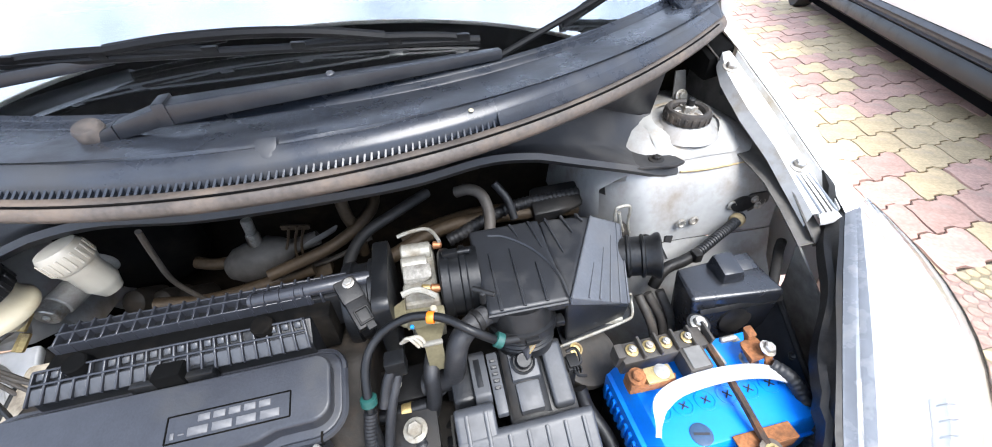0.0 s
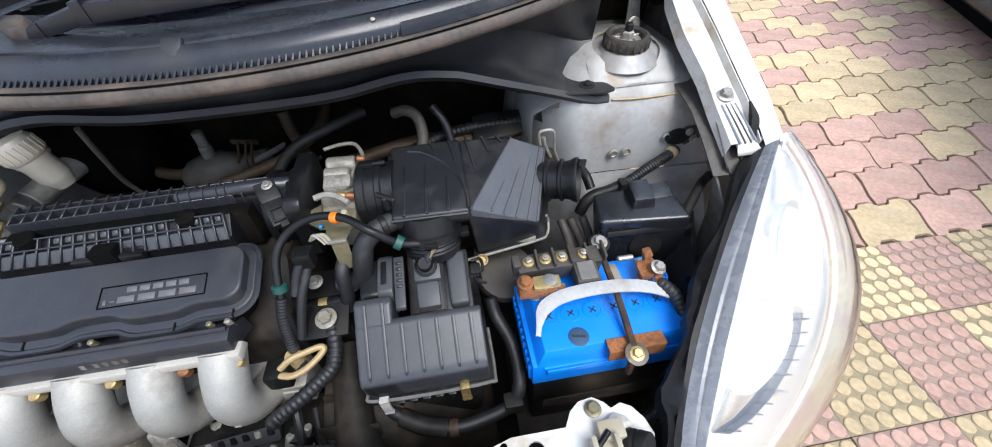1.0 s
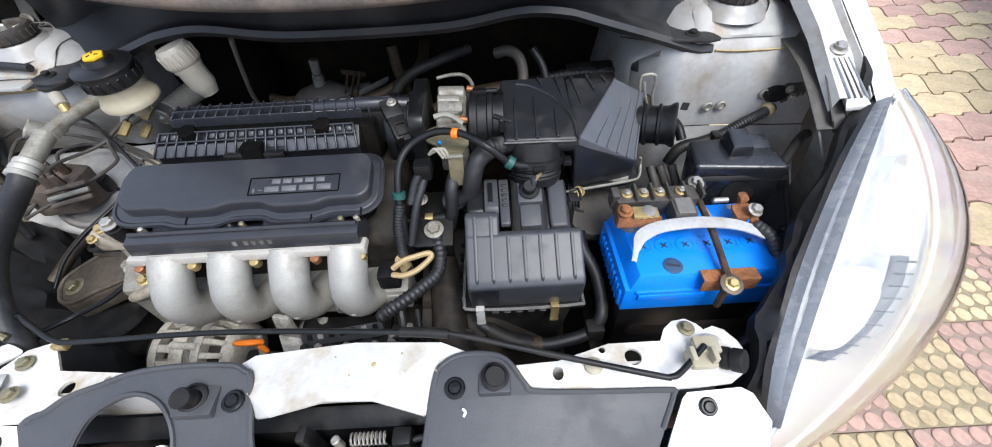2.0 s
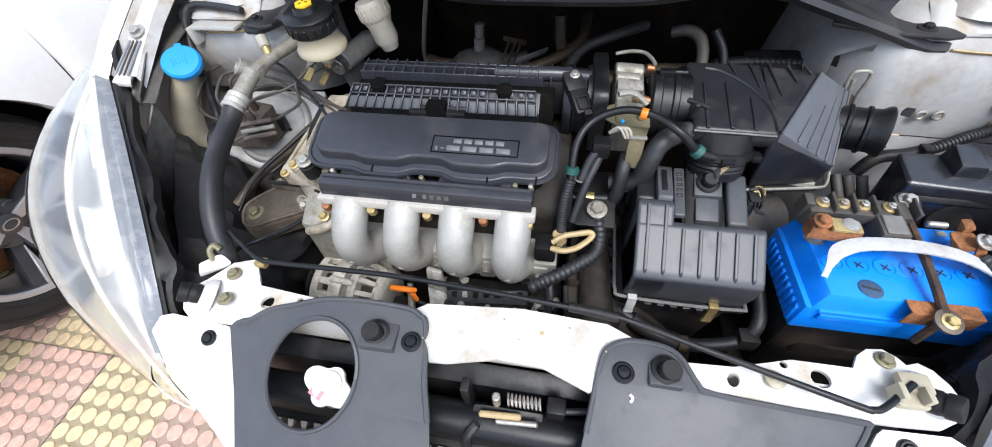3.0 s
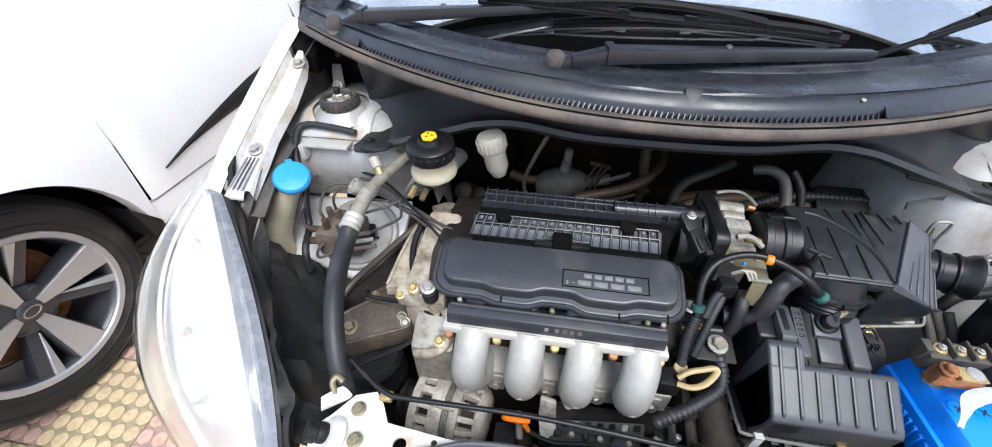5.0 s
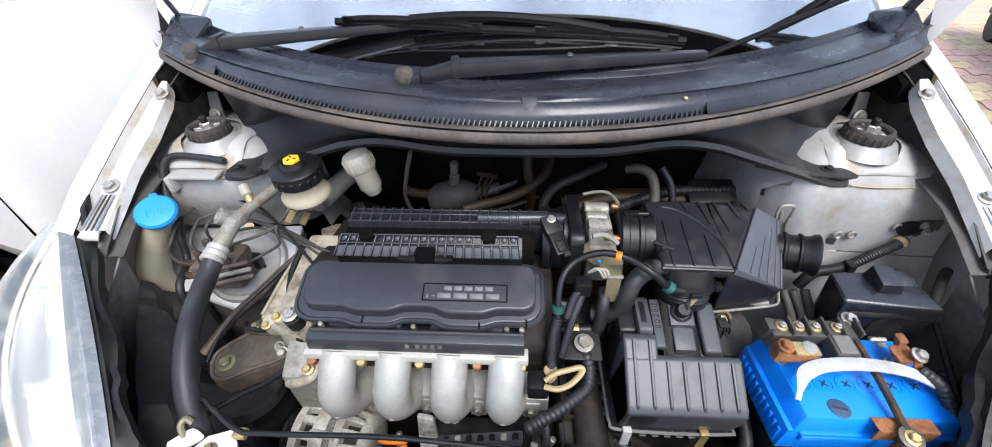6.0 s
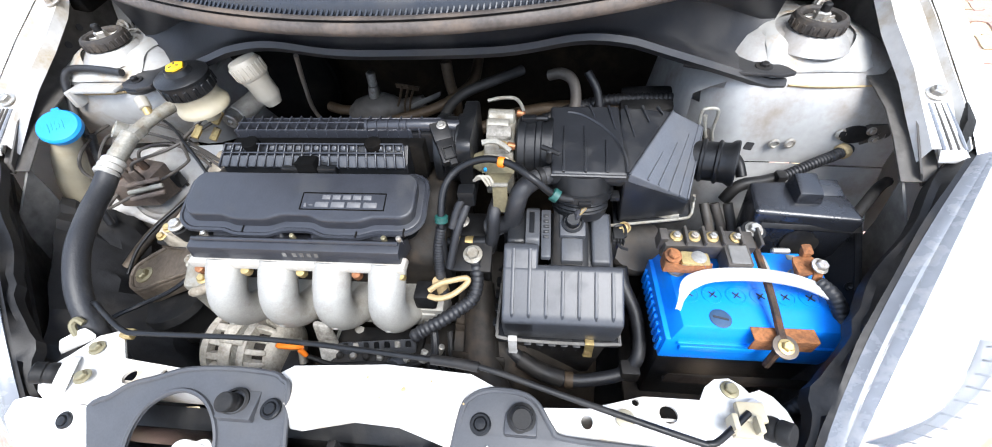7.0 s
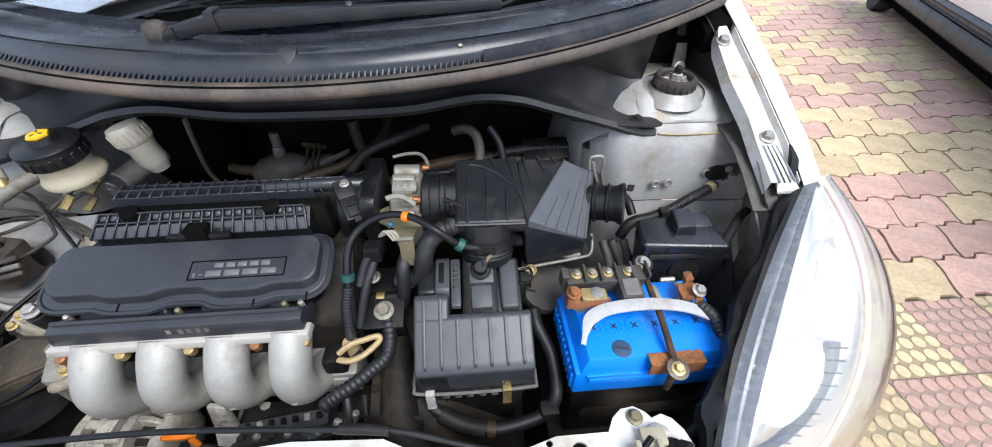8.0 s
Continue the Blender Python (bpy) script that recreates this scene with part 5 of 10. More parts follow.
for nm, pts, mt, r in (("rear_body", [(x, y, z) for x in (-2.93, -1.44) for y, z in ((2.2, 0.25), (2.2, 1.08), (3.3, 0.35), (3.32, 0.95), (3.1, 1.08))], WHITE, 0.05),
                       ("far_side", [(x, y, z) for x in (-2.95, -2.88) for y in (-0.3, 2.2) for z in (0.3, 1.06)], WHITE, 0.02),
                       ("front_bumper", [(x, y, z) for x, y in ((-2.85, -0.16), (-1.5, -0.16), (-2.6, -0.5), (-1.75, -0.5)) for z in (0.25, 0.85)], WHITE, 0.06),
                       ("windscreen", [(-1.62, 0.95, 1.10), (-2.78, 0.95, 1.10), (-1.72, 1.6, 1.46), (-2.68, 1.6, 1.46), (-1.62, 1.2, 1.08), (-2.78, 1.2, 1.08)], INTERIOR, 0.01),
                       ("cabin_glass", [(x, y, z) for x0 in (-1, 1) for x, y, z in ((-2.2 + x0 * 0.60, 1.0, 1.06), (-2.2 + x0 * 0.47, 1.65, 1.45), (-2.2 + x0 * 0.47, 2.7, 1.45), (-2.2 + x0 * 0.62, 3.15, 1.06))], INTERIOR, 0.02),
                       ("roof", [(x, y, z) for x in (-2.68, -1.72) for y, z in ((1.55, 1.455), (2.8, 1.455), (1.75, 1.50), (2.6, 1.50))], WHITE, 0.03)):
    bm = mesh()
    hull(bm, pts, r)
    part(nm, bm, mt, nb)
for x, y in ((-2.86, WY), (-2.86, 2.85), (-1.55, 2.85)):
    part("tyre", lathe(mesh(), [(0.2, -0.09), (0.29, -0.09), (0.305, -0.06), (0.305, 0.06), (0.29, 0.09), (0.2, 0.09)], axis((x, y, 0.305), (1, 0, 0)), 32), TYRE, nb)

nb2 = thing("parked_car", "pale parked car across the paving, seen along its lower side", "car", (4.2, 2.0, 0))
fwd = Vector((0.485, 0.875, 0)).normalized()
right = Vector((fwd.y, -fwd.x, 0))
base = Vector((3.12, 1.55, 0))


def along(d, o, z):
    return base + fwd * d + right * o + Vector((0, 0, z))


ds = [-1.9, -1.0, 0.0, 1.0, 2.0, 3.0, 4.0]
for nm, pr, mt in (("sill_cladding", ((0.25, 0.20), (0.04, 0.21), (0.0, 0.24), (0.0, 0.30), (0.02, 0.33)), BLACK), ("sill", ((0.03, 0.33), (0.012, 0.345), (0.0, 0.352), (0.014, 0.362), (0.012, 0.38), (-0.012, 0.39), (-0.02, 0.405), (0.004, 0.43)), FADED), ("door_skin", ((0.0, 0.435), (-0.04, 0.55), (-0.05, 0.72), (0.0, 0.90), (0.1, 0.95)), WHITE)):
    bm = mesh()
    sheet(bm, [[along(d, o, z) for o, z in pr] for d in ds], 0.004)
    part(nm, bm, mt, nb2, sharp=50)
bm = mesh()
hull(bm, [along(d, o, z) for d in (-1.9, 4.0) for o in (0.06, 1.6) for z in (0.14, 0.9)], 0.01)
part("underbody", bm, INTERIOR, nb2)
bm = mesh()
hull(bm, [along(d, o, z) for d, o, z in ((-1.4, 0.2, 0.95), (3.5, 0.2, 0.95), (-0.9, 0.4, 1.4), (2.9, 0.4, 1.4), (-1.4, 1.5, 0.95), (3.5, 1.5, 0.95), (-0.9, 1.3, 1.4), (2.9, 1.3, 1.4))], 0.04)
part("cabin", bm, INTERIOR, nb2)
for nm, pts, r in (("far_side", [(d, o, z) for d in (-1.9, 4.0) for o in (1.58, 1.64) for z in (0.33, 0.95)], 0.02), ("bonnet", [(d, o, z) for d, z in ((-1.95, 0.86), (-0.8, 0.96), (-1.95, 0.80), (-0.8, 0.90)) for o in (0.06, 1.6)], 0.02),
                   ("tailgate", [(d, o, z) for d, z in ((4.05, 0.9), (3.2, 0.96), (4.05, 0.35), (3.2, 0.90)) for o in (0.06, 1.6)], 0.02), ("front_bumper", [(d, o, z) for d, q in ((-1.85, 0.02), (-2.15, 0.3)) for o in (q, 1.66 - q) for z in (0.25, 0.78)], 0.04),
                   ("roof", [(d, o, z) for d, z in ((-0.75, 1.40), (2.8, 1.40), (-0.5, 1.45), (2.6, 1.45)) for o in (0.4, 1.3)], 0.03)):
    bm = mesh()
    hull(bm, [along(*q) for q in pts], r)
    part(nm, bm, WHITE, nb2)
for d in (-1.35, 3.75):
    w2 = part("wheel", lathe(mesh(), [(0.2, -0.09), (0.29, -0.085), (0.3, -0.05), (0.3, 0.05), (0.29, 0.085), (0.2, 0.09)], axis(along(d, 0.12, 0.3), right), 32), TYRE, nb2)
    part("rim", lathe(mesh(), [(0.2, -0.08), (0.18, -0.06), (0.03, -0.05)], axis(along(d, 0.12, 0.3), right), 32), RIM, w2)

# ---- engine: manifold, covers, block ----
eng = thing("engine", "four-cylinder engine with black plastic cover and cast aluminium intake runners", "engine", (-0.12, 0.45, 0.35))
bm = mesh()
hull(bm, [(x, y, z) for x in (-0.33, 0.06) for y, z in ((0.34, 0.70), (0.34, 0.34), (0.56, 0.34), (0.60, 0.74), (0.42, 0.765))], 0.012)
part("block", bm, GRIME, eng, "oily dark engine block")
# ---- moulded cover over the intake manifold ----
def cover_z(y):
    """Height of the cover's top: level behind, sloping down towards the front."""
    ks = ((0.32, 0.7775), (0.404, 0.8070), (0.44, 0.808))
    for (a, za), (b, zb) in zip(ks, ks[1:]):
        if y <= b:
            return za + (zb - za) * max(0.0, (y - a) / (b - a))
    return ks[-1][1]


def cover_wave(x):
    """Scalloped front edge: three dips between the runners."""
    d = 0.0
    for c, w, h in ((-0.192, 0.034, -0.0058), (-0.065, 0.036, -0.0065), (-0.128, 0.026, 0.0018)):
        d += h * math.exp(-((x - c) / w) ** 6)
    return d


def cover_shape(x0, x1, y0, y1, r, wave=1.0):
    """Outline of the cover with rounded corners and the scalloped front."""
    pts = []
    for cx, cy, a in ((x1 - r, y1 - r, 0), (x0 + r, y1 - r, 90), (x0 + r * 1.2, y0 + r, 180)):
        pts += [(cx + r * math.cos(radians(a + 15 * i)) * (1.2 if a == 180 else 1), cy + r * math.sin(radians(a + 15 * i))) for i in range(7)]
    n = 34
    pts += [(x0 + r * 1.2 + (x1 - x0 - r * 2.4) * i / n, y0 + wave * cover_wave(x0 + r * 1.2 + (x1 - x0 - r * 2.4) * i / n)) for i in range(1, n)]
    pts += [(x1 - r * 1.2 + r * 1.2 * math.cos(radians(270 + 15 * i)), y0 + r + r * math.sin(radians(270 + 15 * i))) for i in range(7)]
    return pts


def cover_slab(bm, pts, lo, hi, r, seg=3):
    t = mesh()
    prism(t, pts, lo, hi, r, seg)
    bmesh.ops.bisect_plane(t, geom=t.verts[:] + t.edges[:] + t.faces[:], plane_co=(0, 0.404, 0), plane_no=(0, 1, 0))
    for v in t.verts:
        v.co.z += cover_z(v.co.y)
    return join(bm, t)


bm = mesh()
cover_slab(bm, cover_shape(-0.303, 0.039, 0.3345, 0.417, 0.024), -0.026, -0.0145, 0.0025)
part("cover_flange", bm, COVER, eng)
# Near-black skirt paints the shade in the gap under the cover.
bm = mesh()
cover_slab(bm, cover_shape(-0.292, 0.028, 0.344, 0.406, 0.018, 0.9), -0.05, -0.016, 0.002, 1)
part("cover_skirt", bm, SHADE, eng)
bm = mesh()
cover_slab(bm, cover_shape(-0.291, 0.0305, 0.3425, 0.4045, 0.016, 0.95), -0.02, 0.0, 0.0032)
part("manifold_cover", bm, COVER, eng, "satin black cover with a recessed maker's plate")
bm = mesh()
rim = cover_shape(-0.305, 0.041, 0.3325, 0.419, 0.025)
tube(bm, [(x, y, cover_z(y) - 0.0175) for x, y in rim + rim[:1]], 0.0036, 6, 1, curve=False)
part("cover_bead", bm, COVER, eng)
for x, y in ((-0.205, 0.3335), (-0.045, 0.329), (0.018, 0.3345)):
    bm = mesh()
    hull(bm, [(x + dx, y + dy, cover_z(y + dy) + dz) for dx in (-0.0012, 0.0012) for dy in (-0.005, 0.004) for dz in (-0.022, -0.0135)], 0.0005, 1)
    part("moulding_tick", bm, SHADE, eng)
# recessed plate with two lines of raised bars
bm = mesh()
cx0, cx1, cy0, cy1 = -0.1235, -0.0085, 0.3515, 0.3745
for (xa, ya), (xb, yb) in (((cx0, cy0), (cx1, cy0)), ((cx0, cy1), (cx1, cy1)), ((cx0, cy0), (cx0, cy1)), ((cx1, cy0), (cx1, cy1))):
    tube(bm, [(xa + (xb - xa) * k / 6, ya + (yb - ya) * k / 6, cover_z(ya + (yb - ya) * k / 6) + 0.0002) for k in range(7)], 0.00085, 6, 1, curve=False)
part("plate_border", bm, SHADE, eng)
for x0, x1, y0, y1 in [(-0.0955 + 0.0142 * i, -0.0843 + 0.0142 * i, 0.3655, 0.3715) for i in range(5)] + [(-0.119, -0.1155, 0.3545, 0.3600), (-0.1120, -0.1065, 0.3568, 0.3580)] + [(-0.1035 + 0.0222 * i, -0.0850 + 0.0222 * i, 0.3545, 0.3618) for i in range(4)]:
    bm = mesh()
    hull(bm, [(x, y, cover_z(y) + dz) for x in (x0, x1) for y in (y0, y1) for dz in (-0.0015, 0.0009)], 0.0004, 1)
    part("raised_bar", bm, LETTER, eng)

# ---- ribbed manifold behind the cover ----
bm = mesh()
hull(bm, [(x, y, z) for x in (-0.262, 0.012) for y, z in ((0.4165, 0.780), (0.4185, 0.8085), (0.4395, 0.8275), (0.4435, 0.826), (0.46, 0.76))], 0.002)
part("rib_block", bm, BLACK, eng)
# Channel behind the ribs has its shade put into the colour.
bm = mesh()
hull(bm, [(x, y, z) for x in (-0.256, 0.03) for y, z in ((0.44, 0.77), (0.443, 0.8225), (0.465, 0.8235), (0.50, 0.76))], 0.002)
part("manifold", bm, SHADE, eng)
up = Vector((0, 0.0205, 0.0195)).normalized()
outv = Vector((0, -0.69, 0.72)).normalized()
NR = 20


def rib_at(f, h, o):
    """A point on the sloping ribbed face: f along it, h up it, o out of it."""
    return Vector((-0.2635 + 0.2725 * f + h * (0.3 - 0.42 * f), 0.4175, 0.8085)) + up * h + outv * o


for i in range(NR + 1):
    f = i / NR
    bm = mesh()
    hull(bm, [rib_at(f, h, o) + Vector((d, 0, 0)) for d in (-0.0011, 0.0011) for h, o in ((-0.004, -0.001), (-0.002, 0.0036), (0.029, 0.0036), (0.0305, -0.001))], 0.0004, 1)
    part("rib", bm, COVER, eng)
for i in range(NR):
    f0, f1 = (i + 0.1) / NR, (i + 0.9) / NR
    notch = 7.4 < i < 12.6
    bm = mesh()
    hull(bm, [rib_at(f, h, o) for f in (f0, f1) for h, o in ((-0.003 if not notch else 0.004, -0.001), (-0.002 if not notch else 0.005, 0.0012), (0.0135, 0.0026), (0.0145, -0.001))], 0.0008, 1)
    part("rib_panel", bm, FADED, eng)
    if i in (3, 4, 15, 16):
        continue
    bm = mesh()
    hull(bm, [rib_at(f, h, o) for f in ((i + 0.16) / NR, (i + 0.7) / NR) for h, o in ((0.0205, -0.001), (0.021, 0.0014), (0.0275, 0.0018), (0.0285, -0.001))], 0.0008, 1)
    part("rib_pocket", bm, FADED, eng)
for h, o in ((0.0172, 0.0034), (0.0298, 0.003)):
    bm = mesh()
    tube(bm, [rib_at(k / 8, h, o) for k in range(9)], 0.0013, 6, 1, curve=False)
    part("long_rib", bm, COVER, eng)
for x in (-0.2175, -0.037):
    bm = mesh()
    cyl(bm, (x, 0.4465, 0.79), (x, 0.4385, 0.8345), 0.0135, 0.0115, 20)
    part("screw_boss", bm, SHADE, eng)
bm = mesh()
box(bm, (-0.142, 0.405, 0.79), (-0.114, 0.4245, 0.8215), 0.003)
part("cover_catch", bm, SHADE, eng)
bm = mesh()
box(bm, (-0.168, 0.408, 0.795), (-0.088, 0.4165, 0.8105), 0.002)
part("catch_bar", bm, BLACK, eng)
# rear rail: two long walls with cross ribs
for y, z, x0, x1 in ((0.4645, 0.8365, -0.254, 0.012), (0.4775, 0.8405, -0.252, 0.036), (0.489, 0.8395, -0.246, 0.05)):
    bm = mesh()
    box(bm, (x0, y - 0.0013, z - 0.016), (x1, y + 0.0013, z), 0.0005, 1)
    part("long_rib", bm, COVER, eng)
bm = mesh()
hull(bm, [(x, y, z) for x in (-0.25, 0.045) for y, z in ((0.463, 0.78), (0.464, 0.829), (0.49, 0.833), (0.52, 0.78))], 0.002)
part("back_rail", bm, BLACK, eng)
for i in range(19):
    x = -0.249 + 0.272 * i / 18
    bm = mesh()
    hull(bm, [(x + d, y, z) for d in (-0.0012, 0.0012) for y, z in ((0.4625, 0.822), (0.4630, 0.8375), (0.4905, 0.8425), (0.494, 0.828))], 0.0005, 1)
    part("rib", bm, COVER, eng)
bm = mesh()
tube(bm, [(-0.055, 0.472, 0.8375), (-0.01, 0.4725, 0.8375), (0.035, 0.476, 0.836), (0.075, 0.484, 0.828)], (0.0078, 0.0095), 14)
part("vacuum_tube", bm, COVER, eng)
for x in (-0.052, -0.038, -0.022, -0.006, 0.004):
    bm = mesh()
    lathe(bm, [(0.008, -0.002), (0.0095, -0.0014), (0.0095, 0.0014), (0.008, 0.002)], axis((x, 0.4722, 0.8375), (1, 0.01, 0)), 14)
    part("tube_band", bm, COVER, eng)
# pressure sensor with its plug
bm = mesh()
sm = Matrix.Translation((0.055, 0.462, 0.832)) @ Euler((radians(28), 0, radians(26))).to_matrix().to_4x4()
box(bm, (-0.013, -0.012, -0.012), (0.013, 0.018, 0.003), 0.003, 2, sm)
part("pressure_sensor", bm, DUSTY, eng)
bm = mesh()
box(bm, (-0.012, -0.046, -0.010), (0.012, -0.011, 0.004), 0.002, 2, sm)
for a, b in (((-0.0085, -0.026, 0.004), (0.0085, -0.0235, 0.007)), ((-0.0085, -0.043, 0.004), (0.0085, -0.0405, 0.007)), ((-0.0085, -0.043, 0.004), (-0.0062, -0.0235, 0.007)), ((0.0062, -0.043, 0.004), (0.0085, -0.0235, 0.007)), ((-0.003, -0.052, -0.002), (0.007, -0.044, 0.006))):
    box(bm, a, b, 0.0006, 1, sm)
part("sensor_plug", bm, DUSTY, eng)
bolt(eng, sm @ Vector((0.003, 0.010, 0.003)), (0, -0.3, 1), 0.0048, STEEL)
# black flange strip and machined flange over the runners
bm = mesh()
hull(bm, [(x, y, z) for x in (-0.276, 0.016) for y, z in ((0.3015, 0.741), (0.3045, 0.7595), (0.3185, 0.7635), (0.345, 0.745), (0.345, 0.72), (0.31, 0.735))], 0.0018)
part("manifold_flange", bm, COVER, eng)
bm = mesh()
tube(bm, [(-0.272, 0.3165, 0.7645), (0.014, 0.3165, 0.7645)], 0.0028, 8, curve=False)
part("flange_ridge", bm, COVER, eng)
for x0 in (-0.142, -0.128, -0.118, -0.108, -0.098):
    bm = mesh()
    hull(bm, [(x0 + d, y, z) for d in (0.0, 0.0055) for y, z in ((0.3024, 0.7485), (0.3034, 0.7555), (0.306, 0.752))], 0.0003, 1)
    part("stamped_bar", bm, WALL, eng)
for x in (-0.241, -0.169, -0.098, -0.026):
    bm = mesh()
    hull(bm, [(x + dx, y, z) for dx, y, z in ((-0.018, 0.350, 0.75), (0.018, 0.350, 0.75), (-0.012, 0.338, 0.7655), (0.012, 0.338, 0.7655), (-0.017, 0.328, 0.752), (0.017, 0.328, 0.752), (-0.016, 0.33, 0.738), (0.016, 0.33, 0.738))], 0.004, 3)
    part("port_boss", bm, COVER, eng)
for x, mt in ((-0.262, STEEL), (-0.134, KHAKI), (-0.008, KHAKI), (0.012, STEEL)):
    bm = mesh()
    cyl(bm, (x, 0.328, 0.75), (x, 0.326, 0.7665), 0.0042, 0.0035, 10)
    part("stud", bm, mt, eng)
bm = mesh()
hull(bm, [(x, y, z) for x in (-0.281, 0.0215) for y, z in ((0.2945, 0.7405), (0.2945, 0.7275), (0.318, 0.7275), (0.314, 0.7405))], 0.003)
part("aluminium_flange", bm, ALU_B, eng, "bright machined aluminium flange")
for i, x in enumerate((-0.273, -0.205, -0.125, -0.047, 0.013)):
    bm = mesh()
    cyl(bm, (x, 0.295, 0.727), (x, 0.299, 0.715), 0.0062, 0.0062, 12)
    part("flange_nut", bm, COPPER if i in (0, 3) else BRASS, eng)
for x in (-0.243, -0.166, -0.088, -0.011):
    bm = mesh()
    tube(bm, [(x + 0.004, 0.312, 0.728), (x + 0.003, 0.290, 0.706), (x, 0.276, 0.675), (x + 0.002, 0.284, 0.642), (x + 0.012, 0.312, 0.622), (x + 0.022, 0.36, 0.615)], 0.0248, 20, 6)
    part("intake_runner", bm, ALU, eng, "rough cast aluminium runner")
    bm = mesh()
    cyl(bm, (x, 0.264, 0.652), (x, 0.2555, 0.649), 0.0085, 0.0075, 14)
    cyl(bm, (x, 0.256, 0.649), (x, 0.2535, 0.648), 0.005, 0.0045, 12)
    part("drain_boss", bm, ALU, eng)
bm = mesh()
hull(bm, [(x, y, z) for x in (-0.275, 0.055) for y, z in ((0.299, 0.634), (0.299, 0.588), (0.36, 0.645), (0.36, 0.58))], 0.004)
part("head_flange", bm, ALU, eng)
for x in (-0.205, -0.127, -0.05, 0.03):
    bm = mesh()
    box(bm, (x - 0.013, 0.296, 0.586), (x + 0.013, 0.315, 0.626), 0.004)
    part("flange_lug", bm, ALU, eng)
    bolt(eng, (x, 0.296, 0.606), (0, -1, 0.2), 0.007)
# side of the head, timing cover with cast webs
bm = mesh()
hull(bm, [(-0.365, 0.36, 0.60), (-0.30, 0.33, 0.60), (-0.365, 0.36, 0.72), (-0.30, 0.34, 0.72), (-0.36, 0.52, 0.76), (-0.30, 0.52, 0.76), (-0.36, 0.52, 0.45), (-0.30, 0.34, 0.45)], 0.008)
part("timing_cover", bm, BEIGE, eng, "oil-stained cream cast timing cover")
for y in (0.38, 0.41, 0.44, 0.47):
    bm = mesh()
    hull(bm, [(-0.372, y - 0.003, 0.5), (-0.36, y - 0.003, 0.5), (-0.372, y + 0.003, 0.69), (-0.36, y + 0.003, 0.70), (-0.372, y + 0.003, 0.5), (-0.36, y - 0.003, 0.69)], 0.001, 1)
    part("cast_web", bm, BEIGE, eng)
bm = mesh()
prism(bm, [(-0.380, 0.525), (-0.362, 0.445), (-0.366, 0.396), (-0.407, 0.388), (-0.402, 0.47), (-0.396, 0.525)], 0.672, 0.694, 0.003, 2)
for v in bm.verts:
    v.co.z += 0.14 * (v.co.y - 0.40)
part("cast_face", bm, BEIGE, eng, "flat cream casting face")
bm = mesh()
tube(bm, [(-0.405, 0.392, 0.695), (-0.401, 0.47, 0.706), (-0.393, 0.527, 0.713)], 0.003, 8)
part("cast_edge", bm, BEIGE, eng)
bm = mesh()
prism(bm, [(-0.383, 0.590), (-0.355, 0.609), (-0.306, 0.603), (-0.306, 0.556), (-0.351, 0.528)], 0.695, 0.714, 0.004, 2)
part("head_end_face", bm, BEIGE, eng)
bm = mesh()
cyl(bm, (-0.338, 0.583, 0.7135), (-0.338, 0.583, 0.7155), 0.004, 0.003, 10, 0.0005)
part("core_hole", bm, SHADE, eng)
# lumps, lugs and bolts on the front end of the casting
bm = mesh()
tube(bm, [(-0.345, 0.362, 0.700), (-0.330, 0.356, 0.704), (-0.308, 0.356, 0.704), (-0.290, 0.345, 0.700), (-0.280, 0.318, 0.688), (-0.290, 0.298, 0.676), (-0.312, 0.293, 0.668), (-0.330, 0.300, 0.655)], 0.0075, 10, 6)
part("cast_rim", bm, BEIGE, eng)
bm = mesh()
hull(bm, [(x, y, z) for x in (-0.338, -0.272) for y, z in ((0.345, 0.700), (0.298, 0.672), (0.345, 0.56), (0.300, 0.56))], 0.006)
part("cast_pocket", bm, CAST, eng)
bm = mesh()
hull(bm, [(x, y, z) for x in (-0.368, -0.292) for y, z in ((0.345, 0.735), (0.362, 0.738), (0.345, 0.705), (0.366, 0.705))], 0.005)
cyl(bm, (-0.338, 0.352, 0.735), (-0.338, 0.348, 0.748), 0.010, 0.009, 16)
cyl(bm, (-0.310, 0.352, 0.735), (-0.310, 0.348, 0.746), 0.009, 0.008, 16)
part("cast_lug", bm, BEIGE, eng)
for p, r in (((-0.338, 0.347, 0.749), 0.0055), ((-0.310, 0.347, 0.747), 0.005), ((-0.290, 0.300, 0.694), 0.006), ((-0.360, 0.345, 0.732), 0.005)):
    bolt(eng, p, (0, -0.35, 1), r, BRASS)
bm = mesh()
lathe(bm, [(0.012, -0.028), (0.012, -0.006), (0.0085, -0.005), (0.0085, 0.0)], axis((-0.312, 0.341, 0.762), (0, -0.2, 1)), 20)
part("grommet", bm, RUBBER, eng)
bolt(eng, (-0.312, 0.341, 0.762), (0, -0.2, 1), 0.0078, STEEL)
bm = mesh()
lathe(bm, [(0.020, -0.04), (0.021, -0.004), (0.019, 0.0), (0.001, 0.001)], axis((-0.352, 0.492, 0.722), (-0.25, -0.75, 0.6)), 24)
part("sensor_body", bm, DUSTBLK, eng)
bm = mesh()
tube(bm, [(-0.372, 0.51, 0.74), (-0.378, 0.47, 0.725), (-0.372, 0.435, 0.715), (-0.362, 0.41, 0.71)], 0.006, 8)
part("seal_strip", bm, RUBBER, eng)

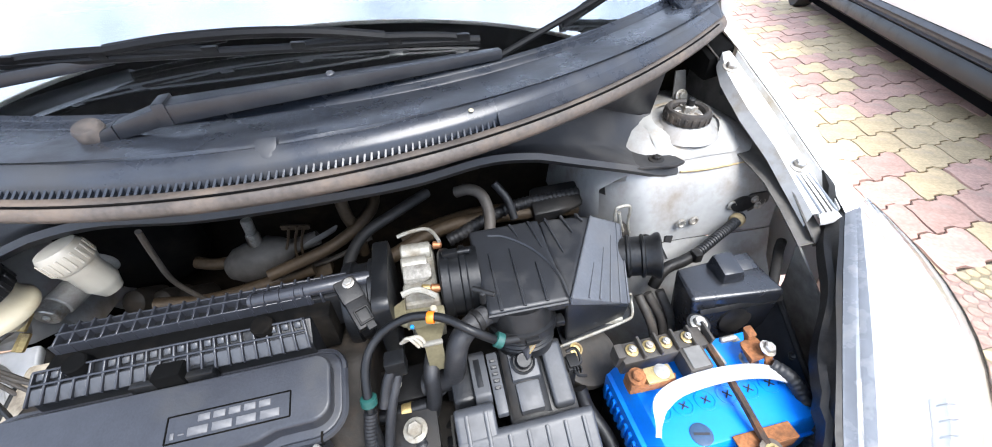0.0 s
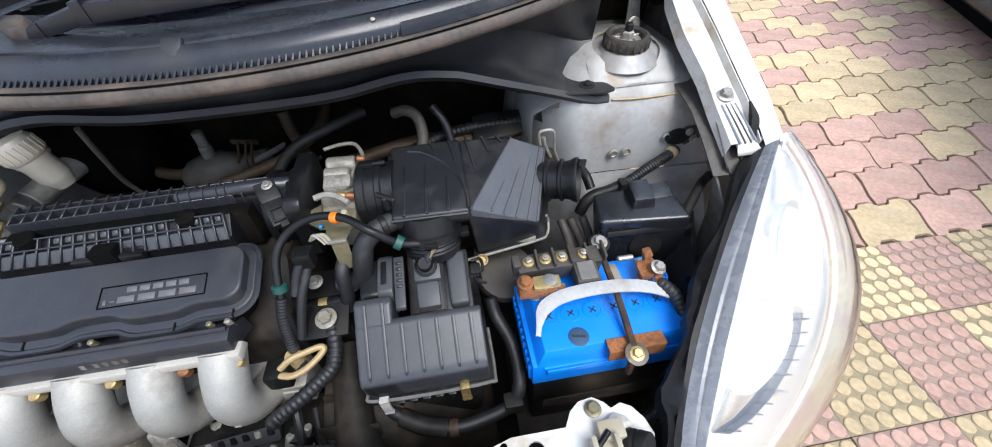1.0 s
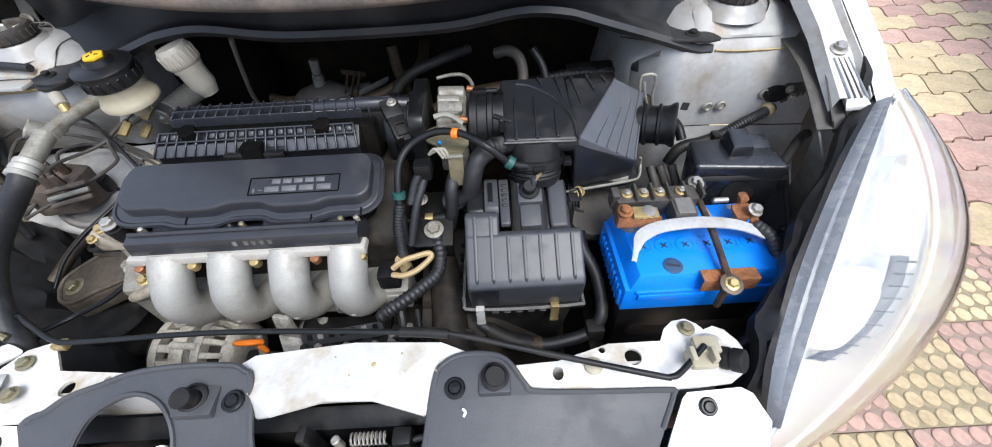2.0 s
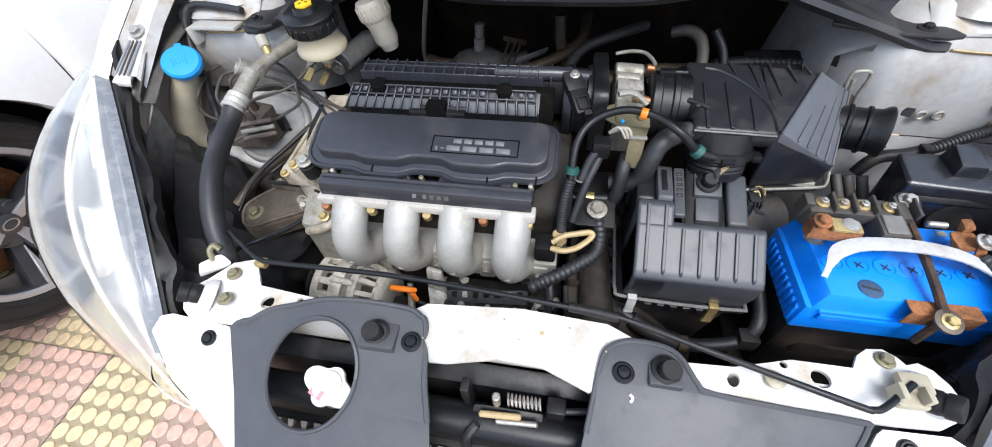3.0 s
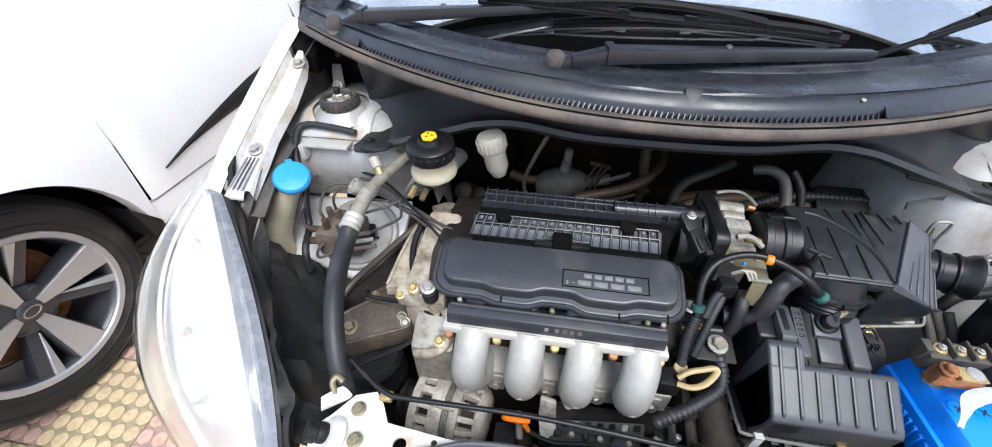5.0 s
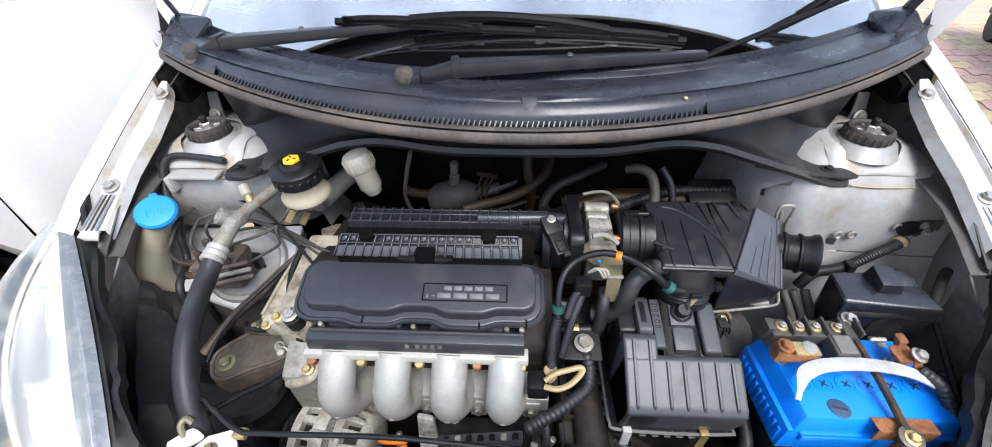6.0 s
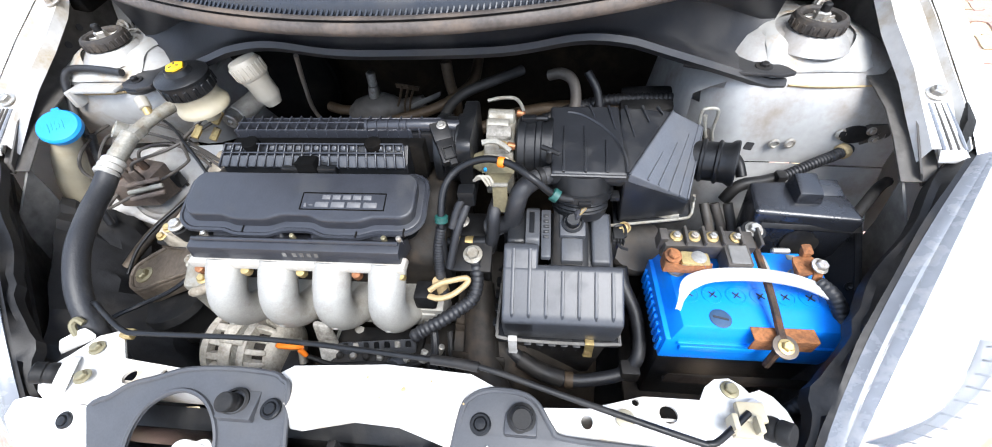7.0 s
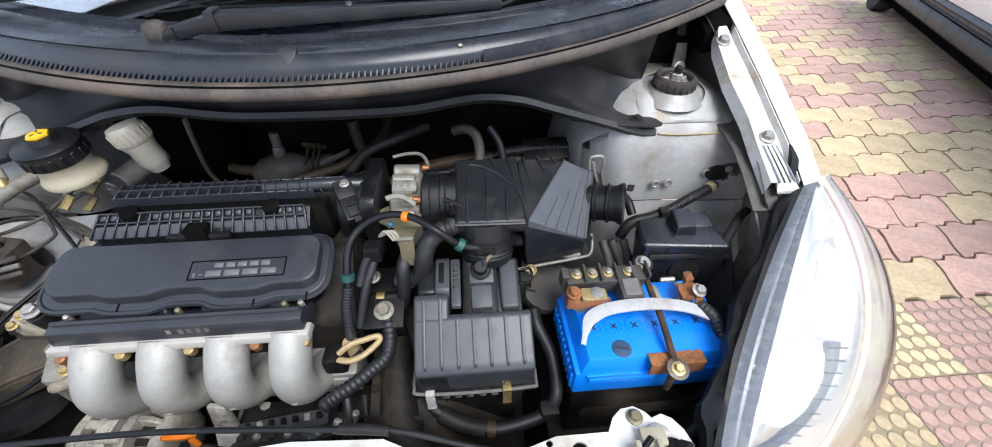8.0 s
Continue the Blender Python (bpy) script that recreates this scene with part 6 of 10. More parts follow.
# ---- alternator ----
alt = thing("alternator", "cast aluminium alternator with finned vents, dusty", "alternator", (-0.26, 0.27, 0.46))
am = axis((-0.338, 0.283, 0.525), (1, -0.10, 0.0)) @ Matrix.Diagonal((0.95, 0.95, 0.86, 1))
bm = mesh()
lathe(bm, [(0.03, 0.004), (0.048, 0.006), (0.050, 0.040), (0.060, 0.066), (0.0605, 0.080), (0.049, 0.090), (0.047, 0.120), (0.040, 0.136), (0.02, 0.138)], am, 40)
part("core", bm, GRIME, alt, "dark laminated core seen between the castings")
for prof in ([(0.02, 0.0), (0.050, 0.001), (0.0645, 0.004), (0.0655, 0.008), (0.0655, 0.019), (0.050, 0.019)], [(0.052, 0.040), (0.0645, 0.041), (0.0662, 0.045), (0.0662, 0.062), (0.0645, 0.066), (0.055, 0.066)], [(0.055, 0.079), (0.0645, 0.080), (0.066, 0.083), (0.066, 0.096), (0.052, 0.098)], [(0.050, 0.122), (0.055, 0.126), (0.050, 0.138), (0.040, 0.145), (0.016, 0.147)]):
    bm = mesh()
    lathe(bm, prof, am, 40)
    part("casting_ring", bm, DUSTALU, alt)
for k in range(5):
    bm = mesh()
    lathe(bm, [(0.060, 0.0672 + 0.0025 * k), (0.0618, 0.0675 + 0.0025 * k), (0.0618, 0.0688 + 0.0025 * k), (0.060, 0.069 + 0.0025 * k)], am, 40, caps=False)
    part("lamination", bm, CAST, alt)
for k in range(16):
    a = 2 * math.pi * k / 16
    bm = mesh()
    hull(bm, [am @ Vector((r * math.cos(a + d), r * math.sin(a + d), z)) for r in (0.05, 0.0648) for d in (-0.1, 0.1) for z in (0.017, 0.043)], 0.0015, 1)
    part("fin", bm, DUSTALU, alt)
for k in range(18):
    a = 2 * math.pi * k / 18
    bm = mesh()
    hull(bm, [am @ Vector((r * math.cos(a + d), r * math.sin(a + d), z)) for r, z in ((0.046, 0.092), (0.0645, 0.092), (0.063, 0.112), (0.0555, 0.130), (0.042, 0.132)) for d in (-0.075, 0.075)], 0.0012, 1)
    part("fin", bm, DUSTALU, alt)
for k in range(4):
    a = math.pi * (0.1 + 0.5 * k)
    bm = mesh()
    cyl(bm, am @ Vector((0.064 * math.cos(a), 0.064 * math.sin(a), 0.040)), am @ Vector((0.064 * math.cos(a), 0.064 * math.sin(a), 0.09)), 0.006, 0.006, 10)
    part("through_bolt", bm, DUSTALU, alt)
bm = mesh()
lathe(bm, [(0.03, -0.03), (0.036, -0.03), (0.036, -0.024), (0.031, -0.021), (0.036, -0.018), (0.031, -0.015), (0.036, -0.012), (0.036, -0.004), (0.03, -0.002)], am, 28)
part("pulley", bm, RUBBER, alt)
bm = mesh()
box(bm, (-0.2, 0.215, 0.5), (-0.165, 0.26, 0.56), 0.006)
part("plug", bm, DUSTY, alt)
bm = mesh()
tube(bm, [(-0.168 + 0.0175 * math.cos(k * math.pi / 8), 0.243 - 0.004 * math.sin(k * math.pi / 8), 0.611 + 0.0065 * math.sin(k * math.pi / 8)) for k in range(17)], 0.0042, 8, 1, curve=False)
cyl(bm, (-0.156, 0.242, 0.604), (-0.148, 0.238, 0.590), 0.0045, 0.0035, 10)
part("orange_loop", bm, ORANGE, alt, "bright orange plastic pull loop")

# dipstick, starter and brackets below the runners
low = thing("lower_engine_parts", "dusty brackets, sensors and castings under the intake runners", "engine part", (-0.05, 0.27, 0.45))
bm = mesh()
box(bm, (-0.12, 0.235, 0.545), (0.02, 0.30, 0.575), 0.006)
part("bracket", bm, DUSTY, low)
bm = mesh()
hull(bm, [(-0.13, 0.25, 0.56), (-0.08, 0.25, 0.565), (-0.13, 0.30, 0.57), (-0.08, 0.30, 0.58), (-0.13, 0.25, 0.51), (-0.08, 0.25, 0.51), (-0.13, 0.30, 0.51), (-0.08, 0.3, 0.51)], 0.008)
part("casting", bm, ALU_D, low)
bm = mesh()
hull(bm, [(-0.136, 0.268, 0.632), (-0.112, 0.266, 0.628), (-0.136, 0.258, 0.60), (-0.108, 0.258, 0.585), (-0.136, 0.276, 0.632), (-0.112, 0.274, 0.628), (-0.136, 0.266, 0.60), (-0.108, 0.266, 0.585)], 0.003)
hull(bm, [(-0.136, 0.258, 0.602), (-0.108, 0.258, 0.587), (-0.13, 0.235, 0.575), (-0.105, 0.238, 0.565), (-0.136, 0.262, 0.596), (-0.108, 0.262, 0.58)], 0.003)
part("stay_bracket", bm, ALU_D, low, "pale cast stay bracket")
bm = mesh()
hull(bm, [(-0.112, 0.262, 0.590), (0.018, 0.264, 0.615), (-0.112, 0.250, 0.572), (0.018, 0.250, 0.592), (-0.112, 0.268, 0.575), (0.018, 0.268, 0.598)], 0.004)
part("loom_channel", bm, FADED, low, "grey dusty loom channel")
for i in range(7):
    bm = mesh()
    x = -0.10 + 0.017 * i
    hull(bm, [(x, 0.2545, 0.582 + 0.0033 * i), (x + 0.009, 0.2545, 0.584 + 0.0033 * i), (x, 0.261, 0.592 + 0.0033 * i), (x + 0.009, 0.261, 0.594 + 0.0033 * i), (x, 0.259, 0.58 + 0.0033 * i), (x + 0.009, 0.259, 0.58 + 0.0033 * i)], 0.001, 1)
    part("channel_tab", bm, ALU_D if i in (1, 5) else BLACK, low)
bm = mesh()
lathe(bm, [(0.001, 0.0), (0.016, 0.001), (0.019, 0.006), (0.019, 0.03), (0.014, 0.034), (0.014, 0.05)], axis((-0.018, 0.232, 0.57), (0.3, 0.8, -0.5)), 22)
part("sensor_drum", bm, FADED, low)
for a, b, r, mt in (((-0.16, 0.235, 0.57), (-0.165, 0.26, 0.60), 0.006, STEEL), ((0.03, 0.24, 0.592), (0.034, 0.25, 0.607), 0.007, ALU_D), ((0.052, 0.25, 0.60), (0.06, 0.252, 0.618), 0.006, STEEL), ((-0.075, 0.225, 0.552), (-0.07, 0.235, 0.57), 0.008, ALU_D), ((-0.045, 0.222, 0.545), (-0.04, 0.232, 0.558), 0.006, COPPER)):
    bm = mesh()
    cyl(bm, a, b, r, r * 0.8, 12, 0.001)
    part("boss", bm, mt, low)
for k, pts in enumerate(([(-0.15, 0.24, 0.585), (-0.11, 0.235, 0.572), (-0.05, 0.24, 0.575), (0.0, 0.235, 0.58), (0.06, 0.25, 0.60)], [(0.045, 0.28, 0.64), (0.05, 0.25, 0.615), (0.045, 0.228, 0.58), (0.06, 0.22, 0.54)], [(0.07, 0.27, 0.63), (0.075, 0.24, 0.605), (0.085, 0.225, 0.57), (0.08, 0.22, 0.53)], [(-0.14, 0.23, 0.56), (-0.08, 0.222, 0.535), (-0.01, 0.222, 0.54), (0.03, 0.226, 0.56)])):
    bm = mesh()
    tube(bm, pts, (0.004, 0.006, 0.004, 0.005)[k], 8)
    part("lead", bm, (RUBBER, HOSE, RUBBER, HOSE)[k], low)
for i in range(6):
    bm = mesh()
    cyl(bm, (-0.105 + 0.021 * i, 0.248, 0.575), (-0.105 + 0.021 * i, 0.248, 0.581), 0.006, 0.005, 12)
    part("screw", bm, STEEL if i % 2 else DUSTY, low)
bm = mesh()
hull(bm, [(0.0, 0.24, 0.50), (0.07, 0.24, 0.50), (0.0, 0.32, 0.57), (0.07, 0.32, 0.57), (0.0, 0.24, 0.56), (0.07, 0.25, 0.55), (0.0, 0.32, 0.45), (0.07, 0.32, 0.45)], 0.01)
part("starter", bm, GRIME, low)
for (p, q, r, mt) in (((-0.16, 0.26, 0.53), (-0.13, 0.22, 0.50), 0.014, GRIME), ((0.04, 0.225, 0.52), (0.10, 0.235, 0.50), 0.018, GRIME), ((-0.03, 0.21, 0.5), (0.02, 0.21, 0.5), 0.016, DUSTY), ((-0.09, 0.21, 0.51), (-0.05, 0.215, 0.51), 0.013, STEEL)):
    bm = mesh()
    cyl(bm, p, q, r, r * 0.85)
    part("canister", bm, mt, low)
bm = mesh()
tube(bm, [(-0.06, 0.225, 0.535), (-0.035, 0.215, 0.545), (-0.01, 0.22, 0.535)], 0.007, 8)
part("blue_plug", bm, CYAN, low, "small teal blue plug")

# ---- gearbox side: case, wiring, brackets between engine and airbox ----
gear = thing("gearbox", "grimy gearbox casing under the wiring", "gearbox", (0.15, 0.35, 0.35))
bm = mesh()
hull(bm, [(0.07, 0.22, 0.60), (0.07, 0.42, 0.66), (0.14, 0.23, 0.58), (0.30, 0.40, 0.60), (0.07, 0.22, 0.35), (0.30, 0.22, 0.35), (0.07, 0.45, 0.35), (0.30, 0.45, 0.35)], 0.02)
part("casing", bm, GRIME, gear)
for i in range(5):
    bm = mesh()
    y = 0.24 + 0.04 * i
    hull(bm, [(0.075, y - 0.003, 0.60), (0.15, y - 0.003, 0.585), (0.075, y + 0.003, 0.63), (0.15, y + 0.003, 0.615), (0.075, y + 0.003, 0.60), (0.15, y - 0.003, 0.61)], 0.0015, 1)
    part("casting_rib", bm, GRIME, gear)
bm = mesh()
tube(bm, [(0.105, 0.345, 0.64), (0.112, 0.29, 0.62), (0.118, 0.235, 0.60), (0.135, 0.20, 0.585)], (0.022, 0.028), 14)
part("casting_arm", bm, GRIME, gear)
brk = thing("bracket_stack", "steel bracket with a large washer bolt", "bracket", (0.1, 0.345, 0.66))
bm = mesh()
hull(bm, [(0.072, 0.325, 0.70), (0.128, 0.325, 0.70), (0.072, 0.372, 0.71), (0.128, 0.372, 0.71), (0.072, 0.33, 0.69), (0.128, 0.33, 0.69)], 0.003)
hull(bm, [(0.085, 0.34, 0.60), (0.122, 0.34, 0.60), (0.085, 0.36, 0.70), (0.122, 0.36, 0.70), (0.085, 0.37, 0.60), (0.122, 0.37, 0.60)], 0.003)
part("plate", bm, DUSTY, brk)
bolt(brk, (0.102, 0.345, 0.712), (0, -0.25, 1), 0.0092, CAST, washer=1.5)
bm = mesh()
cyl(bm, (0.05, 0.375, 0.70), (0.118, 0.375, 0.705), 0.0085, 0.0085, 14)
part("pipe_stub", bm, BLACK, brk)
bm = mesh()
cyl(bm, (0.086, 0.375, 0.7025), (0.10, 0.375, 0.7035), 0.0092, 0.0092, 14)
part("clamp", bm, BRASS, brk)
bolt(brk, (0.078, 0.408, 0.712), (0, -0.2, 1), 0.0075)
bm = mesh()
box(bm, (0.05, 0.39, 0.66), (0.13, 0.44, 0.70), 0.006)
part("thermostat_housing", bm, DUSTY, brk)

# ---- throttle body ----
tb = thing("throttle_body", "cast aluminium throttle body with brass bolts and a black flange", "throttle body", (0.13, 0.47, 0.72))
bm = mesh()
hull(bm, [(0.112, 0.45, 0.802), (0.155, 0.45, 0.80), (0.112, 0.545, 0.815), (0.155, 0.548, 0.812), (0.112, 0.45, 0.73), (0.155, 0.45, 0.73), (0.112, 0.55, 0.74), (0.155, 0.55, 0.74)], 0.005)
part("body", bm, CAST, tb)
for y, z, r, x1 in ((0.533, 0.812, 0.0135, 0.152), (0.509, 0.812, 0.0125, 0.146), (0.468, 0.802, 0.013, 0.15)):
    bm = mesh()
    cyl(bm, (0.112, y, z), (x1, y + 0.001, z - 0.002), r, r * 0.96, 20, 0.002)
    part("cast_barrel", bm, CAST, tb)
bm = mesh()
hull(bm, [(0.114, 0.478, 0.818), (0.15, 0.478, 0.816), (0.114, 0.50, 0.823), (0.15, 0.50, 0.820), (0.114, 0.478, 0.79), (0.15, 0.50, 0.79)], 0.003)
part("cast_pad", bm, ALU_D, tb)
bm = mesh()
tube(bm, [(0.111, 0.548, 0.832), (0.130, 0.552, 0.834), (0.150, 0.555, 0.832), (0.160, 0.545, 0.830), (0.166, 0.528, 0.828)], 0.0027, 8, 3)
part("top_rim", bm, CAST, tb)
for p, q in (((0.156, 0.532, 0.820), (0.168, 0.530, 0.820)), ((0.146, 0.462, 0.812), (0.160, 0.460, 0.811)), ((0.135, 0.462, 0.814), (0.146, 0.462, 0.812))):
    bm = mesh()
    cyl(bm, p, q, 0.0058, 0.0050, 10)
    part("idle_screw", bm, BRASS if q[0] < 0.15 else COPPER, tb)
bm = mesh()
tube(bm, [(0.113, 0.444, 0.829), (0.126, 0.447, 0.830), (0.138, 0.447, 0.826), (0.151, 0.443, 0.817)], 0.0040, 8)
part("throttle_lever", bm, CAST, tb)
bm = mesh()
hull(bm, [(0.113, 0.442, 0.806), (0.158, 0.440, 0.803), (0.113, 0.415, 0.800), (0.158, 0.418, 0.797), (0.113, 0.442, 0.800), (0.158, 0.44, 0.797)], 0.0015)
hull(bm, [(0.120, 0.416, 0.801), (0.156, 0.418, 0.799), (0.130, 0.392, 0.803), (0.150, 0.392, 0.802), (0.130, 0.392, 0.797), (0.156, 0.418, 0.794)], 0.0015)
hull(bm, [(0.130, 0.392, 0.803), (0.150, 0.392, 0.802), (0.130, 0.386, 0.755), (0.150, 0.386, 0.755), (0.130, 0.394, 0.755), (0.15, 0.394, 0.80)], 0.0015)
part("lever_bracket", bm, KHAKI, tb, "dull plated lever bracket")
bm = mesh()
hull(bm, [(0.086, 0.440, 0.806), (0.113, 0.460, 0.806), (0.113, 0.420, 0.801), (0.086, 0.437, 0.802), (0.113, 0.456, 0.80), (0.113, 0.42, 0.797)], 0.001)
part("cable_quadrant", bm, KHAKI, tb)
bm = mesh()
box(bm, (0.129, 0.387, 0.8005), (0.151, 0.3925, 0.8045), 0.0015)
part("bracket_edge", bm, CAST, tb)
for p in ((0.082, 0.459, 0.824), (0.082, 0.527, 0.836), (0.082, 0.45, 0.75)):
    bm = mesh()
    cyl(bm, (p[0] + 0.014, p[1], p[2] - 0.004), (p[0] - 0.002, p[1], p[2] - 0.004), 0.008, 0.008, 6, 0.001)
    part("flange_bolt", bm, KHAKI, tb)
bm = mesh()
cyl(bm, (0.146, 0.432, 0.802), (0.146, 0.430, 0.814), 0.0042, 0.0040, 10)
part("pale_pin", bm, CREAM, tb)
bm = mesh()
prism(bm, rounded(-0.05, -0.06, 0.05, 0.06, 0.015), -0.01, 0.01, 0.003, 2, Matrix.Translation((0.09, 0.485, 0.79)) @ Euler((0, radians(90), 0)).to_matrix().to_4x4())
part("flange", bm, BLACK, tb)
bm = mesh()
lathe(bm, [(0.05, 0), (0.052, 0.004), (0.052, 0.012), (0.048, 0.014), (0.048, 0.03), (0.052, 0.032), (0.052, 0.04)], axis((0.042, 0.49, 0.785), (1, 0, 0)), 32)
part("inlet_collar", bm, BLACK, tb)
bm = mesh()
for x, y, mt in ((0.12, 0.412, 0),):
    cyl(bm, (x, y, 0.808), (x, y - 0.002, 0.813), 0.0025, 0.0022, 10)
part("blue_pin", bm, CYAN, tb)

# ---- intake resonator and its ducts ----
rs = thing("intake_resonator", "ribbed black plastic intake resonator chamber", "air intake", (0.31, 0.46, 0.70))
RA, RB, RC, RD = (Vector(p) for p in ((0.303, 0.402, 0.8115), (0.376, 0.522, 0.8285), (0.430, 0.530, 0.7965), (0.396, 0.418, 0.7505)))
bm = mesh()
hull(bm, [(0.206, 0.404, 0.812), RA, (0.303, 0.53, 0.832), (0.206, 0.53, 0.8325), (0.303, 0.4005, 0.80), (0.206, 0.405, 0.792), (0.305, 0.412, 0.782), (0.206, 0.416, 0.780), (0.21, 0.56, 0.76), (0.305, 0.56, 0.76), (0.305, 0.556, 0.80), (0.21, 0.558, 0.80)], 0.006, 3)
part("chamber", bm, SATIN, rs)
bm = mesh()
hull(bm, [RA, RB, RC, RD, (0.299, 0.402, 0.80), (0.299, 0.53, 0.8318), (0.306, 0.411, 0.715), (0.312, 0.50, 0.715), (0.399, 0.428, 0.715), (0.436, 0.54, 0.715), (0.32, 0.552, 0.72), (0.43, 0.545, 0.79), (0.37, 0.552, 0.80)], 0.006, 3)
part("chamber_end", bm, SATIN, rs)
wn2 = (RB - RA).cross(RD - RA).normalized()
wn2 = wn2 if wn2.z > 0 else -wn2


def wedge(u, v, o=0.0):
    """A point on the sloping end panel: u from its upper edge across, v from front to back."""
    return RA.lerp(RD, u).lerp(RB.lerp(RC, u), v) + wn2 * o


# Thin panel laid over the slope, its sky sheen in the colour.
bm = mesh()
hull(bm, [wedge(u, v, o) for u, v in ((0.02, 0.0), (0.0, 0.06), (0.0, 0.99), (0.985, 0.99), (0.985, 0.02)) for o in (-0.003, 0.0026)] + [RA + Vector((0.0, 0.0, -0.012))], 0.0022, 3)
part("sloping_panel", bm, PANEL, rs, "faded grey sloping end panel, lightened for sky reflection, with raised ribs")


def strip(p0, p1, n, w=0.0016, h=0.0022, taper=0.3):
    """A raised rib from p0 to p1 standing along n, narrower at its far end."""
    a, b = Vector(p0), Vector(p1)
    d = (b - a).normalized()
    sd = d.cross(n).normalized()
    bm = mesh()
    hull(bm, [p + k * sd * ww + n * q for p, ww, qs in ((a, w, (-0.002, h)), (b, w * taper, (-0.002, h * 0.7))) for k in (-1, 1) for q in qs], 0.0007, 1)
    return bm


for u, v0, v1 in ((0.26, 0.02, 0.42), (0.44, 0.02, 0.62), (0.62, 0.01, 0.80), (0.80, 0.01, 0.985), (0.945, 0.02, 0.985)):
    part("rib", strip(wedge(u, v0, 0.0026), wedge(u, v1, 0.0026), wn2), PANEL, rs)
bm = mesh()
tube(bm, [wedge(0.0, v, 0.0016) for v in (0.0, 0.5, 1.0)], 0.0014, 6, 1, curve=False)
part("panel_edge", bm, FADED, rs)
tn = Vector((0, -0.16, 0.985))


def roof(x, y):
    return Vector((x, y, 0.812 + (y - 0.404) * 0.163))


for x, y0, y1 in ((0.222, 0.405, 0.488), (0.250, 0.405, 0.490), (0.277, 0.405, 0.462)):
    part("rib", strip(roof(x, y0), roof(x + 0.002, y1), tn, 0.002, 0.0026), SATIN, rs)
for x, y0, y1 in ((0.262, 0.529, 0.506), (0.288, 0.529, 0.482), (0.312, 0.529, 0.468), (0.335, 0.528, 0.497), (0.356, 0.527, 0.512)):
    part("rib", strip(roof(x, y0), roof(x + 0.006, y1), tn, 0.002, 0.0026), SATIN, rs)
bm = mesh()
tube(bm, [roof(0.302, 0.405), roof(0.302, 0.432), roof(0.294, 0.462), roof(0.276, 0.49), roof(0.250, 0.512), roof(0.23, 0.518)], 0.0024, 6)
part("curved_seam", bm, SATIN, rs)
bm = mesh()
tube(bm, [(0.206, 0.4035, 0.8085), (0.30, 0.4005, 0.8085)], 0.0022, 6, curve=False)
part("front_edge", bm, SATIN, rs)
bm = mesh()
rim = [(0.300, 0.409), (0.40, 0.424), (0.412, 0.432), (0.446, 0.55), (0.32, 0.56), (0.308, 0.50)]
prism(bm, rim, 0.704, 0.713, 0.002)
part("seam_flange", bm, SATIN, rs)
bm = mesh()
tube(bm, [(0.285, 0.404, 0.7135), (0.34, 0.4125, 0.7135), (0.398, 0.4225, 0.7135), (0.412, 0.43, 0.7145), (0.418, 0.448, 0.722), (0.414, 0.446, 0.738)], 0.0022, 8)
part("pale_bead", bm, CAST, rs, "dust-edged pale bead along the seam")
bm = mesh()
lathe(bm, [(0.043, 0), (0.0465, 0.003), (0.0465, 0.012), (0.044, 0.014), (0.044, 0.026), (0.047, 0.028), (0.047, 0.034), (0.044, 0.036), (0.044, 0.05)], axis((0.160, 0.487, 0.789), (1, -0.06, 0.02)), 36)
part("inlet_hose", bm, BLACK, rs)
bm = mesh()
box(bm, (0.166, 0.484, 0.832), (0.186, 0.494, 0.842), 0.002)
cyl(bm, (0.166, 0.489, 0.838), (0.202, 0.487, 0.839), 0.0035, 0.0035, 10)
part("hose_clamp", bm, BLACK, rs)
bm = mesh()
cyl(bm, (0.203, 0.418, 0.818), (0.2035, 0.414, 0.84), 0.004, 0.004, 10)
cyl(bm, (0.193, 0.424, 0.838), (0.216, 0.408, 0.838), 0.0035, 0.003, 10)
part("clip_tab", bm, BLACK, rs)
bm = mesh()
cyl(bm, (0.222, 0.428, 0.795), (0.19, 0.408, 0.797), 0.0125, 0.0125, 14)
part("spigot", bm, BLACK, rs)
bm = mesh()
tube(bm, [(0.424, 0.534, 0.800), (0.421, 0.532, 0.822), (0.428, 0.531, 0.827), (0.440, 0.531, 0.826), (0.445, 0.533, 0.815), (0.447, 0.536, 0.788), (0.454, 0.538, 0.766)], 0.0024, 8, 5)
tube(bm, [(0.428, 0.533, 0.815), (0.433, 0.534, 0.795), (0.441, 0.536, 0.775)], 0.0028, 8, 5)
part("lid_latch", bm, CAST, rs, "dusty pale wire latch")
bm = mesh()
hull(bm, [(x, y, z) for x, z in ((0.427, 0.790), (0.446, 0.786), (0.432, 0.760), (0.456, 0.758)) for y in (0.536, 0.546)], 0.002)
part("latch_foot", bm, DUSTBLK, rs)
s0, s1 = Vector((0.412, 0.498, 0.763)), Vector((0.468, 0.474, 0.773))
sd0 = (s1 - s0).normalized()
bm = mesh()
lathe(bm, [(0.029, 0.0), (0.0285, 0.014), (0.0315, 0.016), (0.0315, 0.019), (0.0285, 0.021), (0.0282, 0.034), (0.0315, 0.036), (0.0315, 0.039), (0.0285, 0.041), (0.029, 0.05), (0.0325, 0.055), (0.0335, 0.060), (0.0315, 0.062), (0.029, 0.058), (0.028, 0.03)], axis(s0, sd0), 30, caps=False)
part("snorkel", bm, BLACK, rs, "short corrugated snorkel")
bm = mesh()
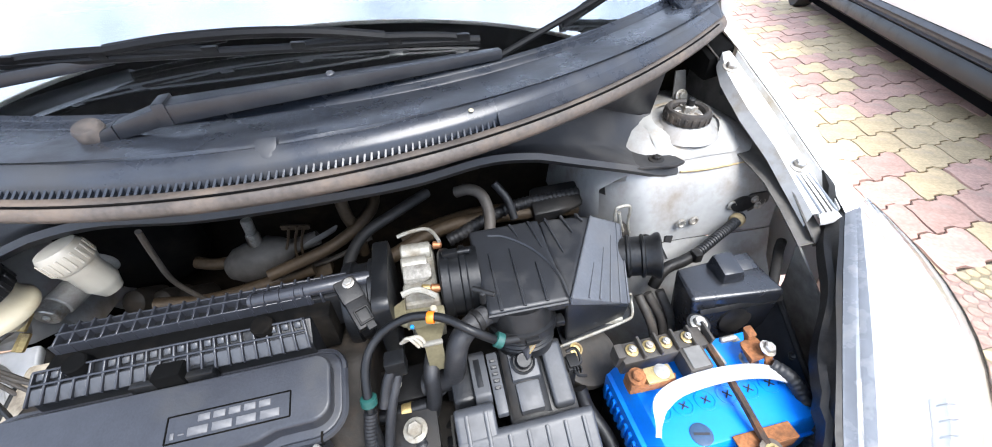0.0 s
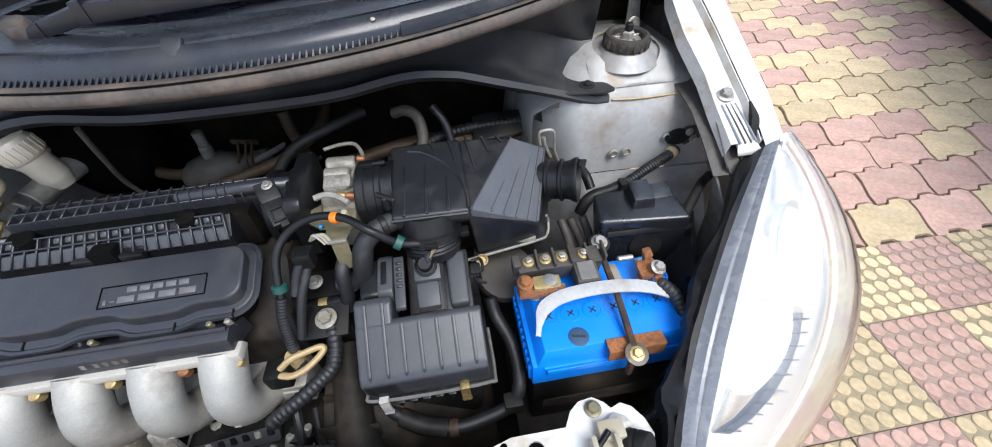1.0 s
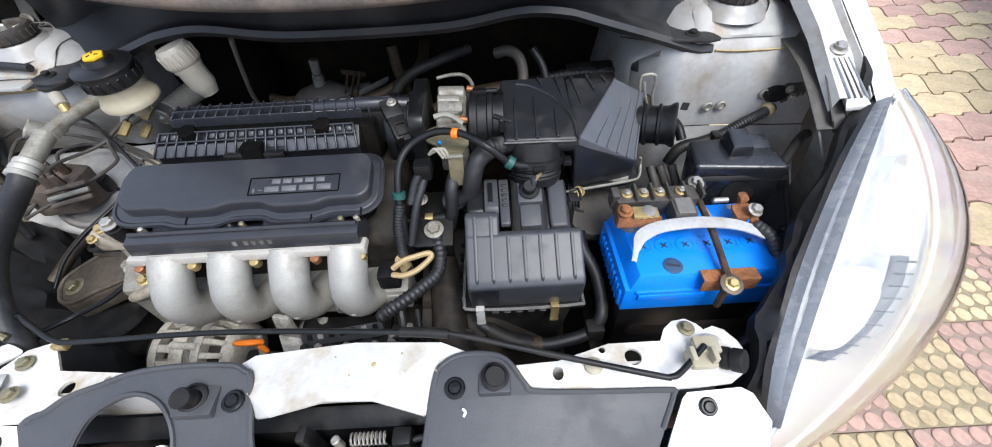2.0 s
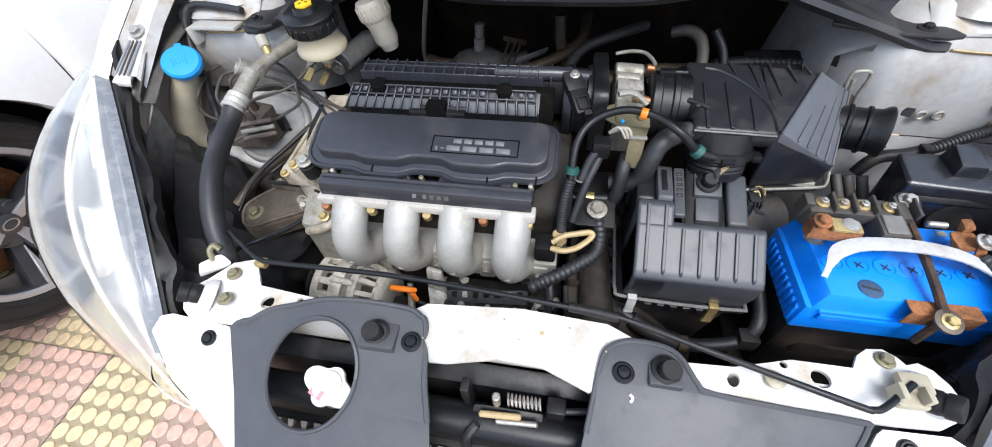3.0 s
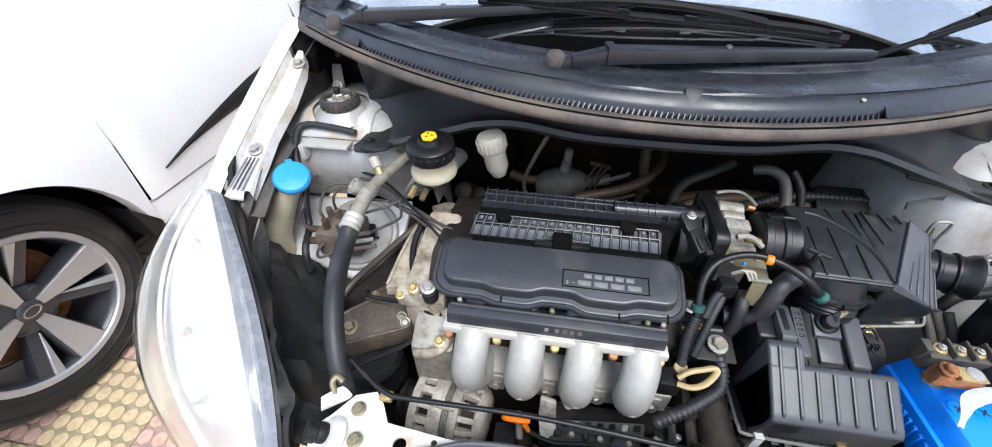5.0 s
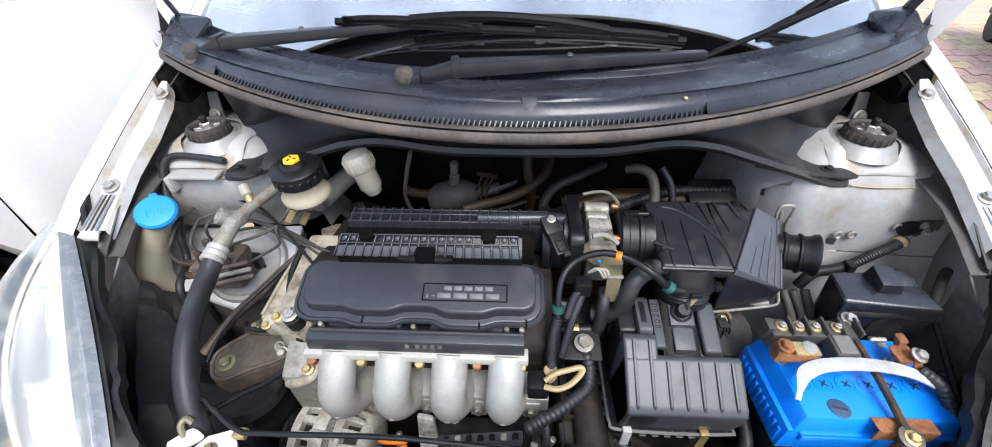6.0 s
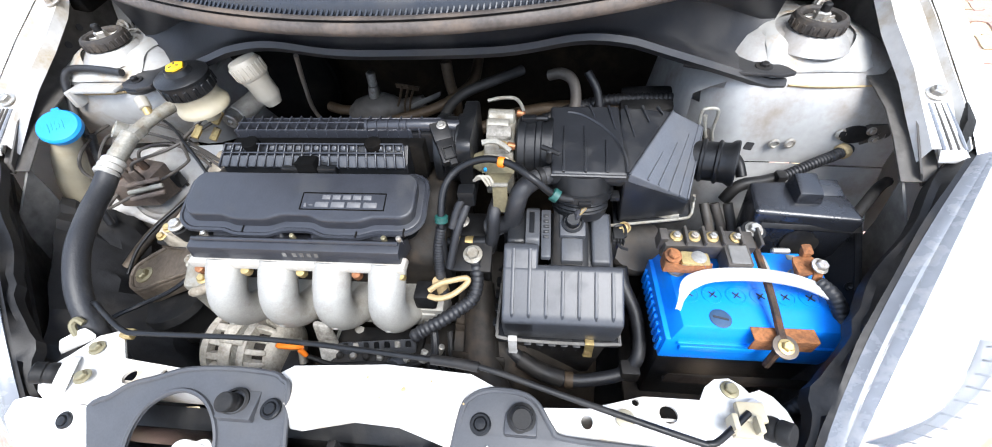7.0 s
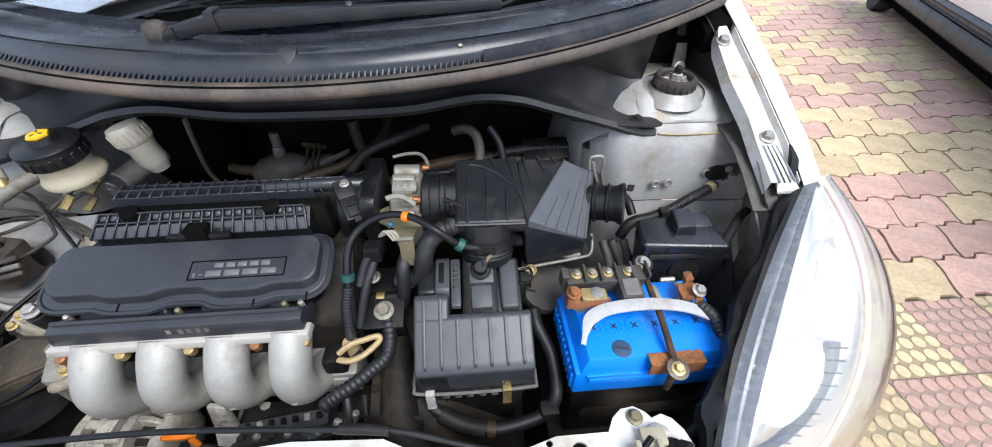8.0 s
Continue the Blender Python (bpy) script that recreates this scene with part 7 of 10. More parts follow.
hull(bm, [s1 + Vector((-0.006, -0.006, 0.030)), s1 + Vector((0.004, -0.010, 0.030)), s1 + Vector((-0.004, -0.004, 0.041)), s1 + Vector((0.006, -0.008, 0.042)), s1 + Vector((0.002, 0.006, 0.030))], 0.001, 1)
part("mouth_tab", bm, BLACK, rs)
bv = thing("breather_hose", "thick grey rubber breather hose bent between throttle and resonator", "hose", (0.17, 0.4, 0.72))
bm = mesh()
tube(bm, [(0.205, 0.416, 0.798), (0.185, 0.406, 0.797), (0.168, 0.394, 0.788), (0.160, 0.385, 0.765), (0.154, 0.384, 0.740), (0.138, 0.388, 0.727), (0.118, 0.392, 0.722)], 0.0128, 14)
part("hose", bm, HOSE, bv)
bm = mesh()
lathe(bm, [(0.0132, 0), (0.0145, 0.001), (0.0145, 0.007), (0.0132, 0.008)], axis((0.196, 0.412, 0.7978), (-1, -0.5, 0)), 18)
part("hose_clamp", bm, DUSTY, bv)
bv = thing("coolant_hose", "thin black coolant hose beside the throttle body", "hose", (0.12, 0.38, 0.70))
bm = mesh()
tube(bm, [(0.135, 0.405, 0.76), (0.130, 0.385, 0.752), (0.128, 0.375, 0.72), (0.12, 0.372, 0.69)], 0.0095, 12)
part("hose", bm, HOSE, bv)
bv = thing("heater_hose", "grey hose loop behind the throttle body", "hose", (0.2, 0.6, 0.75))
bm = mesh()
tube(bm, [(0.238, 0.565, 0.775), (0.248, 0.60, 0.80), (0.243, 0.625, 0.822), (0.225, 0.64, 0.828), (0.205, 0.65, 0.82)], 0.009, 12)
part("hose", bm, GREYHOSE, bv)
bm = mesh()
tube(bm, [(0.292, 0.62, 0.77), (0.285, 0.635, 0.80), (0.268, 0.65, 0.825)], 0.007, 10)
part("branch", bm, HOSE, bv)
bv = thing("vacuum_hose", "black hose running from the throttle body towards the bulkhead", "hose", (0.05, 0.55, 0.78))
bm = mesh()
tube(bm, [(0.055, 0.50, 0.80), (0.045, 0.53, 0.815), (0.065, 0.57, 0.828), (0.11, 0.60, 0.835), (0.16, 0.64, 0.835)], 0.008, 12)
part("hose", bm, RUBBER, bv)

# ---- air cleaner box ----
ab = thing("air_cleaner_box", "ribbed black plastic air cleaner box with spring clips", "air filter box", (0.22, 0.32, 0.5))
LID = ((0.266, 0.632), (0.254, 0.672), (0.2515, 0.697), (0.258, 0.704))
bm = mesh()
hull(bm, [(x, y, z) for x in (0.148, 0.2985) for y, z in (*LID, (0.306, 0.7365), (0.314, 0.7365), (0.335, 0.632))], 0.008, 4)
hull(bm, [(x, y, z) for x in (0.148, 0.1925) for y, z in (*LID, (0.328, 0.750), (0.338, 0.750), (0.345, 0.632))], 0.007, 4)
part("lid", bm, FADED, ab)
for i, x in enumerate((0.161, 0.182, 0.203, 0.2235, 0.244, 0.2645, 0.285)):
    top = (0.3265, 0.7488) if i < 2 else (0.3035, 0.7345)
    bm = mesh()
    hull(bm, [(x + d, y, z + dz) for d in (-0.0021, 0.0021) for y, z in ((0.2575, 0.7035), top) for dz in (-0.003, 0.0036)] + [(x, 0.2525, 0.693)], 0.0011, 2)
    part("rib", bm, FADED, ab)
bm = mesh()
hull(bm, [(x, y, z) for x in (0.150, 0.176) for y, z in ((0.342, 0.715), (0.352, 0.736), (0.398, 0.748), (0.404, 0.742), (0.404, 0.632), (0.342, 0.632))], 0.004)
part("lid_back", bm, BLACK, ab)
bm = mesh()
hull(bm, [(x, y, z) for x in (0.1745, 0.194) for y, z in ((0.342, 0.738), (0.348, 0.746), (0.394, 0.755), (0.402, 0.75), (0.402, 0.70), (0.342, 0.70))], 0.003)
part("lid_block", bm, FADED, ab)
bm = mesh()
hull(bm, [(0.179, 0.356, 0.7485), (0.187, 0.356, 0.7485), (0.179, 0.389, 0.755), (0.187, 0.389, 0.755), (0.183, 0.37, 0.753)], 0.0006, 1)
part("block_slot", bm, BLACK, ab)
bm = mesh()
hull(bm, [(x, y, z) for x in (0.1955, 0.2085) for y, z in ((0.326, 0.7295), (0.328, 0.7345), (0.392, 0.7565), (0.394, 0.75))], 0.0015)
part("lid_web", bm, FADED, ab, "dusty label plate on the lid")
for k in range(5):
    bm = mesh()
    y = 0.352 + 0.0072 * k
    hull(bm, [(x, yy, 0.7345 + (yy - 0.328) * 0.344 + dz) for x in (0.1985, 0.2055) for yy in (y, y + 0.0035) for dz in (0.0, 0.0013)], 0.0003, 1)
    part("label_bar", bm, BLACK, ab)
bm = mesh()
hull(bm, [(x, y, z) for x in (0.209, 0.2915) for y, z in ((0.316, 0.708), (0.33, 0.7165), (0.402, 0.7425), (0.41, 0.732), (0.41, 0.632), (0.316, 0.632))], 0.005)
part("neck_base", bm, BLACK, ab)
bm = mesh()
rows = []
for k in range(9):
    f = k / 8
    y, z, r = 0.326 + 0.074 * f, 0.7165 + 0.036 * f, 0.0
    rows.append([(0.2125 + 0.046 * j / 10, y, z + 0.011 * math.sin(math.pi * j / 10) ** 0.7 * (0.35 + 0.65 * f)) for j in range(11)])
sheet(bm, rows, 0.004)
part("neck", bm, DUSTY, ab, sharp=60)
bm = mesh()
hull(bm, [(x, y, z) for x in (0.2225, 0.2505) for y, z in ((0.3265, 0.7185), (0.328, 0.7275), (0.3555, 0.7405), (0.3565, 0.73))], 0.0018)
hull(bm, [(x, y, z) for x in (0.2205, 0.2545) for y, z in ((0.357, 0.731), (0.358, 0.743), (0.392, 0.7575), (0.394, 0.745))], 0.002)
part("neck_panel", bm, FADED, ab)
bm = mesh()
hull(bm, [(x, y, z) for x in (0.2625, 0.287) for y, z in ((0.326, 0.715), (0.328, 0.725), (0.392, 0.751), (0.40, 0.74))], 0.004, 3)
part("neck_shoulder", bm, FADED, ab)
bm = mesh()
hull(bm, [(0.138, 0.262, 0.632), (0.306, 0.262, 0.632), (0.14, 0.405, 0.632), (0.302, 0.405, 0.632), (0.138, 0.262, 0.62), (0.306, 0.262, 0.62), (0.14, 0.405, 0.612), (0.302, 0.405, 0.612)], 0.004)
part("rim", bm, BLACK, ab)
bm = mesh()
tube(bm, [(0.140, 0.40, 0.633), (0.1375, 0.30, 0.633), (0.138, 0.272, 0.633), (0.146, 0.2625, 0.633), (0.22, 0.2595, 0.633), (0.296, 0.2615, 0.633), (0.305, 0.27, 0.633), (0.305, 0.34, 0.633)], 0.0024, 6, 4)
part("rim_bead", bm, WALL, ab, "dust-pale bead round the rim")
bm = mesh()
hull(bm, [(0.145, 0.272, 0.62), (0.296, 0.272, 0.62), (0.145, 0.40, 0.62), (0.296, 0.40, 0.62), (0.16, 0.285, 0.48), (0.28, 0.285, 0.48), (0.16, 0.39, 0.48), (0.28, 0.39, 0.48)], 0.008)
part("base", bm, DUSTY, ab)
for p in ((0.160, 0.264), (0.264, 0.264)):
    bm = mesh()
    box(bm, (p[0] - 0.006, p[1] - 0.008, 0.600), (p[0] + 0.006, p[1] - 0.0045, 0.637), 0.001)
    box(bm, (p[0] - 0.006, p[1] - 0.008, 0.634), (p[0] + 0.006, p[1] + 0.004, 0.638), 0.001)
    cyl(bm, (p[0] - 0.0065, p[1] - 0.006, 0.604), (p[0] + 0.0065, p[1] - 0.006, 0.604), 0.0028, 0.0028, 10)
    part("spring_clip", bm, STRAP if p[0] < 0.2 else BRASS, ab)
for i in range(5):
    bm = mesh()
    x = 0.181 + 0.0165 * i
    hull(bm, [(x + d, y, z) for d, y, z in ((-0.005, 0.2665, 0.634), (0.005, 0.2665, 0.634), (-0.005, 0.2545, 0.632), (0.005, 0.2545, 0.632), (0.0, 0.256, 0.616), (0.0, 0.266, 0.612))], 0.001)
    part("rim_lug", bm, BLACK, ab)
for i in range(5):
    bm = mesh()
    box(bm, (0.130, 0.28 + 0.024 * i, 0.614), (0.142, 0.294 + 0.024 * i, 0.634), 0.003)
    part("rim_lug", bm, BLACK, ab)
for sx, x0, y0 in ((-1, 0.148, 0.392), (1, 0.2955, 0.372)):
    bm = mesh()
    tube(bm, [(x0, y0 + 0.012, 0.735), (x0 + sx * 0.012, y0 + 0.012, 0.737), (x0 + sx * 0.013, y0 - 0.004, 0.733), (x0 + sx * 0.004, y0 - 0.006, 0.731), (x0 + sx * 0.006, y0 - 0.016, 0.725), (x0 + sx * 0.016, y0 - 0.018, 0.722)], 0.0021, 6, 4)
    part("lid_latch", bm, BLACK if sx < 0 else DUSTY, ab)
    bm = mesh()
    box(bm, (x0 - 0.005, y0 - 0.012, 0.69), (x0 + 0.005, y0 + 0.008, 0.732), 0.002)
    part("latch_block", bm, BLACK, ab)
bm = mesh()
lathe(bm, [(0.036, -0.012), (0.0385, 0.0), (0.0365, 0.002), (0.0385, 0.005), (0.0365, 0.008), (0.0385, 0.011), (0.0365, 0.014), (0.0425, 0.016), (0.0425, 0.025), (0.039, 0.027), (0.036, 0.05)], axis((0.248, 0.412, 0.753), (0.0, 0.3, 0.95)), 40)
part("air_duct", bm, BLACK, ab, "corrugated duct to the resonator")
bm = mesh()
box(bm, (0.242, 0.3735, 0.780), (0.258, 0.380, 0.787), 0.0012)
part("duct_clamp", bm, BLACK, ab)
bm = mesh()
box(bm, (0.286, 0.398, 0.768), (0.298, 0.412, 0.777), 0.002)
part("duct_clamp", bm, BLACK, ab)
# flow sensor on the neck
nm = axis((0.237, 0.374, 0.7515), (0, -0.42, 0.9))
bm = mesh()
lathe(bm, [(0.0145, -0.004), (0.0145, 0.003), (0.0125, 0.0045), (0.0115, 0.002), (0.001, 0.002)], nm, 26)
part("sensor_seat", bm, BLACK, ab)
bm = mesh()
lathe(bm, [(0.0095, 0.0), (0.0095, 0.011), (0.008, 0.013), (0.001, 0.013)], nm, 20)
part("flow_sensor", bm, BLACK, ab)
bm = mesh()
hull(bm, [(0.240, 0.366, 0.762), (0.248, 0.372, 0.763), (0.237, 0.378, 0.768), (0.246, 0.384, 0.769), (0.241, 0.368, 0.770), (0.246, 0.378, 0.774)], 0.0015)
part("sensor_plug", bm, INK, ab)
for k in range(4):
    bm = mesh()
    tube(bm, [(0.245, 0.372 + 0.0022 * k, 0.768), (0.252, 0.376 + 0.0016 * k, 0.775), (0.2565, 0.385, 0.777)], 0.0011, 5)
    part("sensor_wire", bm, (BRASS, IVORY, BRASS, TAN)[k], ab)
bm = mesh()
box(bm, (0.2925, 0.362, 0.722), (0.306, 0.380, 0.736), 0.002)
for k in range(3):
    box(bm, (0.2965 + 0.004 * k, 0.3575, 0.725), (0.2985 + 0.004 * k, 0.3625, 0.735), 0.0005, 1)
part("pin_socket", bm, BLACK, ab)
bm = mesh()
lathe(bm, [(0.007, 0), (0.0085, 0.001), (0.0085, 0.003), (0.006, 0.004), (0.005, 0.002), (0.001, 0.002)], axis((0.310, 0.388, 0.728), (0.2, -0.4, 1)), 18)
part("ring_nut", bm, BRASS, ab)

hn = thing("vacuum_canister", "dusty brown round canister beside the air cleaner", "canister", (0.345, 0.42, 0.6))
bm = mesh()
lathe(bm, [(0.04, -0.03), (0.046, -0.02), (0.046, 0.0), (0.043, 0.006), (0.02, 0.010), (0.001, 0.010)], axis((0.345, 0.42, 0.655), (0.1, -0.4, 0.9)), 32)
part("drum", bm, DUSTBLK, hn)
bm = mesh()
tube(bm, [(0.304, 0.44, 0.702), (0.35, 0.432, 0.708), (0.394, 0.425, 0.716)], 0.005, 8)
part("cross_pipe", bm, CAST, hn)

# ---- battery with its clamps ----
bt = thing("battery", "bright blue car battery with rusty hold-down and a grey carrying strap", "battery", (0.45, 0.305, 0.5))
bm = mesh()
box(bm, (0.350, 0.248, 0.632), (0.552, 0.374, 0.680), 0.004)
part("case", bm, BLUE, bt)
# Lower part of the blue case turned black to paint its shade.
bm = mesh()
box(bm, (0.353, 0.252, 0.50), (0.549, 0.371, 0.634), 0.004)
part("case_foot", bm, BLACK, bt, "lower case coloured black for the shade below the lid")
bm = mesh()
hull(bm, [(x, y, z) for x, y, z in ((0.354, 0.247, 0.674), (0.552, 0.247, 0.674), (0.354, 0.376, 0.674), (0.552, 0.376, 0.674), (0.366, 0.254, 0.7035), (0.549, 0.254, 0.7035), (0.366, 0.372, 0.7035), (0.549, 0.372, 0.7035))], 0.003)
part("lid", bm, BLUE, bt)
bm = mesh()
box(bm, (0.368, 0.2435, 0.662), (0.455, 0.2475, 0.672), 0.0015, 2)
box(bm, (0.364, 0.2445, 0.674), (0.548, 0.2485, 0.679), 0.0015, 2)
part("lid_lip", bm, BLUE, bt)
for i in range(11):
    bm = mesh()
    box(bm, (0.3465, 0.254 + 0.0105 * i, 0.638), (0.351, 0.260 + 0.0105 * i, 0.668), 0.001, 1)
    part("side_rib", bm, BLUE, bt)
for i in range(6):
    x = 0.382 + 0.0285 * i
    c = (x, 0.300, 0.7032)
    pl2 = part("vent_plug", lathe(mesh(), [(0.0125, 0), (0.0125, 0.0012), (0.0105, 0.0014), (0.0102, 0.0006), (0.001, 0.0006)], axis(c, (0, 0, 1)), 22), BLUE, bt)
    bm = mesh()
    for a in (45, 135):
        box(bm, (-0.0055, -0.0007, 0.0008), (0.0055, 0.0007, 0.0016), 0, 1, Matrix.Translation(c) @ Matrix.Rotation(radians(a), 4, "Z"))
    part("plug_slot", bm, INK, pl2)
bm = mesh()
lathe(bm, [(0.0125, 0), (0.0125, 0.001), (0.011, 0.0016), (0.0005, 0.0016)], axis((0.411, 0.2665, 0.7034), (0, 0, 1)), 24)
eye = part("charge_window", bm, BLUEGREY, bt, "round grey charge indicator")
bm = mesh()
box(bm, (-0.0085, -0.0013, 0.0016), (0.0085, 0.0013, 0.0022), 0, 1, Matrix.Translation((0.411, 0.2665, 0.7034)) @ Matrix.Rotation(radians(-14), 4, "Z"))
part("mark", bm, INK, eye)
for lo, hi in (((0.482, 0.335, 0.7036), (0.494, 0.366, 0.7042)), ((0.522, 0.360, 0.7036), (0.533, 0.368, 0.7042))):
    bm = mesh()
    box(bm, lo, hi, 0, 1)
    part("sticker", bm, IVORY, bt, "small white sticker")
bm = mesh()
lathe(bm, [(0.018, 0), (0.018, 0.0018), (0.0155, 0.0022), (0.0152, 0.0004), (0.001, 0.0004)], axis((0.537, 0.335, 0.7034), (0, 0, 1)), 30)
part("terminal_well", bm, BLUE, bt)
# grey strap arching over the lid
bm = mesh()
rows = []
spine = smooth([(0.3625, 0.274, 0.7075), (0.367, 0.285, 0.720), (0.376, 0.298, 0.728), (0.402, 0.307, 0.733), (0.45, 0.309, 0.735), (0.495, 0.306, 0.731), (0.53, 0.300, 0.720), (0.552, 0.289, 0.711)], 5)
for i, p in enumerate(spine):
    f = i / (len(spine) - 1)
    q = (spine[min(i + 1, len(spine) - 1)] - spine[max(i - 1, 0)]).normalized()
    sd = Vector((-q.y, q.x, 0)).normalized()
    w = 0.0024 + 0.0066 * max(0.0, min(1.0, (f - 0.1) / 0.2)) - 0.004 * max(0.0, (f - 0.88) / 0.12)
    rows.append([p - sd * w, p + Vector((0, 0, 0.0014)), p + sd * w])
sheet(bm, rows, 0.0022)
part("strap", bm, STRAP, bt, "dirty grey carrying strap", sharp=60)
# terminals
bm = mesh()
lathe(bm, [(0.012, 0), (0.0095, 0.001), (0.0085, 0.02)], axis((0.374, 0.338, 0.7035), (0, 0, 1)), 18)
part("terminal_post", bm, STEEL, bt)
bm = mesh()
lathe(bm, [(0.012, 0), (0.0095, 0.001), (0.0085, 0.02)], axis((0.524, 0.333, 0.7035), (0, 0, 1)), 18)
part("terminal_post", bm, STEEL, bt)
hd = thing("battery_hold_down", "rusty battery hold-down bar with a washer bolt", "bracket", (0.468, 0.24, 0.6))
bm = mesh()
tube(bm, [(0.468, 0.377, 0.735), (0.469, 0.36, 0.732), (0.470, 0.30, 0.722), (0.468, 0.25, 0.712), (0.468, 0.236, 0.704), (0.468, 0.232, 0.66)], 0.0046, 8)
part("rod", bm, RUSTROD, hd)
bm = mesh()
box(bm, (0.440, 0.240, 0.7045), (0.510, 0.256, 0.7065), 0.0006, 1)
box(bm, (0.440, 0.2385, 0.684), (0.510, 0.2405, 0.7065), 0.0006, 1)
part("angle_plate", bm, RUST, hd, "bright orange rusty angle plate")
bm = mesh()
lathe(bm, [(0.0135, 0), (0.0135, 0.003), (0.008, 0.004)], axis((0.468, 0.2315, 0.707), (0, -0.3, 1)), 22)
part("washer", bm, OILY, hd)
bolt(hd, (0.468, 0.2305, 0.710), (0, -0.3, 1), 0.006, BRASS)
bm = mesh()
hull(bm, [(0.36, 0.228, 0.60), (0.54, 0.228, 0.60), (0.36, 0.236, 0.60), (0.54, 0.236, 0.60), (0.36, 0.228, 0.63), (0.54, 0.236, 0.615)], 0.002)
hull(bm, [(0.33, 0.21, 0.50), (0.57, 0.21, 0.50), (0.33, 0.39, 0.50), (0.57, 0.39, 0.50), (0.33, 0.21, 0.485), (0.57, 0.39, 0.485)], 0.002)
part("tray", bm, GRIME, hd, "grimy rust-stained battery tray")
fu = thing("fuse_terminal_block", "black fuse block with brass studs clamped on the battery", "fuse block", (0.41, 0.355, 0.72))
bm = mesh()
fm = Matrix.Translation((0.405, 0.357, 0.738)) @ Euler((radians(8), 0, radians(0))).to_matrix().to_4x4()
box(bm, (-0.052, -0.012, -0.022), (0.058, 0.014, 0.008), 0.003, 2, fm)
box(bm, (0.018, -0.038, -0.018), (0.048, -0.008, 0.009), 0.003, 2, fm)
box(bm, (-0.058, -0.006, -0.012), (-0.048, 0.012, 0.014), 0.002, 2, fm)
part("body", bm, DUSTBLK, fu)
bm = mesh()
box(bm, (0.022, -0.036, 0.009), (0.044, -0.01, 0.011), 0.001, 1, fm)
part("fuse_lid", bm, WALL, fu, "dusty grey-brown fuse lid")
for x in (-0.037, -0.015, 0.007, 0.036):
    bm = mesh()
    lathe(bm, [(0.0078, 0.008), (0.0078, 0.0100), (0.0065, 0.0104)], fm @ Matrix.Translation((x, 0.002, 0)), 18)
    part("terminal_washer", bm, BRASS, fu)
    bm = mesh()
    lathe(bm, [(0.0048, 0.0100), (0.0048, 0.0145), (0.0028, 0.0150), (0.0026, 0.0165)], fm @ Matrix.Translation((x, 0.002, 0)), 6)
    part("terminal_nut", bm, STEEL, fu)
for i in range(5):
    bm = mesh()
    x = -0.026 + 0.022 * i
    box(bm, (x - 0.0018, -0.011, 0.004), (x + 0.0018, 0.015, 0.016), 0.0008, 1, fm)
    part("divider", bm, DUSTBLK, fu)
bm = mesh()
lathe(bm, [(0.0145, 0), (0.0145, 0.003), (0.009, 0.004)], axis((0.468, 0.374, 0.742), (0, -0.2, 1)), 20)
part("end_washer", bm, DUSTY, fu)
bolt(fu, (0.468, 0.374, 0.745), (0, -0.2, 1), 0.0075, STEEL)
cl = thing("battery_clamp", "corroded copper-brown battery terminal clamp", "battery clamp", (0.365, 0.33, 0.71), group="battery clamps")
bm = mesh()
hull(bm, [(0.348, 0.318, 0.742), (0.398, 0.316, 0.738), (0.348, 0.336, 0.745), (0.398, 0.336, 0.742), (0.348, 0.318, 0.722), (0.398, 0.316, 0.722), (0.348, 0.336, 0.722), (0.398, 0.336, 0.722)], 0.004)
part("jaw", bm, RUST, cl)
bm = mesh()
hull(bm, [(0.366, 0.314, 0.748), (0.402, 0.314, 0.743), (0.366, 0.334, 0.749), (0.402, 0.334, 0.744), (0.366, 0.314, 0.742), (0.402, 0.334, 0.739)], 0.002)
part("plate", bm, BRASS, cl)
bolt(cl, (0.357, 0.325, 0.748), (0, -0.2, 1), 0.007, RUST)
bm = mesh()
lathe(bm, [(0.009, 0), (0.009, 0.0012), (0.006, 0.0015)], axis((0.388, 0.325, 0.746), (0, -0.1, 1)), 16)
part("post_top", bm, STEEL, cl)
bm = mesh()
hull(bm, [(0.40, 0.316, 0.72), (0.408, 0.316, 0.72), (0.40, 0.325, 0.735), (0.408, 0.325, 0.735), (0.402, 0.31, 0.71)], 0.002)
part("tail", bm, RUST, cl)
cl = thing("battery_clamp", "corroded battery terminal clamp with a black cable", "battery clamp", (0.523, 0.33, 0.71), group="battery clamps")
bm = mesh()
hull(bm, [(0.509, 0.32, 0.728), (0.537, 0.32, 0.728), (0.509, 0.348, 0.728), (0.537, 0.348, 0.728), (0.509, 0.32, 0.716), (0.537, 0.348, 0.716)], 0.003)
hull(bm, [(0.522, 0.345, 0.735), (0.535, 0.345, 0.735), (0.522, 0.36, 0.738), (0.535, 0.36, 0.738), (0.522, 0.345, 0.715), (0.535, 0.36, 0.718)], 0.003)
hull(bm, [(0.525, 0.306, 0.712), (0.537, 0.306, 0.712), (0.525, 0.325, 0.735), (0.537, 0.325, 0.735), (0.525, 0.31, 0.705), (0.537, 0.325, 0.72)], 0.003)
part("jaw", bm, RUST, cl)
bm = mesh()
cyl(bm, (0.509, 0.352, 0.731), (0.487, 0.352, 0.731), 0.004, 0.004, 10)
part("clamp_bolt", bm, STEEL, cl)
bolt(cl, (0.531, 0.326, 0.735), (0.2, -0.3, 1), 0.007, STEEL)
bm = mesh()
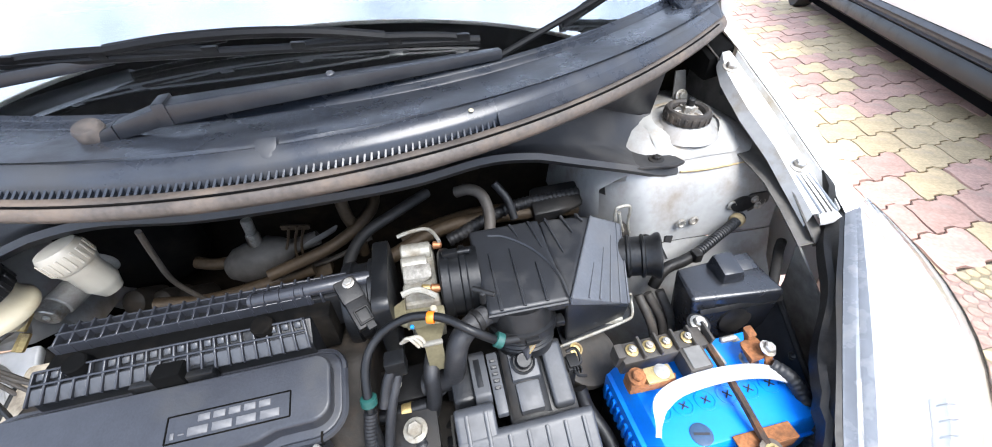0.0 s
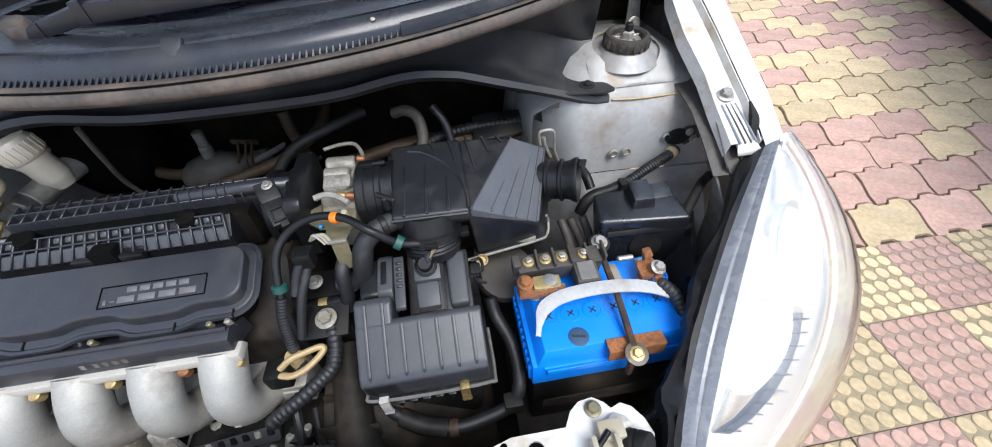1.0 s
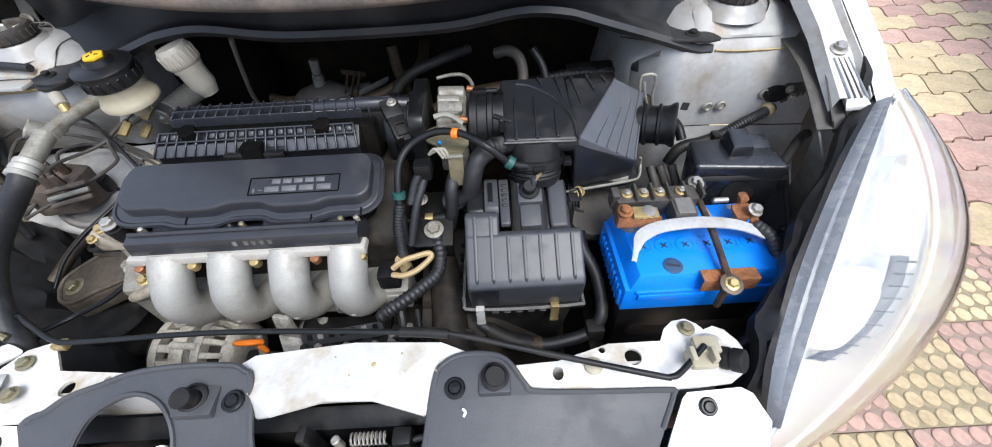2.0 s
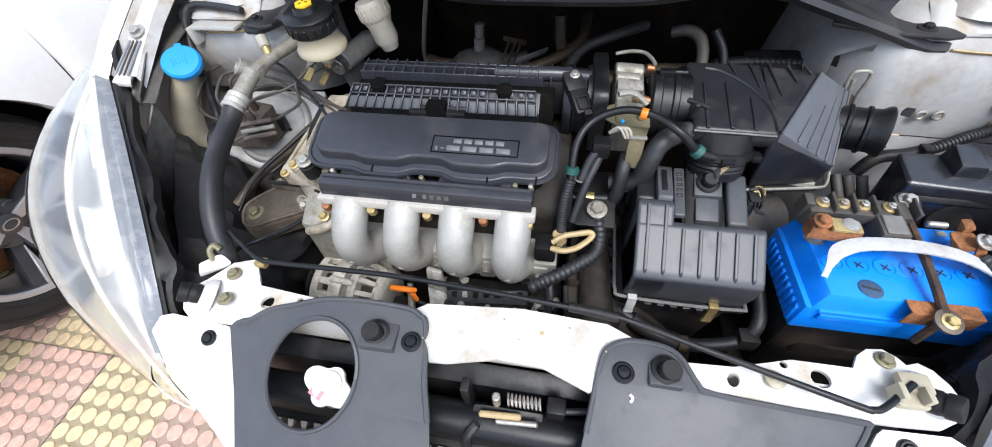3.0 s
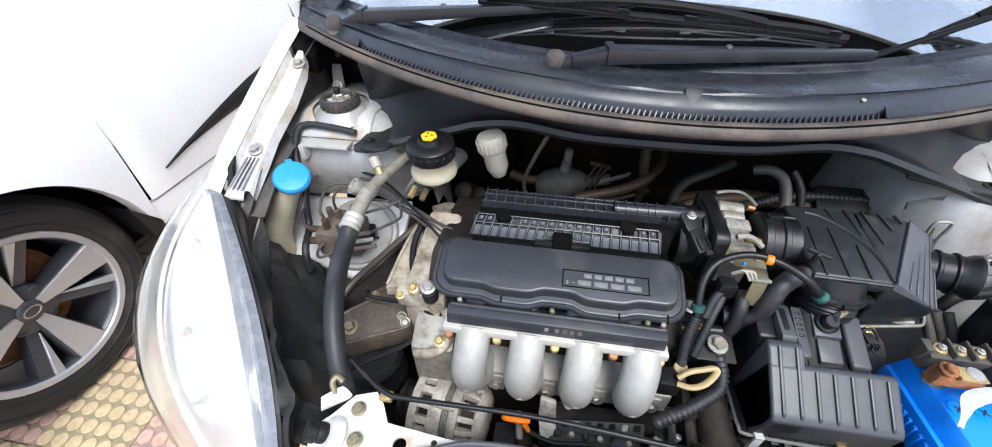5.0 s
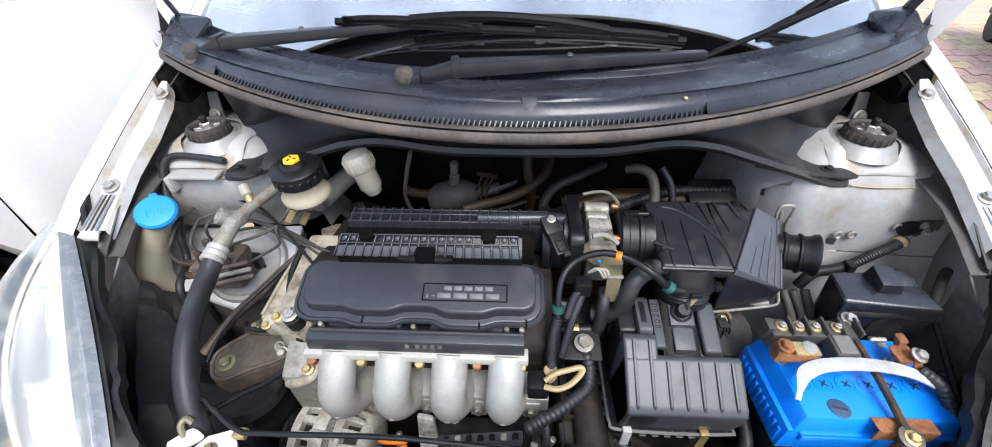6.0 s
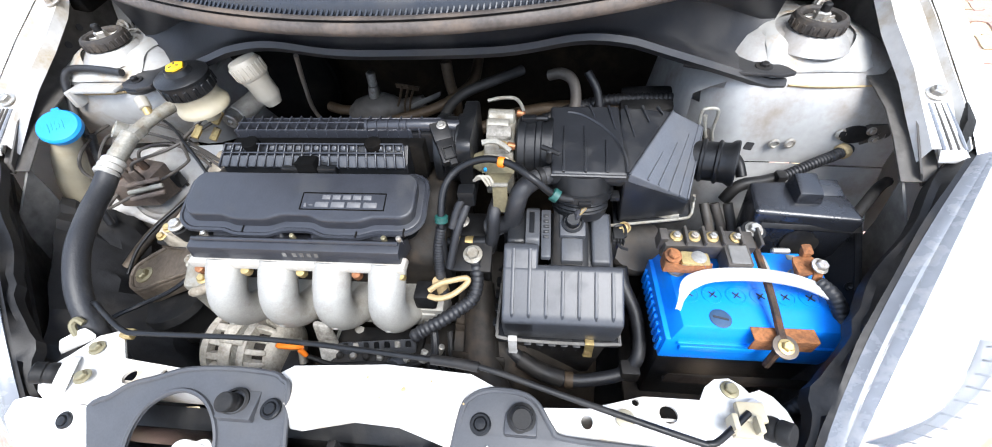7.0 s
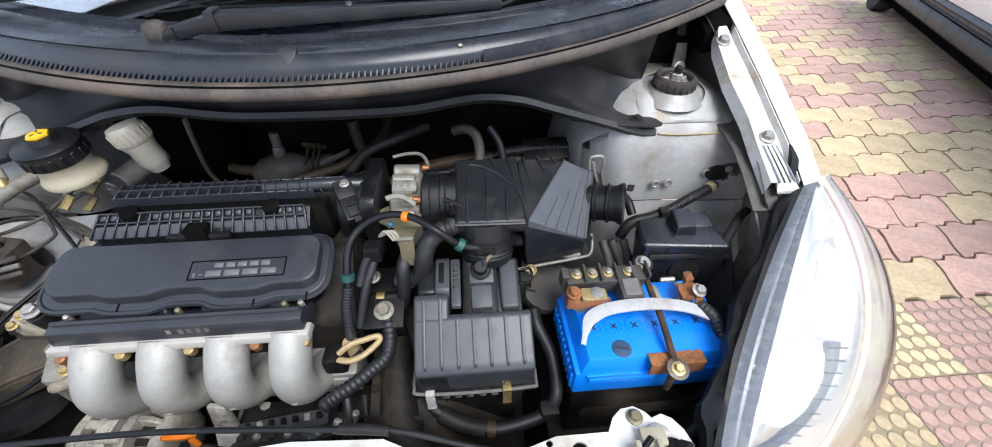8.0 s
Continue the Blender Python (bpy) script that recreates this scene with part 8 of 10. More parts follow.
tube(bm, [(0.529, 0.312, 0.722), (0.542, 0.292, 0.718), (0.552, 0.266, 0.695), (0.553, 0.242, 0.66), (0.540, 0.220, 0.62), (0.518, 0.206, 0.60), (0.49, 0.195, 0.57)], 0.0092, 12, 8, ribs=0.006, depth=0.06)
part("cable", bm, HOSE, cl, "corrugated black cable")
wr = thing("battery_cable", "black wrapped cable below the air box", "cable", (0.3, 0.2, 0.6))
bm = mesh()
tube(bm, [(0.315, 0.372, 0.66), (0.320, 0.352, 0.64), (0.336, 0.314, 0.62), (0.337, 0.268, 0.595), (0.318, 0.250, 0.572), (0.28, 0.240, 0.567), (0.241, 0.235, 0.57), (0.196, 0.246, 0.573), (0.15, 0.270, 0.585)], 0.0095, 12)
part("cable", bm, HOSE, wr)
bm = mesh()
tube(bm, [(0.232, 0.236, 0.571), (0.20, 0.244, 0.573), (0.170, 0.258, 0.58)], 0.0125, 12)
part("grey_wrap", bm, DUSTY, wr)
bm = mesh()
lathe(bm, [(0.0115, 0), (0.012, 0.002), (0.012, 0.01), (0.0115, 0.012)], axis((0.246, 0.2345, 0.570), (-1, 0.05, 0.0)), 14)
part("band", bm, UMBER, wr)
bm = mesh()
box(bm, (0.312, 0.240, 0.562), (0.338, 0.262, 0.590), 0.004)
part("connector", bm, DUSTY, wr)

# ---- relay box behind the battery ----
rb = thing("relay_box", "dusty black relay box with a raised cap, beside the wing", "relay box", (0.55, 0.43, 0.6))
bm = mesh()
hull(bm, [(0.480, 0.406, 0.748), (0.606, 0.388, 0.752), (0.486, 0.458, 0.756), (0.60, 0.462, 0.756), (0.492, 0.398, 0.65), (0.605, 0.392, 0.65), (0.50, 0.46, 0.65), (0.60, 0.46, 0.65)], 0.006, 3)
part("body", bm, GLOSSY, rb)
bm = mesh()
hull(bm, [(0.533, 0.420, 0.768), (0.562, 0.418, 0.768), (0.533, 0.452, 0.778), (0.562, 0.452, 0.778), (0.531, 0.415, 0.742), (0.566, 0.413, 0.742), (0.531, 0.457, 0.748), (0.566, 0.457, 0.748)], 0.004)
hull(bm, [(0.566, 0.43, 0.756), (0.598, 0.43, 0.756), (0.566, 0.455, 0.764), (0.596, 0.455, 0.764), (0.566, 0.426, 0.742), (0.60, 0.426, 0.742), (0.566, 0.458, 0.748), (0.598, 0.458, 0.748)], 0.003)
part("cap", bm, GLOSSY, rb)
bm = mesh()
lathe(bm, [(0.027, -0.004), (0.026, 0.003), (0.02, 0.006), (0.001, 0.007)], axis((0.553, 0.3965, 0.70), (0, -1, 0.1)), 28)
part("round_boss", bm, DUSTY, rb)
bm = mesh()
hull(bm, [(0.49, 0.398, 0.735), (0.612, 0.392, 0.735), (0.49, 0.394, 0.728), (0.612, 0.388, 0.728), (0.49, 0.402, 0.728), (0.612, 0.398, 0.728)], 0.001)
part("lid_seam", bm, DUSTY, rb)
hz = thing("wiring_conduit", "corrugated dark grey wiring conduit along the tower", "wiring", (0.6, 0.52, 0.7))
bm = mesh()
tube(bm, [(0.658, 0.541, 0.752), (0.635, 0.530, 0.748), (0.603, 0.519, 0.740), (0.572, 0.509, 0.729), (0.548, 0.502, 0.722)], 0.0085, 12, 8, ribs=0.005, depth=0.16)
part("conduit", bm, HOSE, hz)
bm = mesh()
lathe(bm, [(0.010, 0), (0.0115, 0.002), (0.0115, 0.009), (0.010, 0.011)], axis((0.642, 0.5335, 0.7495), (1, 0.5, 0.2)), 16)
part("tan_clip", bm, TAN, hz)
bm = mesh()
tube(bm, [(0.552, 0.503, 0.724), (0.53, 0.499, 0.720), (0.508, 0.497, 0.717), (0.492, 0.492, 0.71), (0.482, 0.488, 0.69)], 0.0092, 10)
part("wrapped_branch", bm, DUSTY, hz)
bm = mesh()
tube(bm, [(0.60, 0.40, 0.735), (0.63, 0.43, 0.742), (0.66, 0.46, 0.745), (0.685, 0.48, 0.74)], 0.007, 10)
part("wrapped_branch", bm, DUSTY, hz)
bm = mesh()
box(bm, (0.545, 0.488, 0.722), (0.558, 0.506, 0.738), 0.003)
part("clip_block", bm, DUSTY, hz)
for a, b, c in (((0.46, 0.47, 0.70), (0.475, 0.44, 0.66), (0.47, 0.42, 0.6)), ((0.48, 0.47, 0.70), (0.49, 0.44, 0.66), (0.485, 0.42, 0.6)), ((0.445, 0.47, 0.70), (0.455, 0.43, 0.66), (0.45, 0.41, 0.6))):
    bm = mesh()
    tube(bm, [a, b, c], 0.007, 10, 6)
    part("lead", bm, DUSTBLK, hz)
cn = thing("wiring_connector", "pale wiring connector clipped to the bulkhead", "connector", (0.49, 0.6, 0.74))
bm = mesh()
box(bm, (0.474, 0.59, 0.745), (0.502, 0.615, 0.782), 0.004)
part("shell", bm, IVORY, cn)
bm = mesh()
box(bm, (0.480, 0.586, 0.752), (0.496, 0.592, 0.776), 0.002)
part("socket", bm, INK, cn)
bm = mesh()
tube(bm, [(0.488, 0.59, 0.748), (0.492, 0.565, 0.735), (0.50, 0.53, 0.735), (0.505, 0.51, 0.72)], 0.008, 10)
part("tail", bm, DUSTY, cn)

# ---- left side: reservoirs, washer filler, refrigerant line, valve block, mount ----
br = thing("brake_fluid_reservoir", "cream plastic brake reservoir with black cap and yellow centre", "reservoir", (-0.352, 0.54, 0.78))
bm = mesh()
rm = axis((-0.352, 0.545, 0.800), (0.0, -0.12, 1))
lathe(bm, [(0.012, 0.008), (0.014, 0.024), (0.034, 0.027), (0.0395, 0.030), (0.040, 0.035), (0.0375, 0.039), (0.0345, 0.045), (0.0335, 0.052), (0.035, 0.066), (0.033, 0.07)], rm, 32)
part("bottle", bm, CREAM, br)
bm = mesh()
lathe(bm, [(0.036, 0.062), (0.038, 0.064), (0.038, 0.078), (0.037, 0.082), (0.039, 0.083), (0.039, 0.087), (0.035, 0.090), (0.020, 0.092), (0.017, 0.099), (0.001, 0.100)], rm, 36)
cap = part("cap", bm, BLACK, br)
for k in range(18):
    a = 2 * math.pi * k / 18
    bm = mesh()
    box(bm, (0.0365, -0.003, 0.064), (0.0395, 0.003, 0.079), 0.0008, 1, rm @ Matrix.Rotation(a, 4, "Z"))
    part("grip", bm, BLACK, cap)
bm = mesh()
lathe(bm, [(0.0135, 0.0995), (0.0135, 0.102), (0.011, 0.103), (0.0006, 0.103)], rm, 6)
part("yellow_mark", bm, YELLOW, cap, "yellow warning mark")
bm = mesh()
for k in (0, 120, 240):
    box(bm, (0.003, -0.0012, 0.103), (0.008, 0.0012, 0.1035), 0, 1, rm @ Matrix.Rotation(radians(k), 4, "Z"))
part("mark_bars", bm, INK, cap)
cr = thing("clutch_fluid_reservoir", "small off-white ribbed fluid reservoir with a screw cap", "reservoir", (-0.245, 0.555, 0.82))
bm = mesh()
qm = axis((-0.243, 0.556, 0.835), (-0.22, -0.02, 0.95))
lathe(bm, [(0.012, -0.01), (0.016, 0.0), (0.019, 0.006), (0.019, 0.03), (0.021, 0.034), (0.021, 0.04)], qm, 24)
box(bm, (-0.028, -0.006, 0.028), (0.0, 0.006, 0.04), 0.003, 2, qm)
part("bottle", bm, IVORY, cr)
bm = mesh()
lathe(bm, [(0.022, 0.038), (0.024, 0.041), (0.024, 0.06), (0.021, 0.066), (0.001, 0.068)], qm, 28)
cap = part("cap", bm, IVORY, cr)
for k in range(20):
    bm = mesh()
    box(bm, (0.0225, -0.0015, 0.042), (0.0252, 0.0015, 0.060), 0.0005, 1, qm @ Matrix.Rotation(2 * math.pi * k / 20, 4, "Z"))
    part("grip", bm, IVORY, cap)
mc = thing("brake_master_cylinder", "metal master cylinder and pipe unions under the reservoir", "brake cylinder", (-0.36, 0.58, 0.72))
bm = mesh()
cyl(bm, (-0.371, 0.612, 0.769), (-0.345, 0.70, 0.775), 0.018, 0.02)
part("barrel", bm, ALU, mc)
bm = mesh()
cyl(bm, (-0.373, 0.620, 0.769), (-0.3765, 0.594, 0.766), 0.0165, 0.0155, 24)
cyl(bm, (-0.376, 0.596, 0.766), (-0.3775, 0.590, 0.7655), 0.006, 0.005, 14)
part("end_plug", bm, STEEL, mc)
for p in ((-0.40, 0.53, 0.775), (-0.385, 0.545, 0.76), (-0.365, 0.55, 0.79)):
    bm = mesh()
    cyl(bm, p, (p[0] + 0.006, p[1] + 0.02, p[2] + 0.012), 0.006, 0.006, 6, 0.001)
    part("pipe_union", bm, BRASS, mc)
bm = mesh()
hull(bm, [(-0.42, 0.55, 0.77), (-0.40, 0.55, 0.80), (-0.42, 0.60, 0.77), (-0.40, 0.6, 0.80), (-0.38, 0.57, 0.76), (-0.38, 0.6, 0.80)], 0.004)
part("mount_block", bm, ALU, mc)
bs = thing("brake_servo", "black brake servo drum in the shade of the bulkhead", "brake servo", (-0.33, 0.74, 0.7))
bm = mesh()
lathe(bm, [(0.02, -0.03), (0.06, -0.02), (0.1, 0.0), (0.11, 0.015), (0.11, 0.05)], axis((-0.335, 0.72, 0.775), (0.0, 1, 0.1)), 36)
part("drum", bm, SHADE, bs)
bm = mesh()
lathe(bm, [(0.108, 0.0), (0.114, 0.004), (0.114, 0.012), (0.108, 0.016)], axis((-0.335, 0.735, 0.7765), (0.0, 1, 0.1)), 36, caps=False)
part("rim_seam", bm, SHADE, bs)
bm = mesh()
cyl(bm, (-0.338, 0.70, 0.773), (-0.337, 0.715, 0.7745), 0.03, 0.034)
part("neck", bm, SHADE, bs)
wf = thing("washer_filler", "washer bottle neck with a bright blue cap", "washer bottle", (-0.64, 0.5, 0.6))
bm = mesh()
tube(bm, [(-0.605, 0.508, 0.805), (-0.622, 0.503, 0.775), (-0.645, 0.497, 0.735), (-0.668, 0.49, 0.68), (-0.675, 0.485, 0.62)], (0.018, 0.03), 18, 6)
part("neck", bm, CREAM, wf, "cream translucent filler neck")
bm = mesh()
wm = axis((-0.603, 0.508, 0.806), (0.30, -0.42, 0.86))
lathe(bm, [(0.024, 0), (0.030, 0.003), (0.031, 0.012), (0.028, 0.016), (0.024, 0.0165), (0.001, 0.018)], wm, 32)
cap = part("cap", bm, CYAN, wf, "bright blue cap with a moulded symbol")
bm = mesh()
box(bm, (-0.004, 0.024, 0.004), (0.008, 0.037, 0.012), 0.003, 2, wm)
part("pull_tab", bm, CYAN, cap)
bm = mesh()
for k in range(5):
    box(bm, (-0.012 + 0.005 * k, -0.01 + 0.003 * (k % 2), 0.0168), (-0.0108 + 0.005 * k, 0.006, 0.0181), 0, 1, wm)
part("moulded_symbol", bm, CYAN, cap)

# thick refrigerant hose with its aluminium fitting
ac = thing("refrigerant_hose", "thick grey rubber refrigerant hose crimped to an aluminium pipe", "hose", (-0.44, 0.3, 0.65))
bm = mesh()
tube(bm, [(-0.458, 0.42, 0.792), (-0.458, 0.395, 0.78), (-0.452, 0.35, 0.768), (-0.437, 0.295, 0.752), (-0.418, 0.245, 0.72), (-0.400, 0.212, 0.675), (-0.388, 0.19, 0.62)], 0.0142, 18, 8)
part("hose", bm, HOSE, ac)
bm = mesh()
lathe(bm, [(0.0138, 0), (0.0162, 0.002), (0.0162, 0.006), (0.0142, 0.008), (0.0162, 0.011), (0.0162, 0.016), (0.0142, 0.018), (0.016, 0.021), (0.016, 0.026), (0.012, 0.029)], axis((-0.459, 0.412, 0.791), (0.03, 0.85, 0.22)), 24)
part("crimp", bm, ALU, ac, "crimped aluminium ferrule")
bm = mesh()
tube(bm, [(-0.456, 0.462, 0.806), (-0.450, 0.492, 0.814), (-0.442, 0.525, 0.818), (-0.427, 0.572, 0.820), (-0.412, 0.62, 0.826)], 0.0098, 16)
part("pipe", bm, CAST, ac, "dusty tan-grey metal pipe")
bm = mesh()
tube(bm, [(-0.458, 0.438, 0.798), (-0.455, 0.462, 0.807), (-0.452, 0.482, 0.815)], 0.0125, 14)
box(bm, (-0.478, 0.478, 0.805), (-0.438, 0.505, 0.822), 0.006)
lathe(bm, [(0.014, -0.006), (0.014, 0.008), (0.01, 0.009), (0.009, 0.006), (0.001, 0.006)], axis((-0.472, 0.488, 0.818), (-0.5, -0.4, 0.7)), 18)
part("joint_block", bm, CAST, ac)
bm = mesh()
cyl(bm, (-0.443, 0.524, 0.822), (-0.450, 0.532, 0.832), 0.007, 0.0065, 12)
part("valve_stem", bm, BRASS, ac)
bm = mesh()
cyl(bm, (-0.450, 0.532, 0.831), (-0.461, 0.544, 0.843), 0.0088, 0.0095, 18)
part("service_cap", bm, IVORY, ac, "off-white service port cap")

# hydraulic valve block with bent steel pipes
vb = thing("abs_valve_block", "corroded hydraulic valve block with bent steel brake pipes", "brake unit", (-0.49, 0.46, 0.6))
bm = mesh()
hull(bm, [(-0.568, 0.465, 0.722), (-0.492, 0.462, 0.722), (-0.562, 0.54, 0.728), (-0.486, 0.525, 0.728), (-0.565, 0.46, 0.672), (-0.49, 0.466, 0.672), (-0.56, 0.53, 0.668), (-0.484, 0.515, 0.668)], 0.006)
part("block", bm, UNIT, vb)
bm = mesh()
hull(bm, [(-0.512, 0.505, 0.704), (-0.476, 0.512, 0.704), (-0.512, 0.53, 0.704), (-0.478, 0.53, 0.704), (-0.512, 0.505, 0.676), (-0.476, 0.512, 0.676), (-0.512, 0.53, 0.676), (-0.478, 0.53, 0.676)], 0.004)
part("motor", bm, BLACK, vb)
for i, (x, y) in enumerate(((-0.548, 0.482), (-0.54, 0.512), (-0.520, 0.478), (-0.513, 0.508), (-0.502, 0.478), (-0.556, 0.515))):
    bm = mesh()
    cyl(bm, (x, y, 0.722), (x, y - 0.002, 0.746), 0.007, 0.006, 6, 0.001)
    part("pipe_union", bm, (RUSTROD, UNIT, UNIT)[i % 3], vb)
for a, b in (((-0.590, 0.487, 0.712), (-0.565, 0.489, 0.712)), ((-0.585, 0.468, 0.700), (-0.562, 0.472, 0.700))):
    bm = mesh()
    cyl(bm, a, b, 0.007, 0.0065, 6, 0.001)
    part("pipe_union", bm, RUSTROD, vb)
for k in range(3):
    bm = mesh()
    cyl(bm, (-0.520 + 0.008 * k, 0.462 - 0.010 * k, 0.722 - 0.006 * k), (-0.462 + 0.008 * k, 0.478 - 0.010 * k, 0.728 - 0.006 * k), 0.0042, 0.0042, 8)
    part("clamp_bar", bm, (UNIT, CAST, UNIT)[k], vb)
pipes = [
    [(-0.560, 0.480, 0.716), (-0.578, 0.468, 0.735), (-0.585, 0.470, 0.755), (-0.579, 0.483, 0.775), (-0.60, 0.53, 0.775), (-0.603, 0.55, 0.775), (-0.592, 0.596, 0.775), (-0.575, 0.604, 0.775), (-0.501, 0.573, 0.775), (-0.45, 0.555, 0.77), (-0.38, 0.51, 0.76), (-0.31, 0.478, 0.755)],
    [(-0.384, 0.585, 0.796), (-0.40, 0.55, 0.788), (-0.413, 0.517, 0.777), (-0.411, 0.507, 0.757), (-0.42, 0.503, 0.742), (-0.476, 0.482, 0.717), (-0.525, 0.432, 0.708), (-0.545, 0.430, 0.700), (-0.556, 0.446, 0.698), (-0.552, 0.462, 0.703)],
    [(-0.548, 0.482, 0.745), (-0.552, 0.484, 0.765), (-0.556, 0.515, 0.78), (-0.555, 0.535, 0.78), (-0.535, 0.547, 0.78), (-0.50, 0.55, 0.77), (-0.40, 0.523, 0.762), (-0.308, 0.474, 0.752)],
    [(-0.540, 0.512, 0.745), (-0.538, 0.508, 0.765), (-0.532, 0.51, 0.782), (-0.528, 0.53, 0.782), (-0.49, 0.545, 0.772), (-0.40, 0.517, 0.758), (-0.31, 0.466, 0.748)],
    [(-0.513, 0.508, 0.745), (-0.500, 0.515, 0.762), (-0.455, 0.527, 0.765), (-0.40, 0.512, 0.754), (-0.315, 0.458, 0.744)],
    [(-0.502, 0.478, 0.745), (-0.485, 0.480, 0.762), (-0.43, 0.505, 0.772), (-0.40, 0.54, 0.78), (-0.372, 0.56, 0.79)],
]
for p in pipes:
    bm = mesh()
    tube(bm, p, 0.0026, 8, 8)
    part("brake_pipe", bm, DUSTBLK, vb)
for p, r in (([(-0.541, 0.586, 0.79), (-0.464, 0.558, 0.79), (-0.39, 0.50, 0.785), (-0.31, 0.43, 0.77)], 0.0026),):
    bm = mesh()
    tube(bm, p, r, 8, 8)
    part("lead", bm, BLACK, vb)
bm = mesh()
tube(bm, [(-0.60, 0.535, 0.78), (-0.605, 0.52, 0.745), (-0.600, 0.50, 0.705), (-0.579, 0.445, 0.70), (-0.575, 0.43, 0.66)], 0.0065, 10)
part("rubber_hose", bm, HOSE, vb)
ta = thing("tower_line", "black hose clipped across a bent plate on the strut tower", "hose", (-0.58, 0.58, 0.84))
bm = mesh()
tube(bm, [(-0.505, 0.583, 0.868), (-0.55, 0.588, 0.872), (-0.60, 0.592, 0.872), (-0.618, 0.582, 0.862), (-0.622, 0.565, 0.83), (-0.615, 0.545, 0.80), (-0.605, 0.53, 0.775)], 0.006, 10)
part("hose", bm, HOSE, ta)
bm = mesh()
box(bm, (-0.60, 0.556, 0.845), (-0.515, 0.584, 0.851), 0.002)
box(bm, (-0.605, 0.551, 0.822), (-0.595, 0.58, 0.85), 0.002)
part("bent_plate", bm, PLATE, ta)

# white frame rail under the valve block, dark wheel-well liner, engine mount
fr = thing("frame_rail", "white painted frame rail and tower foot", "car part", (-0.45, 0.43, 0.5))
top = [(-0.70, 0.492), (-0.605, 0.482), (-0.508, 0.454), (-0.468, 0.495), (-0.430, 0.545), (-0.428, 0.606), (-0.70, 0.606)]


def rail_z(x, y):
    """Sloping top of the rail, rising towards the tower."""
    return 0.63 - 0.093 * (x + 0.51) * (x > -0.51) + 0.581 * (y - 0.456) - 0.02 * max(0.0, (-0.51 - x) / 0.19)


# Rail side keeps its shade in the colour, far darker than its top.
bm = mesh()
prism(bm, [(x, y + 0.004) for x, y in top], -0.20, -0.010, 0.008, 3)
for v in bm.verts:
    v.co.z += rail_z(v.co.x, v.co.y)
part("rail", bm, GRIMESHADE, fr, "brown grimy side of the rail, darkened for shade")
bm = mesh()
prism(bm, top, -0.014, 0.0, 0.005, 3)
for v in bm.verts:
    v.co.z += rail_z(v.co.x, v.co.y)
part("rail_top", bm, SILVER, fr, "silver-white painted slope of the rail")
bm = mesh()
boss = axis((-0.515, 0.53, 0.6725), (0.08, -0.5, 0.86))
lathe(bm, [(0.077, -0.010), (0.076, 0.003), (0.072, 0.008), (0.066, 0.009), (0.061, 0.005), (0.001, 0.005)], boss, 48)
part("pressed_disc", bm, APRON, fr, "round pressed blue-grey boss")
bm = mesh()
lathe(bm, [(0.0035, 0.005), (0.003, 0.006)], boss @ Matrix.Translation((0.035, -0.01, 0)), 10)
part("paint_chip", bm, GRIME, fr)
ln = thing("wheel_arch_liner", "torn black plastic liner beside the headlamp", "liner", (-0.6, 0.3, 0.4))
bm = mesh()
rng2 = random.Random(3)
rows = []
for i in range(19):
    f = i / 18
    y = 0.45 - 0.30 * f
    fold = 0.007 * math.sin(9 * f + 1.0)
    rows.append([(-0.655 + 0.20 * f + fold * 0.4, y, 0.705 - 0.05 * f + rng2.uniform(-0.004, 0.004))] + [(-0.655 + 0.20 * f + (0.011 + 0.015 * f) * j + fold * math.sin(1.7 * j) + rng2.uniform(-0.006, 0.006), y + 0.004 * j + rng2.uniform(-0.005, 0.005), 0.705 - 0.05 * f - (0.013 + 0.012 * f) * j + rng2.uniform(-0.006, 0.006)) for j in range(1, 7)] + [(-0.58 + 0.25 * f, y + 0.03, 0.35)])
sheet(bm, rows, 0.003)
part("liner", bm, CRUMPLE, ln, "crumpled black plastic sheet", sharp=24)
bm = mesh()
box(bm, (-0.565, 0.335, 0.625), (-0.54, 0.35, 0.645), 0.004)
part("clip", bm, BLACK, ln)
ln2 = thing("wheel_arch_liner", "black plastic air guide between battery and headlamp", "liner", (0.6, 0.3, 0.4))
bm = mesh()
rows = []
for i in range(9):
    f = i / 8
    y = 0.43 - 0.30 * f
    rows.append([(0.635 - 0.12 * f, y, 0.715 - 0.055 * f), (0.605 - 0.10 * f + rng2.uniform(-0.005, 0.005), y + 0.01, 0.66 - 0.05 * f), (0.59 - 0.08 * f, y + 0.02, 0.56), (0.57 - 0.05 * f, y + 0.02, 0.35)])
sheet(bm, rows, 0.003)
part("liner", bm, CRUMPLE, ln2, sharp=30)
for y, x in ((0.40, 0.622), (0.33, 0.594), (0.26, 0.566), (0.19, 0.538)):
    clip(ln2, (x, y, 0.702 - 0.16 * (0.42 - y)), (-0.6, -0.1, 0.8), 0.007)
bm = mesh()
tube(bm, [(0.636 - 0.12 * k / 8, 0.43 - 0.30 * k / 8, 0.717 - 0.055 * k / 8) for k in range(9)], 0.004, 6)
part("rolled_edge", bm, RUBBER, ln2)
em = thing("engine_mount", "oily cast engine mount bracket over black rubber", "engine mount", (-0.43, 0.36, 0.5))
mp = [(-0.494, 0.340), (-0.494, 0.358), (-0.478, 0.373), (-0.450, 0.389), (-0.426, 0.402), (-0.386, 0.398), (-0.362, 0.374), (-0.354, 0.349), (-0.376, 0.337), (-0.419, 0.325), (-0.455, 0.313), (-0.480, 0.319)]


def mount_z(x, y):
    return 0.632 + 0.173 * (x + 0.462) + 0.263 * (y - 0.342)


